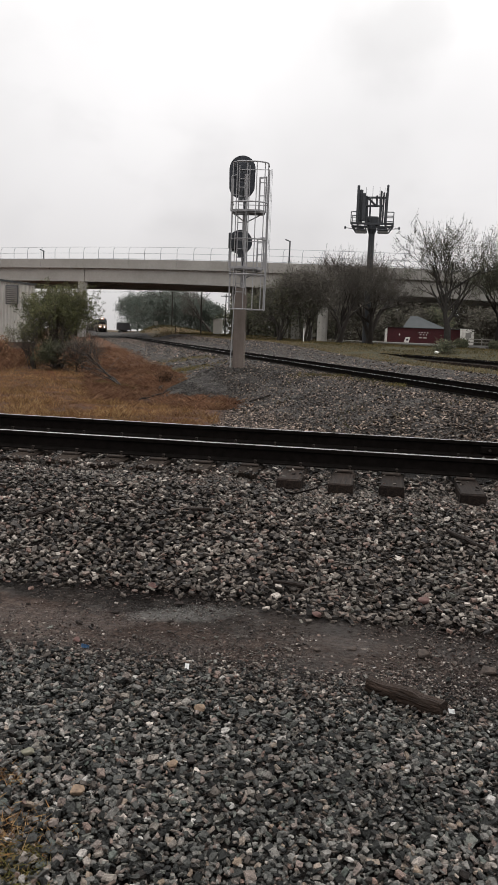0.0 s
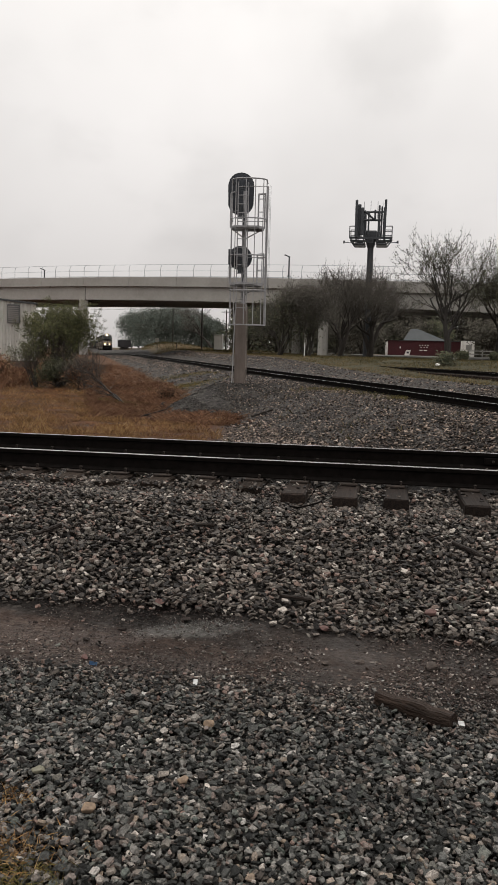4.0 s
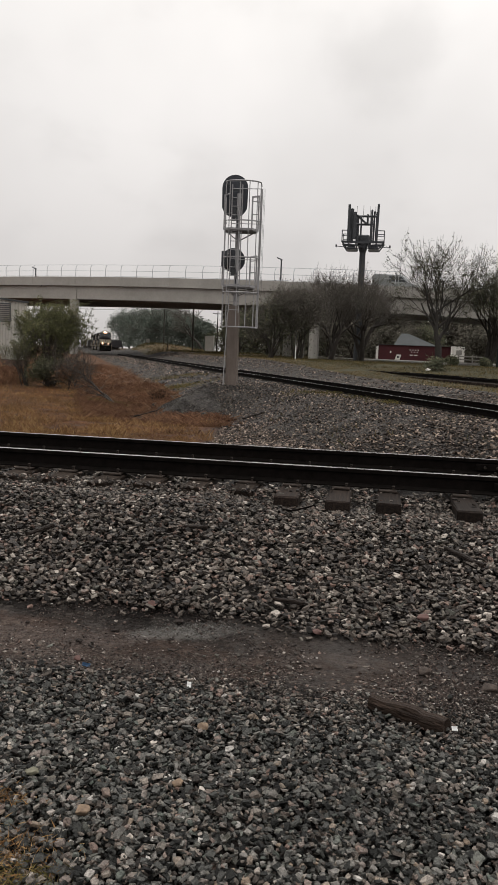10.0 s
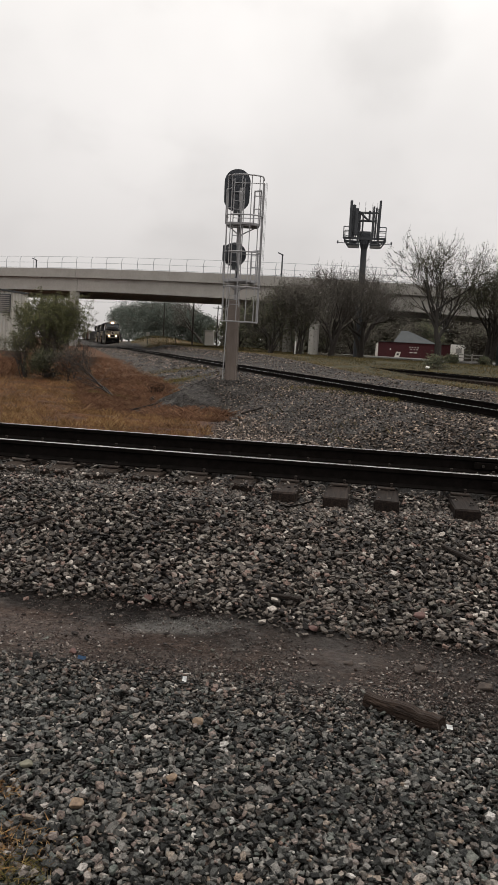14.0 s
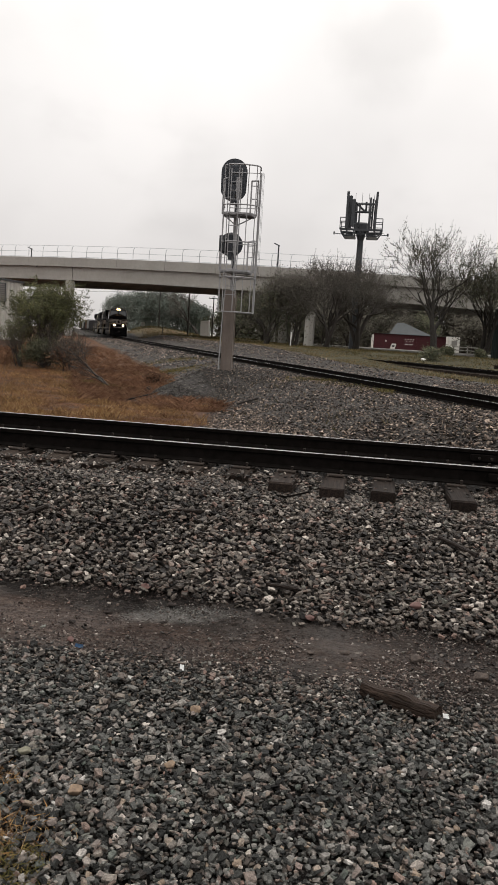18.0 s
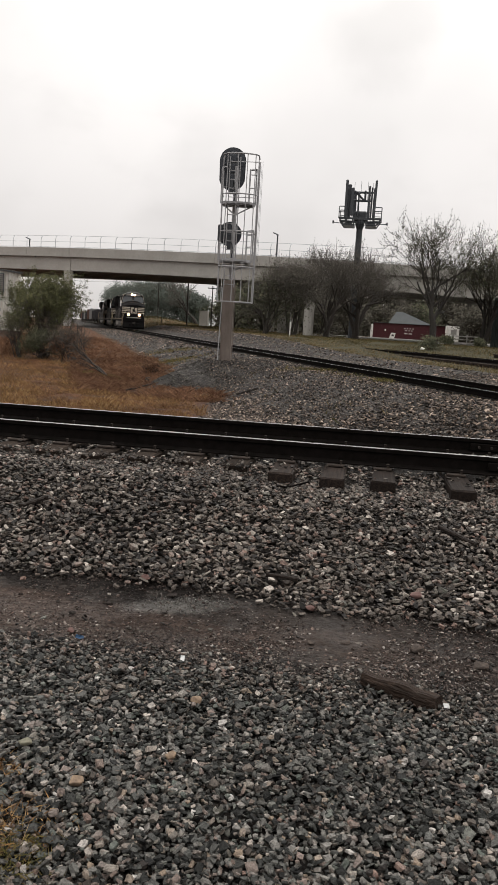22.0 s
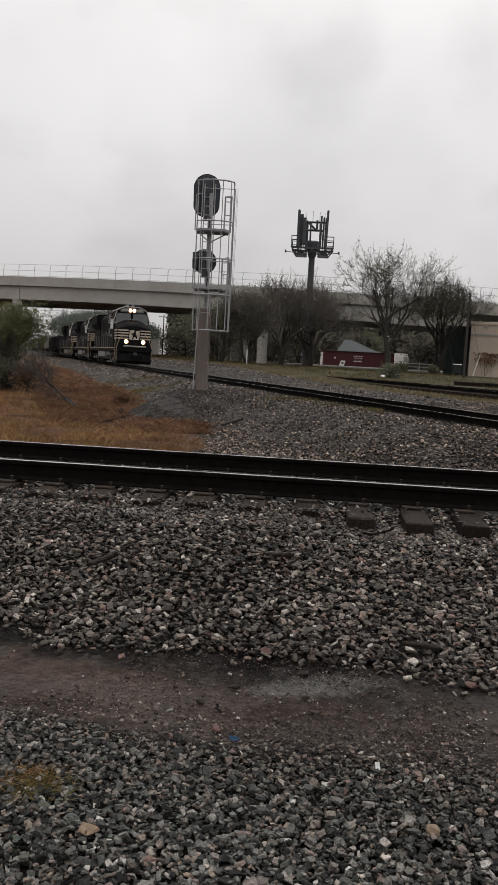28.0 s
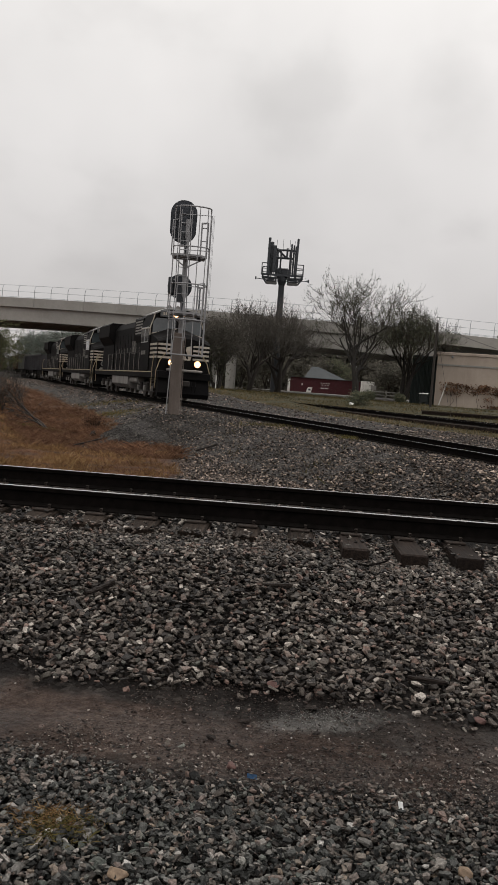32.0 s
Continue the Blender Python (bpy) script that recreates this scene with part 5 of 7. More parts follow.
def tree(name, x, y, height, seed, label, leaf=None, leaves=0, leaf_size=0.14, spread=0.75, stems=1, trunk=0.2, lift=0.6, kids=(5, 4, 4, 3), share=0.36, lean=(0, 0), ball=0.5, category="tree", group="", thin=0.004, low=0.0, splay=0.28, wisps=0, wet=False):
    rnd = random.Random(seed)
    thing = empty(name, pose(x, y, float(land(x, y)) - 0.05), label, category, group)
    wood, twigs, tips = Growth(), Growth(), []
    for k in range(stems):
        way = Vector((lean[0] + (rnd.gauss(0, splay) if stems > 1 else 0), lean[1] + (rnd.gauss(0, splay) if stems > 1 else 0), 1))
        grow(rnd, wood, twigs, tips, Vector((rnd.gauss(0, 0.12) if stems > 1 else 0, rnd.gauss(0, 0.12) if stems > 1 else 0, 0)), way, height * share, trunk * (0.7 if stems > 1 else 1), 0, len(kids), spread, lift, kids, thin)
    for _ in range(wisps):
        p, d = tips[rnd.randrange(len(tips))]
        a = p + Vector((rnd.gauss(0, 1), rnd.gauss(0, 1), rnd.gauss(0, 0.8))) * 0.12
        w = (d + Vector((rnd.gauss(0, 1), rnd.gauss(0, 1), rnd.gauss(0, 1))) * 0.45 + Vector((0, 0, 0.25))).normalized()
        n = rnd.uniform(0.35, 0.85)
        twigs.limb([a, a + w * n * 0.5, a + (w + Vector((0, 0, 0.15))) * n], [0.013, 0.010, 0.006], 3)
    for nm, g, mat in (("trunk", wood, WET_BARK if wet else BARK), ("twig_mass", twigs, WET_TWIG if wet else TWIG)):
        ob = new(nm, g.mesh(nm, mat, True))
        ob.parent = thing
    if leaves:
        g = Growth()
        for _ in range(leaves):
            p, d = tips[rnd.randrange(len(tips))]
            off = Vector((rnd.gauss(0, 1), rnd.gauss(0, 1), rnd.gauss(0, 0.8)))
            q = p + off * ball * min(1.0, 1.5 / max(off.length, 0.01))
            if rnd.random() < low:
                q.z *= rnd.uniform(0.1, 0.9)
            g.leaf(q, leaf_size * rnd.uniform(0.6, 1.3), rnd)
        ob = new("crown", g.mesh("crown", leaf))
        ob.parent = thing
    return thing


def build_trees():
    row = "trees before the overpass"
    tree("tree", -11.9, 99, 10.6, 21, "dense dark brown-green tree beside the overpass", LEAF_DARK, 7000, 0.13, spread=0.85, stems=5, trunk=0.24, share=0.30, ball=0.5, kids=(5, 4, 4, 3), group=row, thin=0.014, wisps=1500, low=0.16, splay=0.35)
    tree("tree", -8.6, 98, 11.8, 22, "broad dark tree with withered winter leaves", LEAF_TWIGGY, 6000, 0.11, spread=0.85, stems=5, trunk=0.26, share=0.30, ball=0.5, group=row, thin=0.015, wisps=3000, splay=0.32)
    tree("tree", -4.85, 101, 14.2, 23, "half-bare winter tree with many fine twigs", LEAF_TWIGGY, 2600, 0.10, spread=0.66, stems=3, trunk=0.42, share=0.31, kids=(5, 4, 4, 3), ball=0.4, group=row, thin=0.015, splay=0.24, wisps=2600)
    tree("tree", -1.41, 107, 15.4, 24, "half-bare winter tree with a forked dark trunk", LEAF_TWIGGY, 2600, 0.10, spread=0.70, stems=4, trunk=0.55, share=0.31, kids=(5, 4, 4, 3), ball=0.4, group=row, thin=0.016, splay=0.34, wisps=2600)
    tree("tree", 7.42, 92, 18.7, 25, "tall nearly bare winter tree with sparse leaf tufts", LEAF_DARK, 4200, 0.11, spread=0.80, stems=3, trunk=0.52, share=0.32, lift=0.8, lean=(-0.03, 0), kids=(5, 4, 3, 3), ball=0.2, group=row, thin=0.015, splay=0.24, wisps=1400, wet=True)
    tree("tree", 13.5, 98.2, 16.3, 26, "bushy half-bare winter tree near the utility pole", LEAF_DARK, 5200, 0.11, spread=0.70, stems=3, trunk=0.45, share=0.30, lift=0.9, kids=(5, 4, 4, 3), ball=0.4, group=row, thin=0.015, splay=0.18, wisps=2600, wet=True)
    # behind the overpass
    far = "distant trees beyond the overpass"
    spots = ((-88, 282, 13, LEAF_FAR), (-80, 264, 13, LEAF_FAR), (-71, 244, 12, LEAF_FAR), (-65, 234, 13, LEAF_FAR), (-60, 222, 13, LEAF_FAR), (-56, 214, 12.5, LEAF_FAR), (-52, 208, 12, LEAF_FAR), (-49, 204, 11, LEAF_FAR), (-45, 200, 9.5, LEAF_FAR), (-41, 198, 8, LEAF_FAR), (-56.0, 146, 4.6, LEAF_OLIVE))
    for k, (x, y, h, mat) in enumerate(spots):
        tree("tree", x, y, h * (1.14 if k % 2 else 1.22), 60 + k, "rounded dark evergreen tree with distance haze in its leaf colour" if mat is LEAF_FAR else "green tree beside the overpass pier", mat, (12000 if k % 2 else 6500) if mat is LEAF_FAR else 7000, 0.22 if mat is LEAF_FAR else 0.16, spread=0.95, stems=4, trunk=0.25, kids=(5, 4, 4), share=0.35 if k % 3 else 0.39, ball=0.62 if mat is LEAF_FAR else 0.3, low=0.3, group=far, thin=0.04)
    tree("tree", -39.5, 190, 12.5, 81, "bare leaning tree beyond the overpass", None, 0, spread=0.55, trunk=0.40, lift=0.2, lean=(-0.35, 0), share=0.42, kids=(5, 4, 3, 3), group=far, thin=0.04)
    rnd = random.Random(5)
    for k in range(20):
        x = -27 + 4.6 * k + rnd.uniform(-1.5, 1.5)
        barn = -3 < x < 19
        tree("tree", x, (240 if barn else 160) + rnd.uniform(-6, 10), rnd.uniform(9.5, 11.5) + (4 if barn else 0), 90 + k, "dim grey-brown tree in the shade beyond the overpass", LEAF_TWIGGY if k % 3 else LEAF_DARK, 3800, 0.25, spread=1.0, stems=4, trunk=0.22, kids=(5, 4, 3), share=0.33, ball=0.9, group="shaded trees beyond the overpass", thin=0.04)
    woods = Growth()
    for k in range(85000):
        back = k % 3 == 0
        x = rnd.uniform(-8, 40) if back else rnd.uniform(-34, 80)
        if not back and -4 < x < 17.5:
            continue
        y = rnd.uniform(246, 256) if back else rnd.uniform(182, 190)
        top = (8.6 + 1.6 * math.sin(x * 0.7) + 1.1 * math.sin(x * 1.9 + 1)) * (1.95 if back else 1.5)
        woods.leaf(Vector((x, y, 0.6 + top * rnd.random() ** 1.1)), rnd.uniform(0.4, 0.85) if back else rnd.uniform(0.35, 0.7), rnd)
    tagged(new("shaded_woods", woods.mesh("shaded_woods", LEAF_TWIGGY)), "dim brown-grey winter woods beyond the overpass", "woods", kind="stuff")
    # the bush before the shed
    tree("bush", -14.15, 37.0, 3.72, 31, "tall olive-green bush with many thin stems", LEAF_GREEN, 60000, 0.035, spread=0.36, stems=36, trunk=0.040, lift=1.1, kids=(4, 4, 3), share=0.43, ball=0.065, category="bush", splay=0.30, low=0.08)
    tree("bush", -13.9, 36.5, 1.5, 35, "dense dark brush at the foot of a bush", LEAF_DARK, 9000, 0.04, spread=0.6, stems=18, trunk=0.04, lift=0.5, kids=(4, 4, 3), share=0.42, ball=0.2, category="bush", splay=0.5)
    tree("bush", -14.9, 36.2, 2.4, 32, "thin half-bare bush with pale green leaves", LEAF_GREEN, 2600, 0.035, spread=0.35, stems=12, trunk=0.032, lift=0.7, lean=(-0.36, 0), kids=(4, 4, 3), share=0.42, ball=0.12, category="bush", splay=0.16)
    tree("bush", -12.75, 36.2, 1.45, 33, "brown tangled brush at the foot of a bush", RUST_BRUSH, 1500, 0.045, spread=0.7, stems=10, trunk=0.028, lift=0.3, kids=(4, 4, 3), share=0.4, ball=0.15, category="bush", splay=0.30, wisps=300)
    tree("bush", -19.0, 40.0, 1.0, 34, "low reddish dry brush below the shed", RUST_BRUSH, 3500, 0.07, spread=0.9, stems=14, trunk=0.03, lift=0.3, kids=(4, 4, 3), share=0.5, ball=0.4, category="bush")
    for k, (x, y, h) in enumerate(((8.9, 94, 1.0), (12.6, 94, 0.8))):
        tree("bush", x, y, h, 130 + k, "low dark green shrub on the verge", LEAF_DARK, 2200, 0.10, spread=0.9, stems=8, trunk=0.03, lift=0.3, kids=(4, 4, 3), share=0.5, ball=0.25, category="bush", group="shrubs on the verge", splay=0.5)
    tree("bush", -8.20, 34.22, 0.62, 37, "small dark red-brown dry clump at the edge of a gravel mound", RUST_BRUSH, 1500, 0.035, spread=0.7, stems=14, trunk=0.02, lift=0.5, kids=(4, 3), share=0.5, ball=0.10, category="bush", splay=0.25, wet=True)
    # fallen branches at the foot of the bush
    rnd = random.Random(41)
    for k in range(6):
        wood, twigs, tips = Growth(), Growth(), []
        grow(rnd, wood, wood, tips, Vector((0, 0, 0)), Vector((-0.85 + 0.08 * k, 0.5 - 0.16 * k, 0.42 + 0.06 * (k % 3))), 1.05 + 0.12 * (k % 4), 0.038, 0, 2, 0.5, 0.1, (3, 3), 0.009)
        x, y = -9.35 - 0.13 * k, 32.0 + 0.26 * k
        br = empty("fallen_branch", pose(x, y, float(land(x, y)) + 0.02), "dark dead branch lying in dry grass", "branch", "dead branches in the grass")
        ob = new("stem", wood.mesh("stem", BARK, True))
        ob.parent = br


build_trees()


def blades(name, x, y, height, mat, seed, label, lean=0.35, width=0.02):
    rng = np.random.default_rng(seed)
    n = len(x)
    z = land(x, y) - 0.01
    a = rng.uniform(0, math.tau, n)
    lx, ly = rng.normal(0, lean, n) * height, rng.normal(0, lean, n) * height
    w = width * rng.uniform(0.6, 1.4, n)
    v = np.stack([np.stack([x - w * np.cos(a), y - w * np.sin(a), z], -1), np.stack([x + w * np.cos(a), y + w * np.sin(a), z], -1),
                  np.stack([x + lx * 0.5, y + ly * 0.5, z + height * 0.65], -1), np.stack([x + lx, y + ly, z + height], -1)], 1).reshape(-1, 3)
    i = np.arange(n)[:, None] * 4
    f = np.concatenate([i + [0, 1, 2], i + [1, 3, 2]], 1).reshape(-1, 3)
    me = bpy.data.meshes.new(name)
    me.vertices.add(len(v))
    me.vertices.foreach_set("co", v.astype(np.float32).ravel())
    me.loops.add(f.size)
    me.loops.foreach_set("vertex_index", f.astype(np.int32).ravel())
    me.polygons.add(len(f))
    me.polygons.foreach_set("loop_start", np.arange(0, f.size, 3, dtype=np.int32))
    me.polygons.foreach_set("loop_total", np.full(len(f), 3, dtype=np.int32))
    me.materials.append(mat)
    me.update(calc_edges=True)
    return tagged(new(name, me), label, "grass", kind="stuff")


def build_grass():
    rng = np.random.default_rng(77)
    n = 300000
    y = 13.4 + 32 * rng.random(n) ** 1.7
    right = -0.16 * y + 0.35
    x = right - rng.random(n) * (right + 0.66 * y + 2.5)
    lump = np.array([noise.noise((a * 0.7, b * 0.7, 3)) for a, b in zip(x, y)])
    tuft = np.array([noise.noise((a * 2.3, b * 2.3, 8)) for a, b in zip(x, y)])
    off = line_off(x, y)
    r = mound_r(x, y)
    edge = -0.16 * y - 0.12 - 0.25 * np.sin(y * 1.3) + 0.5 * tuft
    keep = (x < edge) & (off < -5.2 + 0.8 * lump) & (r > 4.9 + 0.6 * lump) & (tuft > -0.45 + 0.5 * (rng.random(n) - 0.5))
    ditch = np.abs(off + 7.4) < 2.0
    h = (0.035 + 0.12 * rng.random(n) ** 1.6) * np.clip(0.75 + 0.8 * lump + 0.9 * tuft, 0.25, 1.9) * np.where(ditch & (y > 24), 0.55, 1.0)
    golden = keep & ((~ditch) | (y < 24)) & (rng.random(n) < 0.86 + lump)
    blades("dry_grass", x[golden], y[golden], h[golden], STRAW, 1, "dry orange-brown grass beside the track", 0.38, 0.0034)
    rusty = keep & ~golden
    blades("russet_grass", x[rusty], y[rusty], h[rusty], RUST_BRUSH, 7, "reddish brown dry grass along a shallow ditch", 0.6, 0.005)
    n = 150000
    y = 22 + 46 * rng.random(n) ** 1.3
    off = -5.1 - 4.4 * rng.random(n) - 5.0 * rng.random(n) * (y > 42)
    x = LINE_X + (off - (y - LINE_Y) * LINE_N.y) / LINE_N.x
    tuft = np.array([noise.noise((a * 1.6, b * 1.6, 18)) for a, b in zip(x, y)])
    k = (mound_r(x, y) > 5.1) & (off < -5.4 + 0.9 * tuft) & (tuft > -0.35)
    blades("ditch_grass", x[k], y[k], (0.03 + 0.12 * rng.random(k.sum()) ** 2) * (1 + 1.2 * np.clip(tuft[k], -0.3, 0.6)), RUST_BRUSH, 6, "short trampled reddish dry grass in a shallow ditch", 0.9, 0.009)
    n = 9000
    x, y = rng.uniform(-26, -15.5, n), rng.uniform(28, 46, n)
    blades("reddish_weeds", x, y, 0.15 + 0.35 * rng.random(n), RUST_BRUSH, 2, "reddish brown dry weeds below the shed", 0.5, 0.02)
    n = 70000
    s, c = 8.4 + 26 * rng.random(n) ** 1.5, rng.uniform(-75, 45, n)
    x, y = LINE_X + LINE_U.x * c + LINE_N.x * s, LINE_Y + LINE_U.y * c + LINE_N.y * s
    lump = np.array([noise.noise((a * 0.25, b * 0.25, 9)) for a, b in zip(x, y)])
    tan = (s < 12.5 + 4 * lump) & (lump > -0.25)
    k = (lump > -0.2) & ~tan
    blades("verge_grass", x[k], y[k], 0.06 + 0.16 * rng.random(k.sum()), PALE_GRASS, 3, "pale green and tan grass beyond the main line", 0.5, 0.02)
    blades("tan_verge_grass", x[tan], y[tan], 0.04 + 0.12 * rng.random(tan.sum()), TAN_GRASS, 5, "short tan and olive grass along the siding", 0.5, 0.018)
    n = 16000
    x, y = rng.uniform(-66, -22, n), rng.uniform(138, 186, n)
    lump = np.array([noise.noise((a * 0.12, b * 0.12, 21)) for a, b in zip(x, y)])
    k = (line_off(x, y) > 3.6) & (lump > -0.35)
    blades("far_bank_grass", x[k], y[k], 0.10 + 0.28 * rng.random(k.sum()), PALE_GRASS, 9, "green and tan grass on a low bank beyond the overpass", 0.5, 0.045)
    n = 2600
    x, y = rng.normal(-0.9, 2.2, n), rng.uniform(13.5, 30, n)
    k = np.array([noise.noise((a * 0.9, b * 0.9, 13)) for a, b in zip(x, y)]) > 0.32
    blades("scattered_weeds", x[k] + 2, y[k], 0.06 + 0.12 * rng.random(k.sum()), PALE_GRASS, 4, "small green weeds growing in the gravel", 0.5, 0.012)
    for k, (cx, cy, r, m) in enumerate(((-0.94, 28.0, 0.6, 600), (1.54, 23.9, 0.38, 480), (-10.1, 32.4, 0.55, 700), (-10.0, 45.0, 1.0, 900), (-8.4, 38.4, 0.8, 1300), (-9.6, 31.9, 0.5, 700), (0.4, 26.0, 0.5, 200))):
        x, y = rng.normal(cx, r, m), rng.normal(cy, r * 0.8, m)
        blades("weed_patch", x, y, 0.04 + 0.10 * rng.random(m), WEED_GREEN, 30 + k, "patch of yellow-green weeds growing in grey gravel", 0.6, 0.010)
    for k, (cx, cy, r, m) in enumerate(((-1.36, 4.00, 0.13, 420), (-1.31, 3.93, 0.12, 520), (-0.27, 2.80, 0.17, 420), (-0.20, 2.64, 0.17, 560), (-0.42, 3.12, 0.10, 160))):
        x, y = rng.normal(cx, r * 0.55, m), rng.normal(cy, r * 0.45, m)
        z = blades("weed_tuft", x, y, 0.008 + 0.022 * rng.random(m), STRAW if k % 2 == 0 else WEED_GREEN, 10 + k, "small orange and green weeds among the stones", 1.1, 0.0022)
        z.location.z = 0.045


build_grass()


# ---- buildings and street furniture ----
METAL_WHITE = material("weathered_white_metal_siding", (0.74, 0.72, 0.68), 0.6, 0.0, col2=(0.52, 0.49, 0.45), scale=1.2, streak=(3, 3, 0.15), amount=0.9, grain=0.08, grain_scale=5)
RUSTY_EDGE = material("rusty_trim", (0.13, 0.09, 0.07), 0.8, 0.2, col2=(0.08, 0.05, 0.04), scale=4)
# red boards, darkened in colour for the shade under the overpass
RED_WALL = material("shade_darkened_red_boards", (0.060, 0.010, 0.014), 0.7, 0.0, col2=(0.038, 0.008, 0.010), scale=1.5, amount=0.9)
ROOF_GREY = material("grey_metal_roof", (0.060, 0.064, 0.066), 0.9, 0.0, col2=(0.042, 0.046, 0.047), scale=0.6, amount=0.9)
BEIGE = material("stained_beige_wall", (0.43, 0.36, 0.30), 0.9, 0.0, col2=(0.29, 0.235, 0.195), scale=0.35, amount=0.9, streak=(1, 1, 0.5), grain=0.1, grain_scale=4)
WHITE_PAINT = material("dull_white_paint", (0.68, 0.67, 0.64), 0.6, 0.0, col2=(0.5, 0.48, 0.45), scale=2)
GREEN_PAINT = material("dark_green_paint", (0.012, 0.015, 0.014), 0.7, 0.0, col2=(0.008, 0.011, 0.010), scale=2)
POLE_WOOD = material("weathered_pole_wood", (0.045, 0.038, 0.033), 0.9, 0.0, col2=(0.025, 0.021, 0.018), scale=3, streak=(3, 3, 0.3))
# dark green-grey that paints the shade under the overpass
SHADE_SHEET = material("dark_green_shade_sheet", (0.045, 0.057, 0.054), 0.7, 0.0, col2=(0.028, 0.036, 0.034), scale=0.8, streak=(2, 2, 0.2), amount=0.9)
# pale concrete with the overpass's shade put into its colour
PALE_ROAD = material("pale_concrete_street", (0.17, 0.162, 0.148), 0.9, 0.0, col2=(0.12, 0.115, 0.106), scale=0.4)


def build_shed():
    sh = empty("metal_shed", pose(-23.35, 55.2, 0.0, 0, 0, 4), "weathered white metal shed with a shuttered window", "shed")
    n = 18
    for k in range(n):
        x0, x1 = -0.9 * (k + 1), -0.9 * k
        bm = fresh()
        pts = []
        for j in range(9):
            x = x0 + (x1 - x0) * j / 8
            pts.append((x, -0.035 * (j % 2)))
        top = [4.30 + 0.085 * -((x0 + x1) / 2)] * len(pts)
        lo = [bm.verts.new((x, y, -0.3)) for x, y in pts]
        hi = [bm.verts.new((x, y, 4.28 - 0.10 * x)) for x, y in pts]
        for j in range(8):
            bm.faces.new((lo[j], lo[j + 1], hi[j + 1], hi[j]))
        bmesh.ops.solidify(bm, geom=bm.faces[:], thickness=0.01)
        part("siding_sheet", bm, METAL_WHITE, sh)
    bm = fresh()
    prism(bm, [(-16.2, 0.06), (0, 0.06), (-6.4, 13.6), (-22.6, 13.6)], -0.3, 4.24, axis="z")
    part("shed_body", bm, METAL_WHITE, sh)
    bm = fresh()
    prism(bm, [(0.15, 4.26), (-16.4, 5.92), (-16.4, 5.80), (0.15, 4.14)], -0.12, 14.2)
    for v in bm.verts:
        v.co.x -= 0.47 * max(0.0, v.co.y)
    part("roof", bm, ROOF_GREY, sh)
    bm = fresh()
    box(bm, -2.05, -1.15, -0.10, -0.045, 2.82, 4.12)
    win = part("shuttered_window", bm, DARK_STEEL, sh, "dark louvred shutter")
    for k in range(9):
        bm = fresh()
        box(bm, -2.0, -1.2, -0.13, -0.10, 2.88 + 0.135 * k, 2.96 + 0.135 * k)
        part("louvre_slat", bm, LOCO_GREY, win)
    bm = fresh()
    box(bm, -16.2, 0.02, -0.08, -0.042, -0.35, 0.22)
    part("rusty_base_trim", bm, RUSTY_EDGE, sh)


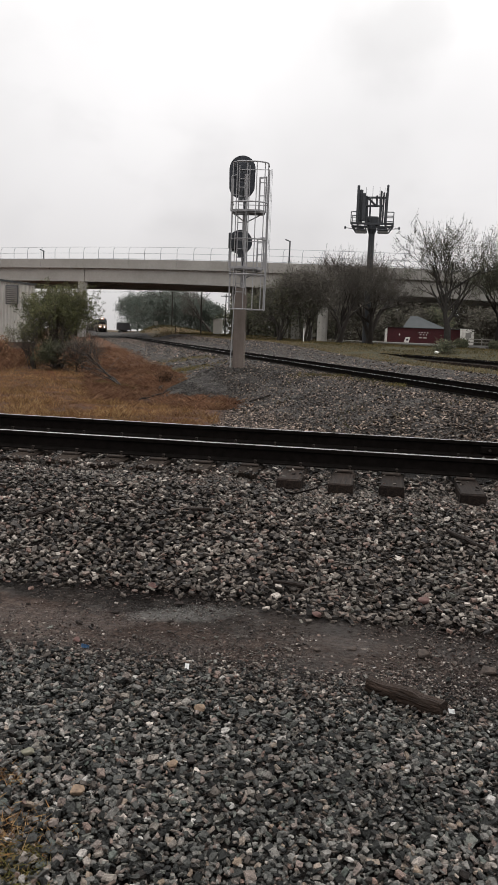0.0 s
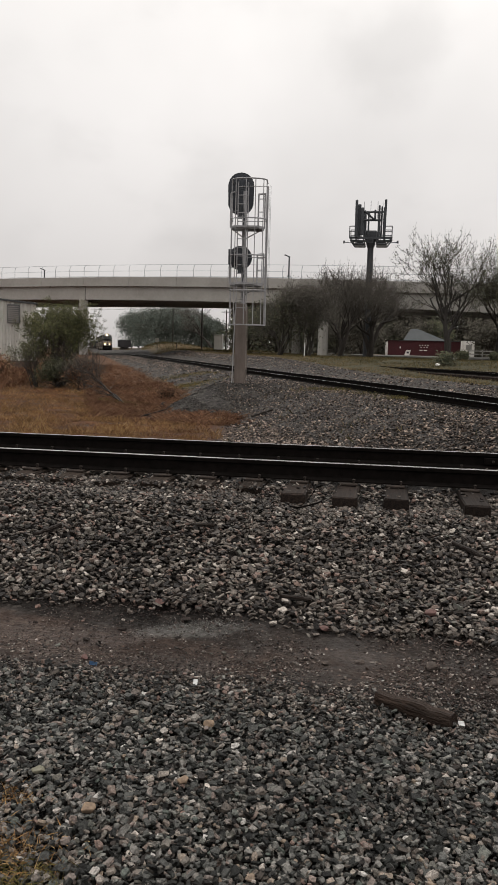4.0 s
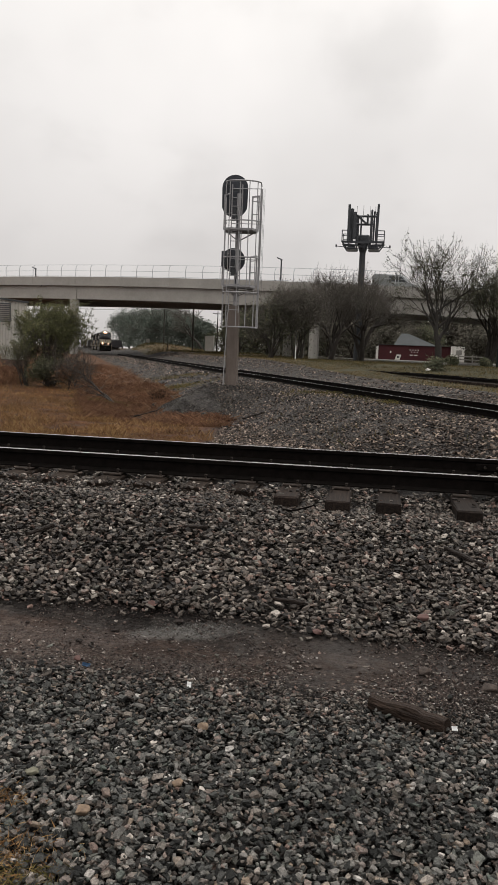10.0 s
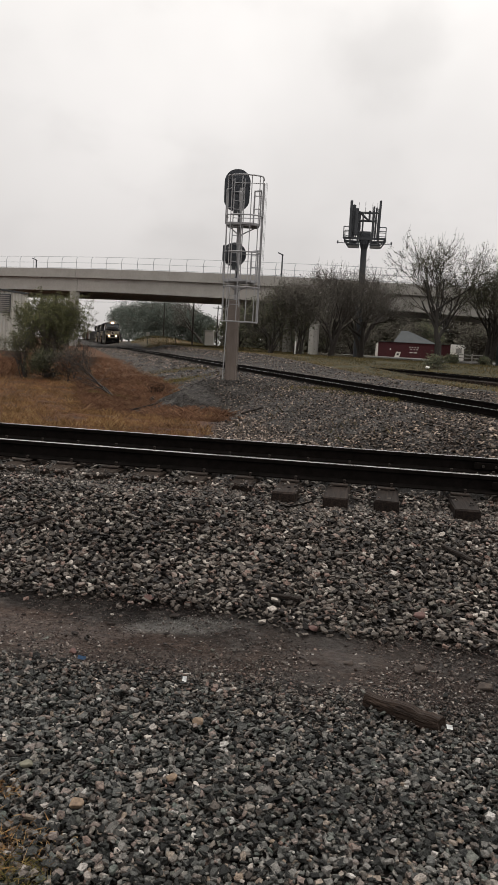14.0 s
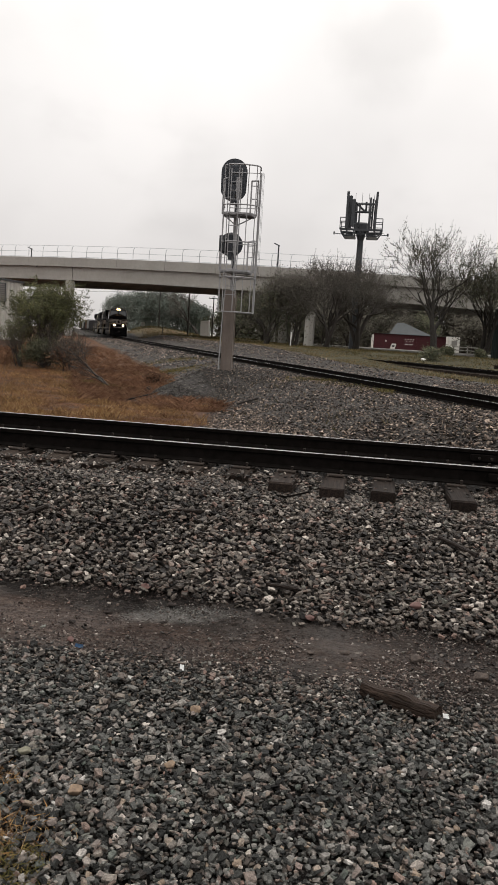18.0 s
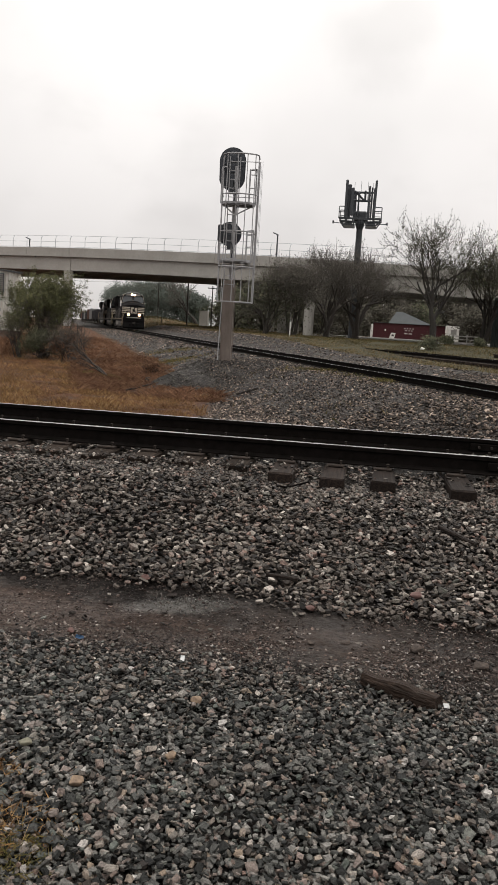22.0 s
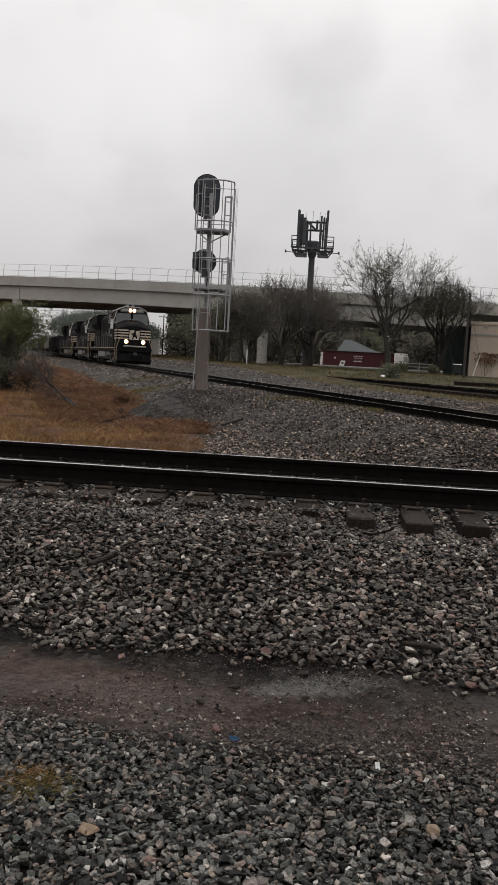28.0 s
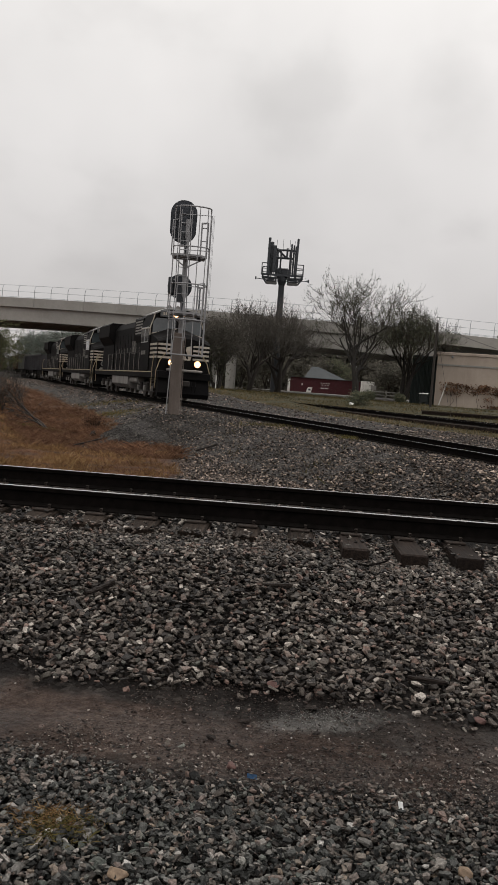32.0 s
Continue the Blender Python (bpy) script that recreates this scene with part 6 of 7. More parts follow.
def build_barn():
    bn = empty("red_building", pose(0.95, 190, 1.15), "long dark red board building with a grey roof", "building")
    for k in range(18):
        bm = fresh()
        box(bm, 0.95 * k, 0.95 * k + 0.93, 0.0, 0.08, 0, 3.3)
        part("wall_panel", bm, RED_WALL, bn)
    bm = fresh()
    box(bm, 0.02, 17.0, 0.09, 9, 0, 3.25)
    part("wall", bm, RED_WALL, bn)
    bm = fresh()
    prism(bm, [(-0.1, 3.3), (17.3, 3.3), (17.3, 3.38), (-0.1, 3.38)], -0.3, 9.3)
    part("eave", bm, ROOF_GREY, bn)
    bm = fresh()
    box(bm, -0.55, -0.02, -0.1, 0.6, 0, 3.0, bevel=0.02)
    part("white_post", bm, WHITE_PAINT, bn)
    for x, z, w, h in ((6.9, 2.25, 0.26, 0.18), (7.5, 2.25, 0.26, 0.18), (8.1, 2.25, 0.26, 0.18), (8.7, 2.25, 0.26, 0.18), (7.2, 1.8, 0.26, 0.18), (7.9, 1.8, 0.26, 0.18), (8.5, 1.8, 0.26, 0.18), (7.0, 1.1, 0.7, 0.2), (8.0, 1.1, 0.7, 0.2), (2.6, 1.55, 0.25, 0.4)):
        bm = fresh()
        box(bm, x, x + w, -0.04, -0.004, z, z + h)
        part("wall_sign_bar", bm, WHITE_PAINT, bn)
    bn2 = empty("grey_roofed_house", pose(9.2, 222, 1.2), "house with a broad grey hipped roof", "house")
    bm = fresh()
    box(bm, -4.2, 7.8, 0, 9, 0, 3.4)
    part("wall", bm, CONCRETE, bn2)
    bm = fresh()
    vs = [bm.verts.new(p) for p in ((-4.6, -1, 3.3), (8.2, -1, 3.3), (8.2, 10, 3.3), (-4.6, 10, 3.3), (-2.4, 4.5, 7.0), (-0.6, 4.5, 7.0))]
    for f in ((0, 1, 5, 4), (1, 2, 5), (2, 3, 4, 5), (3, 0, 4), (0, 3, 2, 1)):
        bm.faces.new([vs[i] for i in f])
    part("roof", bm, ROOF_GREY, bn2)
    sign = empty("leaning_board", pose(5.2, 187.5, 1.2), "white board leaning before the red building", "sign board")
    bm = fresh()
    prism(bm, [(-0.6, 0), (0.5, 0), (0.8, 1.15), (-0.2, 1.15)], -0.05, 0.05)
    part("board", bm, WHITE_PAINT, sign)
    bm = fresh()
    box(bm, -0.1, 0.4, -0.07, -0.052, 0.4, 0.8)
    part("sign_bar", bm, DARK_STEEL, sign)
    st = empty("white_shed", pose(15.9, 176, 1.1), "small white shed with two doors", "shed")
    bm = fresh()
    box(bm, 0, 2.6, 0.06, 2.4, 0, 3.3)
    part("shed_body", bm, WHITE_PAINT, st)
    for k in range(2):
        bm = fresh()
        box(bm, 0.06 + 1.27 * k, 1.25 + 1.27 * k, 0, 0.055, 0.1, 3.0)
        d = part("door", bm, WHITE_PAINT, st)
        bm = fresh()
        box(bm, 1.1 + 0.2 * k, 1.2 + 0.2 * k, -0.05, -0.002, 1.3, 1.7)
        part("door_handle", bm, DARK_STEEL, d)


def build_beige_block():
    bb = empty("beige_building", pose(17.3, 99.5, 0.2, 0, 0, -14), "stained beige flat-roofed wall beside the overpass", "building")
    for k in range(7):
        bm = fresh()
        box(bm, 3.4 * k, 3.4 * k + 3.385, 0, 0.3, 0, 6.6)
        part("wall_panel", bm, BEIGE, bb)
    bm = fresh()
    box(bm, 0.0, 23.8, 0.31, 5.5, 0, 6.55)
    part("wall", bm, BEIGE, bb)
    bm = fresh()
    box(bm, -0.12, 24, -0.10, 5.6, 6.6, 6.95, bevel=0.03)
    part("coping", bm, BEIGE, bb)
    bm = fresh()
    box(bm, 0.0, 24, -0.07, -0.003, 5.35, 5.55)
    part("ledge", bm, CONCRETE_DIRTY, bb)
    bm = fresh()
    tube(bm, (1.7, -0.25, 6.35), (1.7, -0.02, 6.45), 0.12, n=8)
    part("wall_lamp", bm, GALV, bb)
    bm = fresh()
    tube(bm, (0.5, -0.6, 0.2), (1.3, -0.12, 3.4), 0.07, n=6)
    part("leaning_pipe", bm, WHITE_PAINT, bb)
    rnd = random.Random(15)
    vine = empty("dead_vine", bb.matrix_basis @ pose(0, -0.12, 0.0), "brown dead vine along a beige wall", "vine")
    leafs = Growth()
    for k in range(46):
        x = rnd.uniform(1.2, 15)
        top = rnd.uniform(2.3, 3.5) if rnd.random() < 0.75 else rnd.uniform(0.8, 2.0)
        base = 0.0 if rnd.random() < 0.25 else top - rnd.uniform(0.2, 0.9)
        pts = [Vector((x + rnd.gauss(0, 0.15), rnd.uniform(-0.1, 0.05), base + (top - base) * j / 4)) for j in range(5)]
        wood = Growth()
        wood.limb(pts, [0.03] * 5, 4)
        new("stem", wood.mesh("stem", TWIG)).parent = vine
        for _ in range(34):
            leafs.leaf(Vector((x + rnd.gauss(0, 0.5), rnd.uniform(-0.2, 0.02), top - abs(rnd.gauss(0, 0.35)))), 0.16, rnd)
    new("leaves", leafs.mesh("leaves", RUST_BRUSH)).parent = vine


def build_shade_wall():
    # sheet wall added where the recess beside the beige building lies in shade
    gw = empty("green_metal_wall", pose(14.75, 101.2, 0.6), "dark green-grey sheet standing in for a shaded recess under the overpass", "wall")
    for k in range(4):
        bm = fresh()
        pts = [(0.9 * k + 0.9 * j / 10, -0.05 if j % 2 else 0.0) for j in range(11)]
        lo = [bm.verts.new((x, y, 0)) for x, y in pts]
        hi = [bm.verts.new((x, y, 5.95)) for x, y in pts]
        for j in range(10):
            bm.faces.new((lo[j], lo[j + 1], hi[j + 1], hi[j]))
        bmesh.ops.solidify(bm, geom=bm.faces[:], thickness=0.02)
        part("sheet", bm, SHADE_SHEET, gw)
    bm = fresh()
    box(bm, -0.05, 3.6, 0.04, 0.14, 0, 5.9)
    part("backing", bm, SHADE_SHEET, gw)
    bm = fresh()
    box(bm, -0.08, 3.62, -0.09, 0.16, 5.95, 6.06, bevel=0.01)
    part("cap_rail", bm, DARK_STEEL, gw)


def utility_pole(x, y, h, label, arms=1, r=0.14, lean=0.0):
    p = empty("utility_pole", pose(x, y, float(land(x, y)) - 0.1, 0, lean, 0), label, "utility pole", "utility poles")
    bm = fresh()
    tube(bm, (0, 0, 0), (0, 0, h), r, r * 0.7, n=10)
    part("pole", bm, POLE_WOOD, p)
    for k in range(arms):
        bm = fresh()
        box(bm, -0.9, 0.9, -0.18, -0.06, h - 0.5 - 0.7 * k, h - 0.38 - 0.7 * k)
        arm = part("cross_arm", bm, POLE_WOOD, p)
        for s in (-0.8, -0.3, 0.3, 0.8):
            bm = fresh()
            tube(bm, (s, -0.12, h - 0.38 - 0.7 * k), (s, -0.12, h - 0.22 - 0.7 * k), 0.035, n=6)
            part("insulator", bm, GALV, arm)
    return p


def wire(a, b, sag, r, parent_label):
    a, b = Vector(a), Vector(b)
    pts = [a.lerp(b, t / 14) - Vector((0, 0, sag * 4 * (t / 14) * (1 - t / 14))) for t in range(15)]
    bm = fresh()
    pipe(bm, pts, r, n=4)
    return tagged(part("overhead_wire", bm, DARK_STEEL), parent_label, "wire", "overhead wires")


def build_street():
    bm = fresh()
    rows = [[bm.verts.new((x, y, float(land(x, y)) + 0.03)) for x in range(-9, 62, 3)] for y in range(112, 148, 3)]
    for a, b in zip(rows, rows[1:]):
        for i in range(len(a) - 1):
            bm.faces.new((a[i], a[i + 1], b[i + 1], b[i]))
    tagged(part("street", bm, PALE_ROAD), "pale concrete street passing under the overpass", "street", kind="structure")
    p = utility_pole(12.75, 76, 7.6, "plain wooden utility pole beside a beige wall", 0, 0.13)
    wire((12.75, 76, 8.0), (30, 84, 4.6), 0.25, 0.02, "thin sagging dark overhead wire")
    wire((12.75, 76, 7.7), (14.6, 77, 0.8), 0.0, 0.015, "thin dark guy wire of a pole")
    utility_pole(-28.4, 150, 7.6, "thin distant wooden utility pole with crossarm", 1, 0.12)
    utility_pole(-33.4, 152, 10.5, "thin distant wooden utility pole by the line", 0, 0.16)
    utility_pole(-49.5, 192, 15.0, "tall thin distant utility pole", 1, 0.14)
    wire((-70, 190, 11.5), (-49.5, 192, 13.5), 0.9, 0.03, "thin sagging dark overhead wire")
    wire((-70, 190, 10.3), (-49.5, 192, 12.6), 0.9, 0.03, "thin sagging dark overhead wire")
    # line-side cabinet
    cb = empty("equipment_cabinet", pose(-31.8, 160, float(land(-31.8, 160))), "pale grey line-side equipment cabinet", "cabinet")
    bm = fresh()
    box(bm, -0.8, 0.8, -0.7, 0.7, 0.2, 3.0, bevel=0.04)
    part("body", bm, CONCRETE, cb)
    bm = fresh()
    box(bm, -0.95, 0.95, -0.85, 0.85, 0, 0.2)
    part("plinth", bm, CONCRETE_DIRTY, cb)
    bm = fresh()
    box(bm, -0.9, 0.9, -0.8, 0.8, 3.0, 3.1)
    part("lid", bm, CONCRETE, cb)
    for x, y, h, col, label in ((-7.46, 85.0, 1.45, WHITE_PAINT, "thin white marker post beside the line"), (-35.6, 148, 1.5, POLE_WOOD, "short dark timber post by the line"), (-37.2, 148, 1.3, POLE_WOOD, "short dark timber post by the line"), (-42.0, 152, 2.4, DARK_STEEL, "thin dark line-side sign post")):
        mp = empty("marker_post", pose(x, y, float(land(x, y)) - 0.1), label, "post", "posts along the line")
        bm = fresh()
        box(bm, -0.05, 0.05, -0.04, 0.04, 0, h + 0.1, bevel=0.01)
        part("post", bm, col, mp)
        if h > 2:
            bm = fresh()
            box(bm, -0.35, 0.35, -0.08, -0.052, h - 0.6, h + 0.1)
            part("plate", bm, WHITE_PAINT, mp)
    # bin, fence and low timber platform by the street
    x, y = 14.6, 91.0
    bn = empty("litter_bin", pose(x, y, float(land(x, y))), "dark green litter bin with a pale lid", "bin")
    bm = fresh()
    box(bm, -0.40, 0.40, -0.35, 0.35, 0.25, 1.15, bevel=0.04)
    part("body", bm, GREEN_PAINT, bn)
    bm = fresh()
    box(bm, -0.47, 0.47, -0.41, 0.41, 1.15, 1.25, bevel=0.03)
    part("lid", bm, WHITE_PAINT, bn)
    for s in (-0.32, 0.32):
        bm = fresh()
        box(bm, s - 0.05, s + 0.05, -0.3, 0.3, 0, 0.25)
        part("leg", bm, DARK_STEEL, bn)
    fn = empty("rail_fence", pose(11.0, 108, float(land(11, 108))), "low grey three-rail fence", "fence")
    for k in range(3):
        bm = fresh()
        box(bm, -0.07 + 1.7 * k, 0.07 + 1.7 * k, -0.07, 0.07, 0, 1.35)
        part("post", bm, CONCRETE_DIRTY, fn)
        bm = fresh()
        box(bm, -0.1, 3.5, -0.10, -0.072, 0.3 + 0.4 * k, 0.42 + 0.4 * k)
        part("rail", bm, CONCRETE_DIRTY, fn)
    bm = fresh()
    box(bm, -0.35, 0.35, -0.14, -0.11, 1.3, 1.9)
    part("plate", bm, CONCRETE_DIRTY, fn)
    x, y = 9.3, 60.0
    pf = empty("timber_platform", pose(x, y, float(land(x, y)), 0, 0, -9), "low dark timber platform beside the siding", "platform")
    for k in range(3):
        bm = fresh()
        box(bm, 0, 6.2, 0.32 * k, 0.32 * k + 0.29, 0.20, 0.27, bevel=0.01)
        part("plank", bm, TIE_BURIED, pf)
    for k in range(3):
        bm = fresh()
        box(bm, 0.05 + 2.05 * k, 2.05 + 2.05 * k, 0.05, 0.9, -0.2, 0.195)
        part("bearer", bm, TIE_WOOD, pf)
    # heap of brush with a white rag
    heap = tree("brush_heap", 5.3, 66, 0.95, 55, "heap of dark cut brush beside the siding", LEAF_DARK, 1500, 0.08, spread=1.2, stems=14, trunk=0.04, lift=-0.1, kids=(4, 4), share=0.6, ball=0.3, category="brush")
    bm = fresh()
    bmesh.ops.create_icosphere(bm, subdivisions=2, radius=0.15)
    rnd = random.Random(3)
    for v in bm.verts:
        v.co = Vector((v.co.x * 1.2, v.co.y, v.co.z * 0.7)) * rnd.uniform(0.75, 1.2)
    tagged(part("white_rag", bm, WHITE_PAINT, at=pose(4.75, 65.0, float(land(4.75, 65.0)) + 0.14)), "crumpled white rag lying on dark brush", "rag")


build_shed()
build_barn()
build_beige_block()
build_shade_wall()
build_street()


# ---- vehicles on the overpass ----
VAN_PAINT = material("pale_van_paint", (0.25, 0.265, 0.26), 0.4, 0.1, col2=(0.21, 0.22, 0.22), scale=1)
CAR_PAINT = material("dark_grey_car_paint", (0.10, 0.095, 0.09), 0.35, 0.2, col2=(0.08, 0.076, 0.072), scale=1)
TYRE = material("black_tyre_rubber", (0.02, 0.02, 0.02), 0.85, 0.0, col2=(0.03, 0.03, 0.03), scale=6)
LAMP_RED = material("red_lamp_plastic", (0.25, 0.02, 0.02), 0.3, 0.0, scale=3)


def build_vehicle(name, label, category, side, width, paint, windows):
    """A road vehicle along x, nose at x = 0, on its wheels. side: its outline seen from the side."""
    v = empty(name, pose(0, 0, 0), label, category, "vehicles on the overpass")
    bm = fresh()
    prism(bm, side, -width / 2, width / 2)
    bmesh.ops.bevel(bm, geom=[e for e in bm.edges if abs(e.verts[0].co.y - e.verts[1].co.y) < 0.01], offset=0.07, segments=2, affect="EDGES")
    part("body", bm, paint, v)
    for outline in windows:
        for y in (-width / 2 - 0.008, width / 2 - 0.008):
            bm = fresh()
            prism(bm, outline, y, y + 0.016)
            part("side_window", bm, CAB_GLASS, v)
    length = -min(p[0] for p in side)
    for x in (-0.95, -length + 1.05):
        for y in (-width / 2 + 0.02, width / 2 - 0.24):
            bm = fresh()
            tube(bm, (x, y, 0.34), (x, y + 0.22, 0.34), 0.34, n=18)
            w = part("wheel", bm, TYRE, v)
            bm = fresh()
            tube(bm, (x, y - 0.012, 0.34), (x, y + 0.232, 0.34), 0.19, n=12)
            part("rim", bm, GALV, w)
    for y in (-width / 2 + 0.12, width / 2 - 0.42):
        bm = fresh()
        box(bm, -0.10, 0.012, y, y + 0.3, 0.68, 0.86, bevel=0.02)
        part("headlight", bm, WHITE_PAINT, v)
        bm = fresh()
        box(bm, -length - 0.012, -length + 0.06, y, y + 0.3, 0.75, 1.0, bevel=0.02)
        part("tail_light", bm, LAMP_RED, v)
    return v


van = build_vehicle("van", "dull grey panel van driving over the overpass", "van", [(0, 0.35), (0, 1.15), (-1.05, 1.45), (-1.95, 2.25), (-2.3, 2.42), (-6.0, 2.42), (-6.2, 2.2), (-6.25, 0.35)], 2.0, VAN_PAINT,
                    [[(-1.35, 1.5), (-2.0, 2.15), (-2.4, 2.2), (-2.4, 1.5)], [(-2.55, 1.5), (-2.55, 2.2), (-3.8, 2.2), (-3.8, 1.5)]])
sedan = build_vehicle("car", "dark grey car driving over the overpass", "car", [(0, 0.3), (0, 0.75), (-1.3, 0.95), (-2.1, 1.42), (-3.7, 1.45), (-4.5, 1.05), (-5.0, 0.98), (-5.0, 0.3)], 1.85, CAR_PAINT,
                      [[(-1.6, 0.98), (-2.2, 1.36), (-2.9, 1.38), (-2.9, 0.98)], [(-3.0, 0.98), (-3.0, 1.38), (-3.65, 1.38), (-4.2, 1.02)]])


# ---- loose stone ----
def stone_material(name, stops, rough=0.6):
    m = bpy.data.materials.new(name)
    m.use_nodes = True
    n, l = m.node_tree.nodes, m.node_tree.links
    b = n["Principled BSDF"]
    b.inputs["Roughness"].default_value = rough
    b.inputs["Specular IOR Level"].default_value = 0.14
    geo = n.new("ShaderNodeNewGeometry")
    r = n.new("ShaderNodeValToRGB")
    r.color_ramp.interpolation = "LINEAR"
    e = r.color_ramp.elements
    e[0].position, e[0].color = stops[0][0], (*stops[0][1], 1)
    e[1].position, e[1].color = stops[-1][0], (*stops[-1][1], 1)
    for p, c in stops[1:-1]:
        e.new(p).color = (*c, 1)
    l.new(geo.outputs["Random Per Island"], r.inputs[0])
    t = n.new("ShaderNodeTexNoise")
    t.inputs["Scale"].default_value, t.inputs["Detail"].default_value, t.inputs["Roughness"].default_value = 85, 6, 0.75
    l.new(geo.outputs["Position"], t.inputs["Vector"])
    big = n.new("ShaderNodeTexNoise")
    big.inputs["Scale"].default_value, big.inputs["Detail"].default_value = 1.1, 3
    l.new(geo.outputs["Position"], big.inputs["Vector"])
    out = r.outputs[0]
    for tex, lo, hi in ((t, 0.35, 1.7), (big, 0.75, 1.25)):
        mr = n.new("ShaderNodeMapRange")
        mr.inputs[1].default_value, mr.inputs[2].default_value, mr.inputs[3].default_value, mr.inputs[4].default_value = 0.34, 0.68, lo, hi
        l.new(tex.outputs[0], mr.inputs[0])
        mx = n.new("ShaderNodeMix")
        mx.data_type, mx.blend_type = "RGBA", "MULTIPLY"
        mx.inputs["Factor"].default_value = 1.0
        l.new(out, mx.inputs["A"])
        l.new(mr.outputs[0], mx.inputs["B"])
        out = mx.outputs["Result"]
    l.new(out, b.inputs["Base Color"])
    bp = n.new("ShaderNodeBump")
    bp.inputs["Strength"].default_value, bp.inputs["Distance"].default_value = 0.9, 0.008
    l.new(t.outputs[0], bp.inputs["Height"])
    l.new(bp.outputs[0], b.inputs["Normal"])
    return m


STONE_APRON = stone_material("dark_apron_stone", ((0.0, (0.0065, 0.0050, 0.0039)), (0.35, (0.0212, 0.0159, 0.0129)), (0.62, (0.0667, 0.0505, 0.0402)), (0.85, (0.1481, 0.1123, 0.0894)), (1.0, (0.3702, 0.2890, 0.2312))), 0.6)
# finer stone of the heap, darkened further for the shade on its slope
STONE_MOUND = stone_material("fine_shaded_heap_stone", ((0.0, (0.0080, 0.0070, 0.0060)), (0.40, (0.0200, 0.0175, 0.0150)), (0.75, (0.0420, 0.0370, 0.0320)), (1.0, (0.1100, 0.0980, 0.0860))), 0.6)
STONE_GREY = stone_material("wet_grey_crushed_stone", ((0.0, (0.0071, 0.0069, 0.0066)), (0.25, (0.0209, 0.0214, 0.0197)), (0.50, (0.0643, 0.0643, 0.0592)), (0.72, (0.1288, 0.1207, 0.1099)), (0.80, (0.1470, 0.1115, 0.0963)), (0.86, (0.0608, 0.0708, 0.0612)), (0.92, (0.1800, 0.1658, 0.1491)), (0.955, (0.1613, 0.1211, 0.0881)), (0.985, (0.2467, 0.2254, 0.2056)), (1.0, (0.3899, 0.3695, 0.3442))), 0.45)
STONE_BROWN = stone_material("brownish_ballast_stone", ((0.0, (0.0072, 0.0060, 0.0053)), (0.25, (0.0214, 0.0175, 0.0152)), (0.50, (0.0635, 0.0533, 0.0451)), (0.74, (0.1249, 0.1044, 0.0890)), (0.82, (0.1406, 0.0910, 0.0745)), (0.88, (0.0589, 0.0588, 0.0496)), (0.94, (0.1856, 0.1614, 0.1387)), (1.0, (0.3779, 0.3347, 0.2952))), 0.45)
GRIT = stone_material("dirt_grit", ((0.0, (0.008, 0.006, 0.005)), (0.45, (0.030, 0.020, 0.0165)), (0.80, (0.075, 0.053, 0.044)), (0.95, (0.16, 0.135, 0.12)), (1.0, (0.33, 0.31, 0.29))), 0.6)
PALE_GRIT = stone_material("spilt_pale_grit", ((0.0, (0.10, 0.097, 0.092)), (0.6, (0.21, 0.205, 0.19)), (1.0, (0.42, 0.41, 0.39))), 0.7)


def stone_kinds(count, chips, seed):
    """Broken angular stones of unit size, as arrays of corners and triangles: blocks with shifted corners, some chipped."""
    rnd = random.Random(seed)
    kinds = []
    for _ in range(count):
        bm = fresh()
        sx, sy, sz = rnd.uniform(0.8, 1.15), rnd.uniform(0.5, 0.82), rnd.uniform(0.20, 0.40)
        corners = [(a, b, c) for a in (-1, 1) for b in (-1, 1) for c in (-1, 1)]
        gone = set(rnd.sample(range(8), chips))
        for k, (a, b, c) in enumerate(corners):
            j = Vector((rnd.uniform(0.45, 1.0), rnd.uniform(0.45, 1.0), rnd.uniform(0.55, 1.0)))
            p = Vector((a * sx * j.x, b * sy * j.y, c * sz * j.z))
            if k in gone:
                bm.verts.new((p.x * 0.35, p.y, p.z))
                bm.verts.new((p.x, p.y * 0.3, p.z * 0.7))
            else:
                bm.verts.new(p)
        bmesh.ops.convex_hull(bm, input=bm.verts[:])
        bmesh.ops.delete(bm, geom=[v for v in bm.verts if not v.link_faces], context="VERTS")
        bmesh.ops.triangulate(bm, faces=bm.faces[:])
        bm.verts.index_update()
        kinds.append((np.array([v.co[:] for v in bm.verts]), np.array([[v.index for v in f.verts] for f in bm.faces])))
        bm.free()
    return kinds


STONES = stone_kinds(24, 2, 3)
COARSE = stone_kinds(10, 1, 8)


def chip_kinds(count, seed):
    """Six-cornered chips, for grit and stone that stays far off."""
    rnd = random.Random(seed)
    kinds = []
    for _ in range(count):
        v = np.array([(rnd.uniform(0.7, 1.1), rnd.uniform(-0.3, 0.3), rnd.uniform(-0.1, 0.1)), (-rnd.uniform(0.7, 1.1), rnd.uniform(-0.3, 0.3), rnd.uniform(-0.1, 0.1)), (rnd.uniform(-0.3, 0.3), rnd.uniform(0.5, 0.8), 0), (rnd.uniform(-0.3, 0.3), -rnd.uniform(0.5, 0.8), 0), (rnd.uniform(-0.4, 0.4), rnd.uniform(-0.3, 0.3), rnd.uniform(0.25, 0.45)), (rnd.uniform(-0.4, 0.4), rnd.uniform(-0.3, 0.3), -rnd.uniform(0.25, 0.45))])
        f = np.array([(0, 2, 4), (2, 1, 4), (1, 3, 4), (3, 0, 4), (2, 0, 5), (1, 2, 5), (3, 1, 5), (0, 3, 5)])
        kinds.append((v, f))
    return kinds


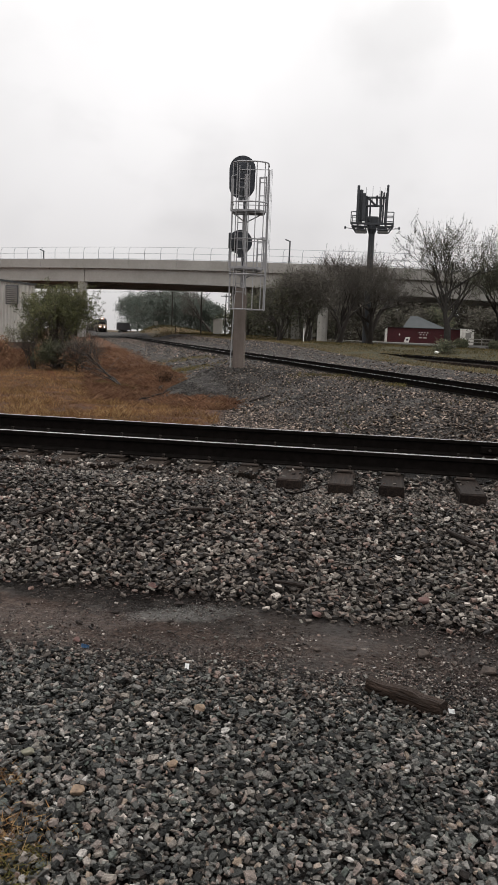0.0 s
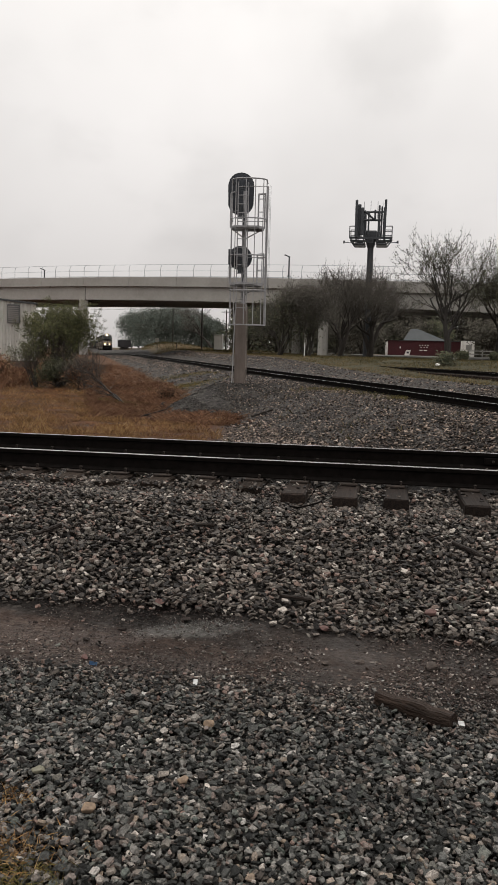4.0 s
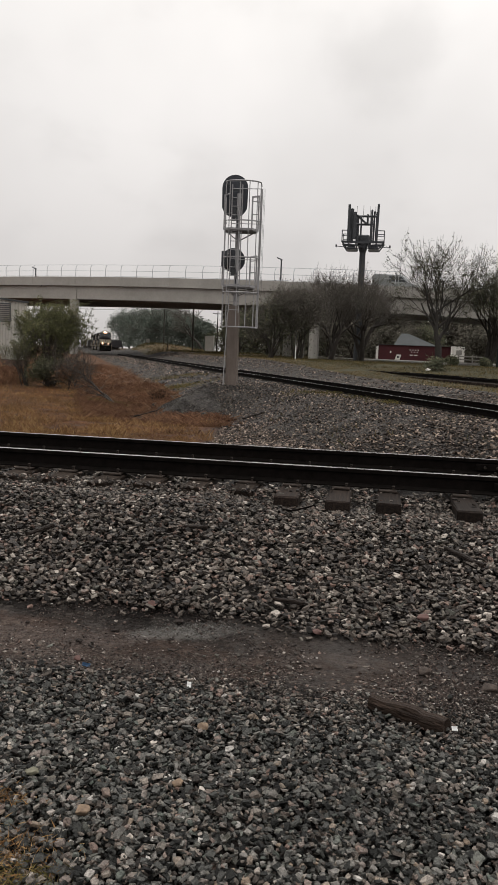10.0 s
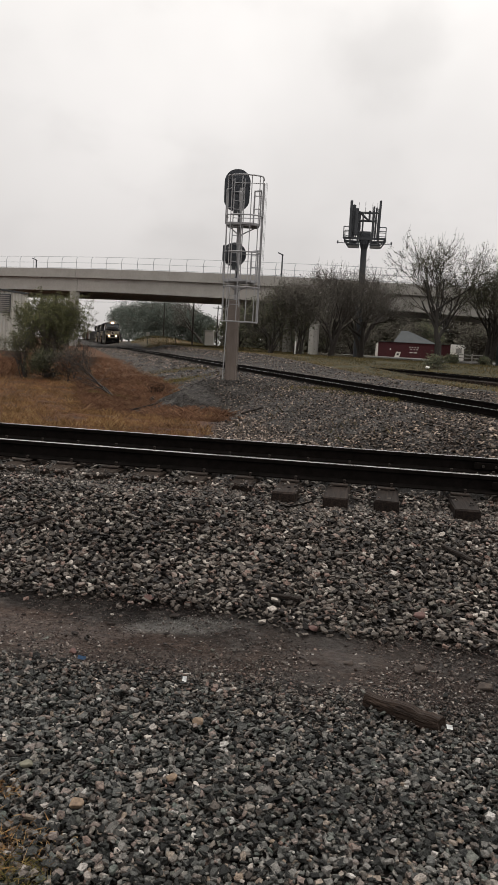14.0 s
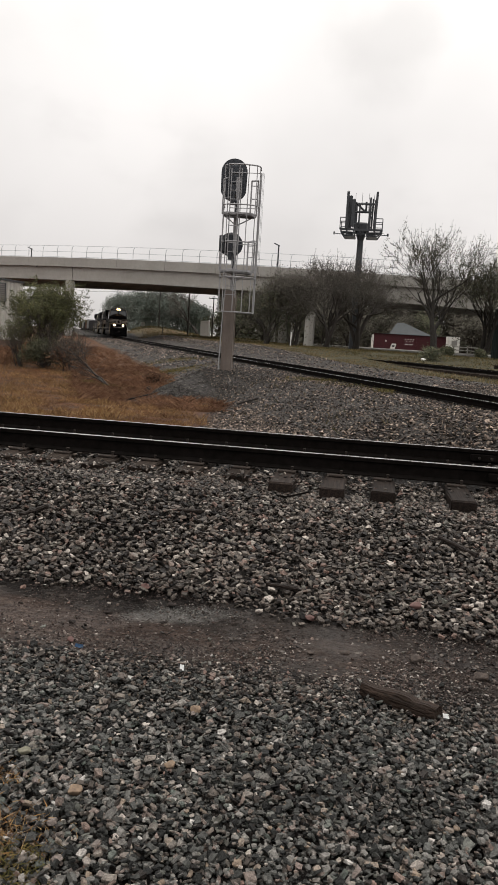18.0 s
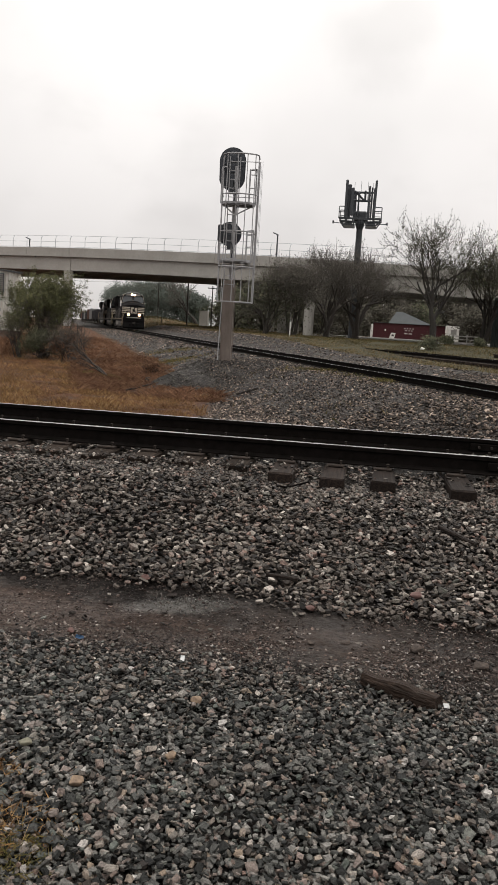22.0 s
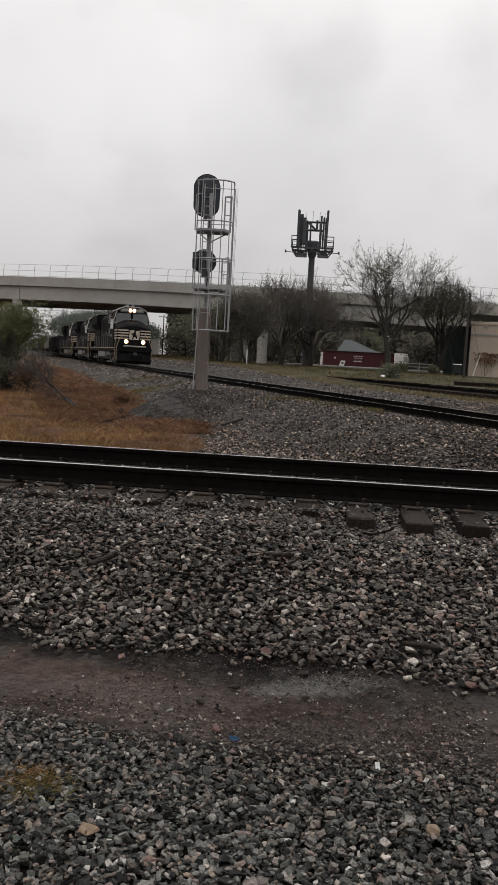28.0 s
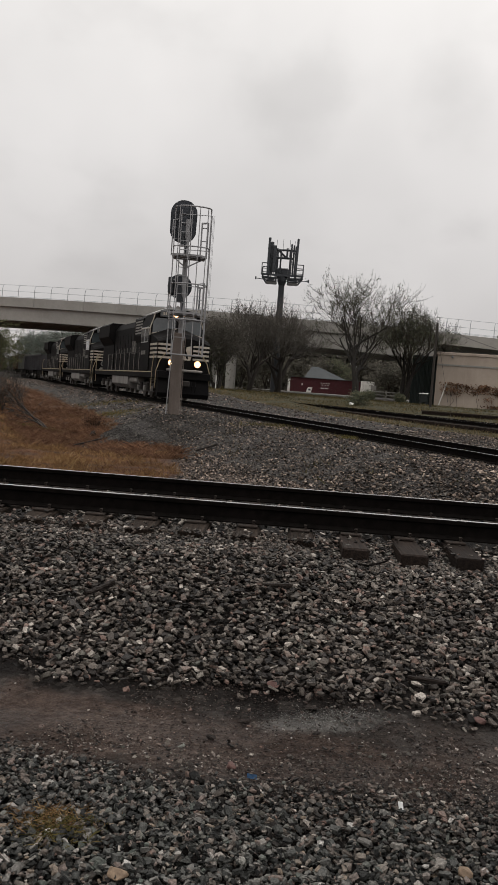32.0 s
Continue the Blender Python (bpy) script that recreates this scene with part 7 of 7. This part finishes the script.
CHIPS = chip_kinds(14, 5)


def scatter(name, xyz, size, mat, kinds, seed, label, tilt=0.4, category="gravel"):
    """Many stones in one mesh. xyz: places; size: half a stone's length, one each."""
    rng = np.random.default_rng(seed)
    which = rng.integers(0, len(kinds), len(xyz))
    allv, allf, base = [], [], 0
    for k, (v, f) in enumerate(kinds):
        at = np.where(which == k)[0]
        if not len(at):
            continue
        n = len(at)
        a, b, c = rng.uniform(0, math.tau, n), rng.normal(0, tilt, n), rng.normal(0, tilt, n)
        ca, sa, cb, sb, cc, sc = np.cos(a), np.sin(a), np.cos(b), np.sin(b), np.cos(c), np.sin(c)
        z, o = np.zeros(n), np.ones(n)
        rz = np.stack([np.stack([ca, -sa, z], -1), np.stack([sa, ca, z], -1), np.stack([z, z, o], -1)], 1)
        ry = np.stack([np.stack([cb, z, sb], -1), np.stack([z, o, z], -1), np.stack([-sb, z, cb], -1)], 1)
        rx = np.stack([np.stack([o, z, z], -1), np.stack([z, cc, -sc], -1), np.stack([z, sc, cc], -1)], 1)
        turn = rz @ ry @ rx
        stretch = rng.uniform(0.8, 1.2, (n, 1, 3))
        pts = np.einsum("nij,nvj->nvi", turn, v[None] * stretch) * size[at][:, None, None] + xyz[at][:, None]
        allv.append(pts.reshape(-1, 3))
        allf.append((f[None] + (np.arange(n) * len(v))[:, None, None] + base).reshape(-1, 3))
        base += n * len(v)
    vv, ff = np.concatenate(allv), np.concatenate(allf)
    me = bpy.data.meshes.new(name)
    me.vertices.add(len(vv))
    me.vertices.foreach_set("co", vv.astype(np.float32).ravel())
    me.loops.add(ff.size)
    me.loops.foreach_set("vertex_index", ff.astype(np.int32).ravel())
    me.polygons.add(len(ff))
    me.polygons.foreach_set("loop_start", np.arange(0, ff.size, 3, dtype=np.int32))
    me.polygons.foreach_set("loop_total", np.full(len(ff), 3, dtype=np.int32))
    me.polygons.foreach_set("use_smooth", np.zeros(len(ff), dtype=bool))
    me.materials.append(mat)
    me.update(calc_edges=True)
    return tagged(new(name, me), label, category, kind="stuff")


def wavy(x, y, seed=0.0, scale=1.0):
    return np.sin(x * 2.3 * scale + seed) * 0.5 + np.sin(x * 5.1 * scale + y * 1.7 + seed * 2) * 0.3 + np.sin(x * 11.0 * scale - y * 3.1 + seed * 3) * 0.2


def road_edges(x):
    """Near and far edge of the wet dirt track."""
    near = 4.60 + 0.08 * wavy(x, 0, 1.0) - 0.10 * soft(-0.3, 1.6, x) + 0.28 * soft(-1.1, -1.9, x)
    far = 5.52 + 0.08 * wavy(x, 0, 4.0) - 0.19 * soft(-0.3, 1.2, x) - 0.10 * soft(-0.7, -1.4, x) + 0.36 * soft(-1.6, -2.4, x)
    return near, far


def build_gravel():
    rng = np.random.default_rng(12)

    def spread(count, x0, x1, y0, y1, keep):
        x, y = rng.uniform(x0, x1, count), rng.uniform(y0, y1, count)
        k = rng.uniform(0, 1, count) < keep(x, y)
        return x[k], y[k]

    # the grey stone at the photographer's feet, mixed with brown towards the dirt track
    def rim(x, y):
        return np.clip((3.3 - np.abs(x + 0.1)) / 0.9, 0, 1) * np.clip((y - 1.5) / 0.8, 0, 1)
    x, y = spread(112000, -3.3, 3.1, 1.6, 5.0, lambda x, y: (np.clip((road_edges(x)[0] - y) / 0.26, 0, 1) * 0.97 + 0.03) * rim(x, y))
    s = 0.0088 + 0.0112 * rng.random(len(x)) ** 1.5 + 0.0095 * (rng.random(len(x)) < 0.085)
    s *= 1 - 0.3 * soft(4.0, 4.7, y + 0.12 * x)
    z = land(x, y) + s * 0.1 + 0.044 * rng.random(len(x)) * soft(4.9, 4.3, y)
    brown = rng.random(len(x)) < 0.13 + 0.75 * soft(3.9, 4.6, y + 0.14 * x + 0.12 * wavy(x, y, 2.0))
    for k, mat, name, label in ((~brown, STONE_GREY, "foreground_gravel", "wet grey and tan crushed stone underfoot"), (brown, STONE_BROWN, "brown_gravel", "brownish stones among grey crushed stone")):
        scatter(name, np.stack([x, y, z], -1)[k], s[k], mat, STONES, 1, label, 0.42)
    # small brown pebbles where the stone thins out into the dirt
    x, y = spread(30000, -2.6, 2.4, 4.0, 5.6, lambda x, y: np.exp(-((y - road_edges(x)[0] - 0.05 + 0.10 * x) / (0.20 + 0.10 * soft(-0.4, 0.9, x))) ** 2) * (0.45 + 0.55 * soft(-0.6, 0.6, x)) + 0.05)
    s = 0.0038 + 0.0075 * rng.random(len(x)) ** 2
    scatter("trackside_pebbles", np.stack([x, y, land(x, y) + s * 0.5], -1), s, STONE_BROWN, CHIPS, 13, "small brown pebbles at the edge of the dirt track", 0.3)
    # the brownish shoulder of the near track
    x, y = spread(46000, -4.6, 4.4, 4.9, 8.3, lambda x, y: np.clip((y - road_edges(x)[1]) / 0.16, 0, 1) * 0.97)
    s = 0.016 + 0.016 * rng.random(len(x)) ** 1.3 + 0.012 * (rng.random(len(x)) < 0.06)
    s *= 1 - 0.12 * soft(6.5, 8.0, y)
    z = land(x, y) + s * 0.1 + 0.050 * rng.random(len(x)) * soft(8.3, 7.4, y)
    # stones that have crept over the ends of the buried ties
    xt, yt = rng.uniform(-5, 4.5, 5200), 7.95 + 0.55 * rng.random(5200) ** 1.3
    over = (rng.random(5200) < np.where((xt > -0.05) & (xt < 1.95), 0.06, np.where(yt > 8.1, 0.05, 0.4))) & (yt < 8.48)
    xg, yg = rng.uniform(-5, 4.6, 7000), rng.uniform(7.5, 8.5, 7000)
    xt, yt = xt[over], yt[over]
    st = 0.014 + 0.014 * rng.random(len(xt))
    sg = 0.016 + 0.016 * rng.random(7000)
    xt, yt, st = np.r_[xt, xg], np.r_[yt, yg], np.r_[st, sg]
    lift = np.r_[-0.012 + 0.03 * rng.random(len(xt) - 7000), land(xg, yg) + 0.004 + 0.030 * rng.random(7000)]
    x, y, z, s = np.r_[x, xt], np.r_[y, yt], np.r_[z, lift], np.r_[s, st]
    scatter("track_shoulder_gravel", np.stack([x, y, z], -1), s, STONE_BROWN, STONES, 2, "brownish grey ballast sloping up to the ties", 0.40)
    # the same stone further out to both sides and behind
    x, y = spread(76000, -11, 11, -4.5, 8.3, lambda x, y: ((np.abs(x + 0.1) > 2.4) | (y < 2.3)) * ((np.abs(x) > 4.2) | (y < 5.3)) * np.clip(1.25 - np.maximum(np.abs(x) / 11, -y / 4.5), 0, 1) * (0.06 + 0.94 * ((y < road_edges(x)[0]) | (y > road_edges(x)[1]))))
    s = 0.014 + 0.018 * rng.random(len(x))
    scatter("outer_gravel", np.stack([x, y, land(x, y) + s * 0.2 + 0.02 * rng.random(len(x))], -1), s, STONE_GREY, CHIPS, 9, "grey crushed stone spread beside the dirt track", 0.3)
    # between the rails and on the far shoulder
    x, y = spread(9000, -5.5, 5.5, 8.25, 13.4, lambda x, y: np.ones_like(x))
    s = 0.022 + 0.018 * rng.random(len(x))
    z = land(x, y) + s * 0.3 + 0.02 * rng.random(len(x))
    hump = 0.17 * np.exp(-((x - 2.3) / 0.75) ** 2) * np.exp(-((y - 9.25) / 0.40) ** 2)
    scatter("track_bed_gravel", np.stack([x, y, z + hump], -1), s, STONE_BROWN, COARSE, 3, "grey ballast between the rails of the near track")
    # apron and bank of the main line
    def apron(x, y):
        off = line_off(x, y)
        return np.where((off > -4.9) & (off < 2.0), 0.35, np.clip((x + 0.16 * y + 0.6 * wavy(x, y) - 0.1) / 1.2, 0, 1)) * (off < 8.4)
    y = 12.6 + 23.4 * rng.random(150000) ** 1.6
    x = -0.2 * y - 1.2 + rng.random(150000) * (0.56 * y + 2.8)
    k = rng.random(150000) < apron(x, y)
    x, y = x[k], y[k]
    s = 0.021 + 0.032 * rng.random(len(x)) ** 1.5
    z = land(x, y) + s * 0.25 + 0.03 * rng.random(len(x))
    for k, kinds in ((y < 17.5, COARSE), (y >= 17.5, CHIPS)):
        scatter("apron_gravel", np.stack([x, y, z], -1)[k], s[k], STONE_APRON, kinds, 4, "grey crushed stone between the two tracks")
    # the mound at the signal and the bank beyond
    x, y = rng.uniform(-7.9, 0.5, 64000), rng.uniform(21.5, 35, 64000)
    k = mound_r(x, y) < 5.2 + 0.35 * wavy(x, y)
    x, y = x[k], y[k]
    s = 0.014 + 0.020 * rng.random(len(x))
    scatter("mound_gravel", np.stack([x, y, land(x, y) + s * 0.25], -1), s, STONE_MOUND, CHIPS, 5, "dark grey crushed stone heaped round the signal, partly darkened for slope shade")
    # the bank of the main line further off
    c, w = rng.uniform(-75, 30, 19000), rng.uniform(-6.6, 8.4, 19000)
    x, y = LINE_X + LINE_U.x * c + LINE_N.x * w, LINE_Y + LINE_U.y * c + LINE_N.y * w
    k = (y > 33) & ((np.abs(w) > 1.4) | (rng.random(19000) < 0.4)) & (w > -5.5 + 0.5 * wavy(x, y))
    x, y = x[k], y[k]
    s = 0.05 + 0.05 * rng.random(len(x))
    scatter("bank_gravel", np.stack([x, y, land(x, y) + s * 0.1], -1), s, STONE_APRON, CHIPS, 8, "grey ballast along the bank of the main line")
    # grit and pebbles in the dirt track
    x, y = spread(56000, -3.4, 2.6, 4.4, 5.75, lambda x, y: (0.7 + 0.3 * soft(-0.3, 0.8, x)) * (0.55 + 0.45 * np.abs(y - 5.0) / 0.5))
    s = 0.0025 + 0.006 * rng.random(len(x)) ** 2 + 0.008 * (rng.random(len(x)) < 0.06) + 0.004 * soft(-0.3, 0.8, x) * rng.random(len(x))
    scatter("dirt_grit", np.stack([x, y, land(x, y) + s * 0.4], -1), s, GRIT, CHIPS, 6, "small grit and pebbles in wet brown dirt", category="grit")
    # loose stones that have rolled into the dirt, most at the stony end
    x, y = spread(2600, -2.9, 2.4, 4.6, 5.6, lambda x, y: 0.10 + 0.75 * soft(-0.2, 1.0, x))
    s = 0.005 + 0.014 * rng.random(len(x)) ** 2.2
    scatter("loose_stones", np.stack([x, y, land(x, y) + s * 0.3], -1), s, STONE_BROWN, STONES, 17, "loose stones trodden into the dirt track", 0.25)
    # a spill of pale grit
    x, y = rng.normal(-0.28, 0.13, 5200), rng.normal(5.34, 0.055, 5200)
    x[::3], y[::3] = rng.normal(-0.12, 0.10, len(x[::3])), rng.normal(5.42, 0.03, len(x[::3]))
    y += 0.25 * (x + 0.28) * rng.random(5200)
    s = 0.0008 + 0.0026 * rng.random(5200) ** 3
    scatter("spilt_grit", np.stack([x, y, land(x, y) + s * 0.6], -1), s, PALE_GRIT, CHIPS, 7, "pale grey grit spilt on wet dirt", category="grit")


build_gravel()


# ---- small things lying about ----
BLUE_PLASTIC = material("blue_plastic", (0.02, 0.075, 0.17), 0.4, 0.0, col2=(0.012, 0.045, 0.10), scale=20)
PAPER = material("white_scrap", (0.78, 0.78, 0.77), 0.6, 0.0, col2=(0.65, 0.65, 0.64), scale=30)
BARE_STONE = material("greenish_grey_stone", (0.16, 0.15, 0.11), 0.8, 0.0, col2=(0.09, 0.085, 0.062), scale=25, grain=0.2, grain_scale=80)
TAN_STONE = material("tan_sandstone", (0.19, 0.135, 0.09), 0.8, 0.0, col2=(0.10, 0.068, 0.046), scale=25, grain=0.2, grain_scale=80)
RED_STONE = material("pinkish_red_stone", (0.105, 0.058, 0.050), 0.8, 0.0, col2=(0.07, 0.038, 0.033), scale=25)
DARK_WOOD = material("wet_dark_timber", (0.022, 0.016, 0.013), 0.6, 0.0, col2=(0.008, 0.006, 0.005), scale=9, streak=(1, 9, 9), bump=0.9, bump_scale=12, grain=0.3, grain_scale=70, spec=0.1)
PLANK_WOOD = material("wet_broken_plank", (0.036, 0.024, 0.018), 0.6, 0.0, col2=(0.013, 0.009, 0.007), scale=6, streak=(1, 12, 12), bump=0.9, bump_scale=9, grain=0.3, grain_scale=70, spec=0.08)
BARE_WOOD = material("grey_bare_wood", (0.07, 0.052, 0.042), 0.8, 0.0, col2=(0.03, 0.023, 0.019), scale=8, streak=(1, 9, 9), bump=0.5)


def splinter(name, x0, y0, x1, y1, width, thick, mat, seed, label, category="timber", lift=0.03):
    """A split, uneven piece of wood lying from one point to another."""
    rnd = random.Random(seed)
    length = math.hypot(x1 - x0, y1 - y0)
    bm = fresh()
    rings, n = [], 9
    for k in range(n):
        t = k / (n - 1)
        w = width * (0.75 + 0.3 * rnd.random()) * (0.55 if k == 0 else 0.9 if k == n - 1 else 1)
        h = thick * (0.8 + 0.35 * rnd.random())
        c = (rnd.uniform(-0.1, 0.1) * width, rnd.uniform(-0.08, 0.08) * thick)
        ring = []
        for a, b in ((-0.5, -0.5), (0.5, -0.5), (0.52, 0.2), (0.2, 0.5), (-0.35, 0.48), (-0.52, 0.1)):
            ring.append(bm.verts.new((t * length + rnd.uniform(-0.02, 0.02) * length / 5, c[0] + a * w, c[1] + b * h)))
        rings.append(ring)
    for p, q in zip(rings, rings[1:]):
        for j in range(6):
            bm.faces.new((p[j], p[(j + 1) % 6], q[(j + 1) % 6], q[j]))
    bm.faces.new(rings[0][::-1])
    bm.faces.new(rings[-1])
    bmesh.ops.recalc_face_normals(bm, faces=bm.faces[:])
    z0, z1 = float(land(x0, y0)) + lift, float(land(x1, y1)) + lift
    m = pose(x0, y0, z0 + thick * 0.4, 0, -math.degrees(math.atan2(z1 - z0, length)), math.degrees(math.atan2(y1 - y0, x1 - x0)))
    return tagged(part(name, bm, mat, at=m), label, category)


def pebble(name, x, y, r, mat, seed, label, flat=0.6, lift=0.02, category="stone"):
    rnd = random.Random(seed)
    bm = fresh()
    for _ in range(16):
        v = Vector((rnd.gauss(0, 1), rnd.gauss(0, 1), rnd.gauss(0, 1))).normalized() * rnd.uniform(0.85, 1.05)
        bm.verts.new((v.x * r * 1.15, v.y * r * 0.9, v.z * r * flat))
    bmesh.ops.convex_hull(bm, input=bm.verts[:])
    bmesh.ops.delete(bm, geom=[v for v in bm.verts if not v.link_faces], context="VERTS")
    bmesh.ops.bevel(bm, geom=bm.edges[:], offset=r * 0.08, segments=1, affect="EDGES")
    return tagged(part(name, bm, mat, at=pose(x, y, float(land(x, y)) + lift, 0, 0, rnd.uniform(0, 360))), label, category)


def flake(name, x, y, w, h, mat, turn, label, lift=0.05):
    """A bent scrap of sheet, a few millimetres thick."""
    bm = fresh()
    grid = [[bm.verts.new((w * (i / 3 - 0.5), h * (j / 3 - 0.5), 0.25 * w * ((i / 3 - 0.5) ** 2) + 0.12 * h * (j / 3) ** 2)) for i in range(4)] for j in range(4)]
    for j in range(3):
        for i in range(3):
            bm.faces.new((grid[j][i], grid[j][i + 1], grid[j + 1][i + 1], grid[j + 1][i]))
    bmesh.ops.solidify(bm, geom=bm.faces[:], thickness=0.003)
    return tagged(part(name, bm, mat, at=pose(x, y, float(land(x, y)) + lift, 35, 10, turn)), label, "litter")


def build_small_things():
    splinter("broken_plank", 0.97, 4.34, 1.32, 4.12, 0.090, 0.070, PLANK_WOOD, 2, "dark wet piece of broken plank on the gravel", lift=0.035)
    flake("white_chip", 1.36, 4.13, 0.032, 0.024, PAPER, 20, "small white chip beside a broken plank")
    splinter("wood_splinter", -1.85, 6.55, -1.70, 6.76, 0.045, 0.03, DARK_WOOD, 5, "thin dark wood splinter on the ballast", lift=0.05)
    splinter("wood_splinter", 1.52, 6.95, 1.80, 6.66, 0.045, 0.03, DARK_WOOD, 6, "dark brown wood splinter on the ballast", lift=0.05)
    splinter("wood_splinter", -0.62, 6.92, -0.42, 6.95, 0.04, 0.03, DARK_WOOD, 7, "short dark wood splinter on the ballast", lift=0.05)
    splinter("wood_splinter", 0.28, 5.82, 0.50, 5.80, 0.035, 0.025, DARK_WOOD, 8, "short dark wood splinter on the ballast", lift=0.05)
    flake("white_scrap", 0.03, 4.33, 0.022, 0.036, PAPER, 15, "small white scrap on grey gravel")
    flake("blue_scrap", -0.60, 4.53, 0.045, 0.022, BLUE_PLASTIC, 10, "small blue plastic scrap on wet dirt", 0.03)
    pebble("tan_stone", -1.03, 3.66, 0.042, TAN_STONE, 1, "smooth tan stone among grey gravel", lift=0.05)
    pebble("tan_stone", -0.09, 3.09, 0.036, TAN_STONE, 2, "rough tan stone among grey gravel", lift=0.05)
    pebble("tan_stone", 0.21, 3.36, 0.030, TAN_STONE, 12, "rough tan stone among grey gravel", lift=0.05)
    pebble("tan_stone", -0.39, 3.31, 0.030, BARE_STONE, 13, "greenish grey stone among grey gravel", lift=0.05)
    pebble("tan_stone", 0.20, 3.88, 0.036, TAN_STONE, 3, "rough tan stone among grey gravel", lift=0.045)
    pebble("tan_stone", -0.70, 4.66, 0.030, RED_STONE, 4, "flat tan stone at the edge of the dirt", lift=0.02)
    pebble("red_stone", -0.52, 5.62, 0.045, RED_STONE, 5, "pinkish red stone at the foot of the ballast", lift=0.04)
    pebble("red_stone", 0.62, 5.42, 0.042, RED_STONE, 6, "pinkish red stone at the foot of the ballast", lift=0.04)
    pebble("red_stone", 1.30, 5.75, 0.048, RED_STONE, 7, "pinkish red stone on the ballast", lift=0.05)
    for k, (x, y, r) in enumerate(((-0.82, 5.02, 0.045), (-0.66, 5.24, 0.05), (-0.98, 5.18, 0.03), (-0.28, 5.18, 0.035), (-0.30, 5.47, 0.05))):
        pebble("dirt_clod", x, y, r * 0.75, DARK_WOOD, 20 + k, "dark clod lying on the wet dirt", 0.32, 0.006, category="clod")
    for k, (x, y, r) in enumerate(((1.28, 5.02, 0.05), (1.62, 4.86, 0.06), (1.75, 4.82, 0.045), (0.86, 5.0, 0.035), (0.66, 4.93, 0.03))):
        pebble("loose_stone", x, y, r, BARE_WOOD, 40 + k, "pale loose stone on the wet dirt", lift=0.015)
    # a bent wire by the first long tie
    bm = fresh()
    pipe(bm, [(0.0, 0, 0), (0.08, -0.03, 0.0), (0.17, 0.0, 0.02), (0.24, 0.08, 0.03), (0.27, 0.17, 0.03)], 0.009)
    tagged(part("bent_wire", bm, STEEL_RAIL, at=pose(0.13, 7.66, float(land(0.2, 7.66)) + 0.05)), "bent dark wire beside a tie end", "wire")
    pebble("old_stump", -7.15, 29.7, 0.18, DARK_WOOD, 60, "dark rusty stump at the edge of the mound", 1.0, 0.12, "stump")
    splinter("dead_log", -6.9, 26.0, -6.1, 26.7, 0.07, 0.05, DARK_WOOD, 61, "dark dead log at the foot of the mound", "log")
    splinter("dead_log", -2.9, 24.0, -2.3, 24.4, 0.07, 0.05, DARK_WOOD, 62, "dark stick lying on the mound", "log")
    flake("white_scrap", -5.75, 24.2, 0.16, 0.07, PAPER, 15, "small white scrap at the foot of the mound")


build_small_things()


def line_pose(y, back=0.0):
    """A place on the main line, back metres behind the point at that y."""
    x = LINE_X + LINE_SLOPE * (y - LINE_Y) - LINE_U.x * back
    return pose(x, y - LINE_U.y * back, RAIL2_Z, 0, 0, math.degrees(math.atan2(LINE_U.y, LINE_U.x)))


# where the leading nose stands: seconds and metres along y
TIMETABLE = ((0, 271), (5, 234.5), (10, 197.5), (15, 160), (20, 123.2), (24, 95.0), (27, 76.2), (29, 63.9), (30, 57.8), (31, 51.2), (32, 44.9))


def deck_pose(s, n, ahead):
    """A place on the overpass's deck; ahead is 1 towards the falling end and -1 the other way."""
    p, q = br_at(s, n, -0.715), br_at(s + ahead, n, -0.715)
    d = (q - p).normalized()
    side = Vector((-d.y, d.x, 0)).normalized()
    m = Matrix((d, side, d.cross(side))).transposed().to_4x4()
    return Matrix.Translation(p) @ m


def motions():
    walk(van, [(t, deck_pose(s, 3.6, 1)) for t, s in ((0, -100), (3.2, -96), (5.0, -66), (7.0, -22.5), (8.0, 2.3), (9.0, 27.2), (10.0, 50), (12.0, 92), (14.0, 114), (16, 121), (32, 122))])
    walk(sedan, [(t, deck_pose(s, 13.0, -1)) for t, s in ((0, 122), (11, 121), (13, 113), (15, 85), (19.0, 4.8), (19.4, -3.0), (21, -33), (23, -70), (25, -94), (27, -99), (32, -100))])
    for thing, back in TRAIN:
        walk(thing, [(t, line_pose(y, back)) for t, y in TIMETABLE])


motions()
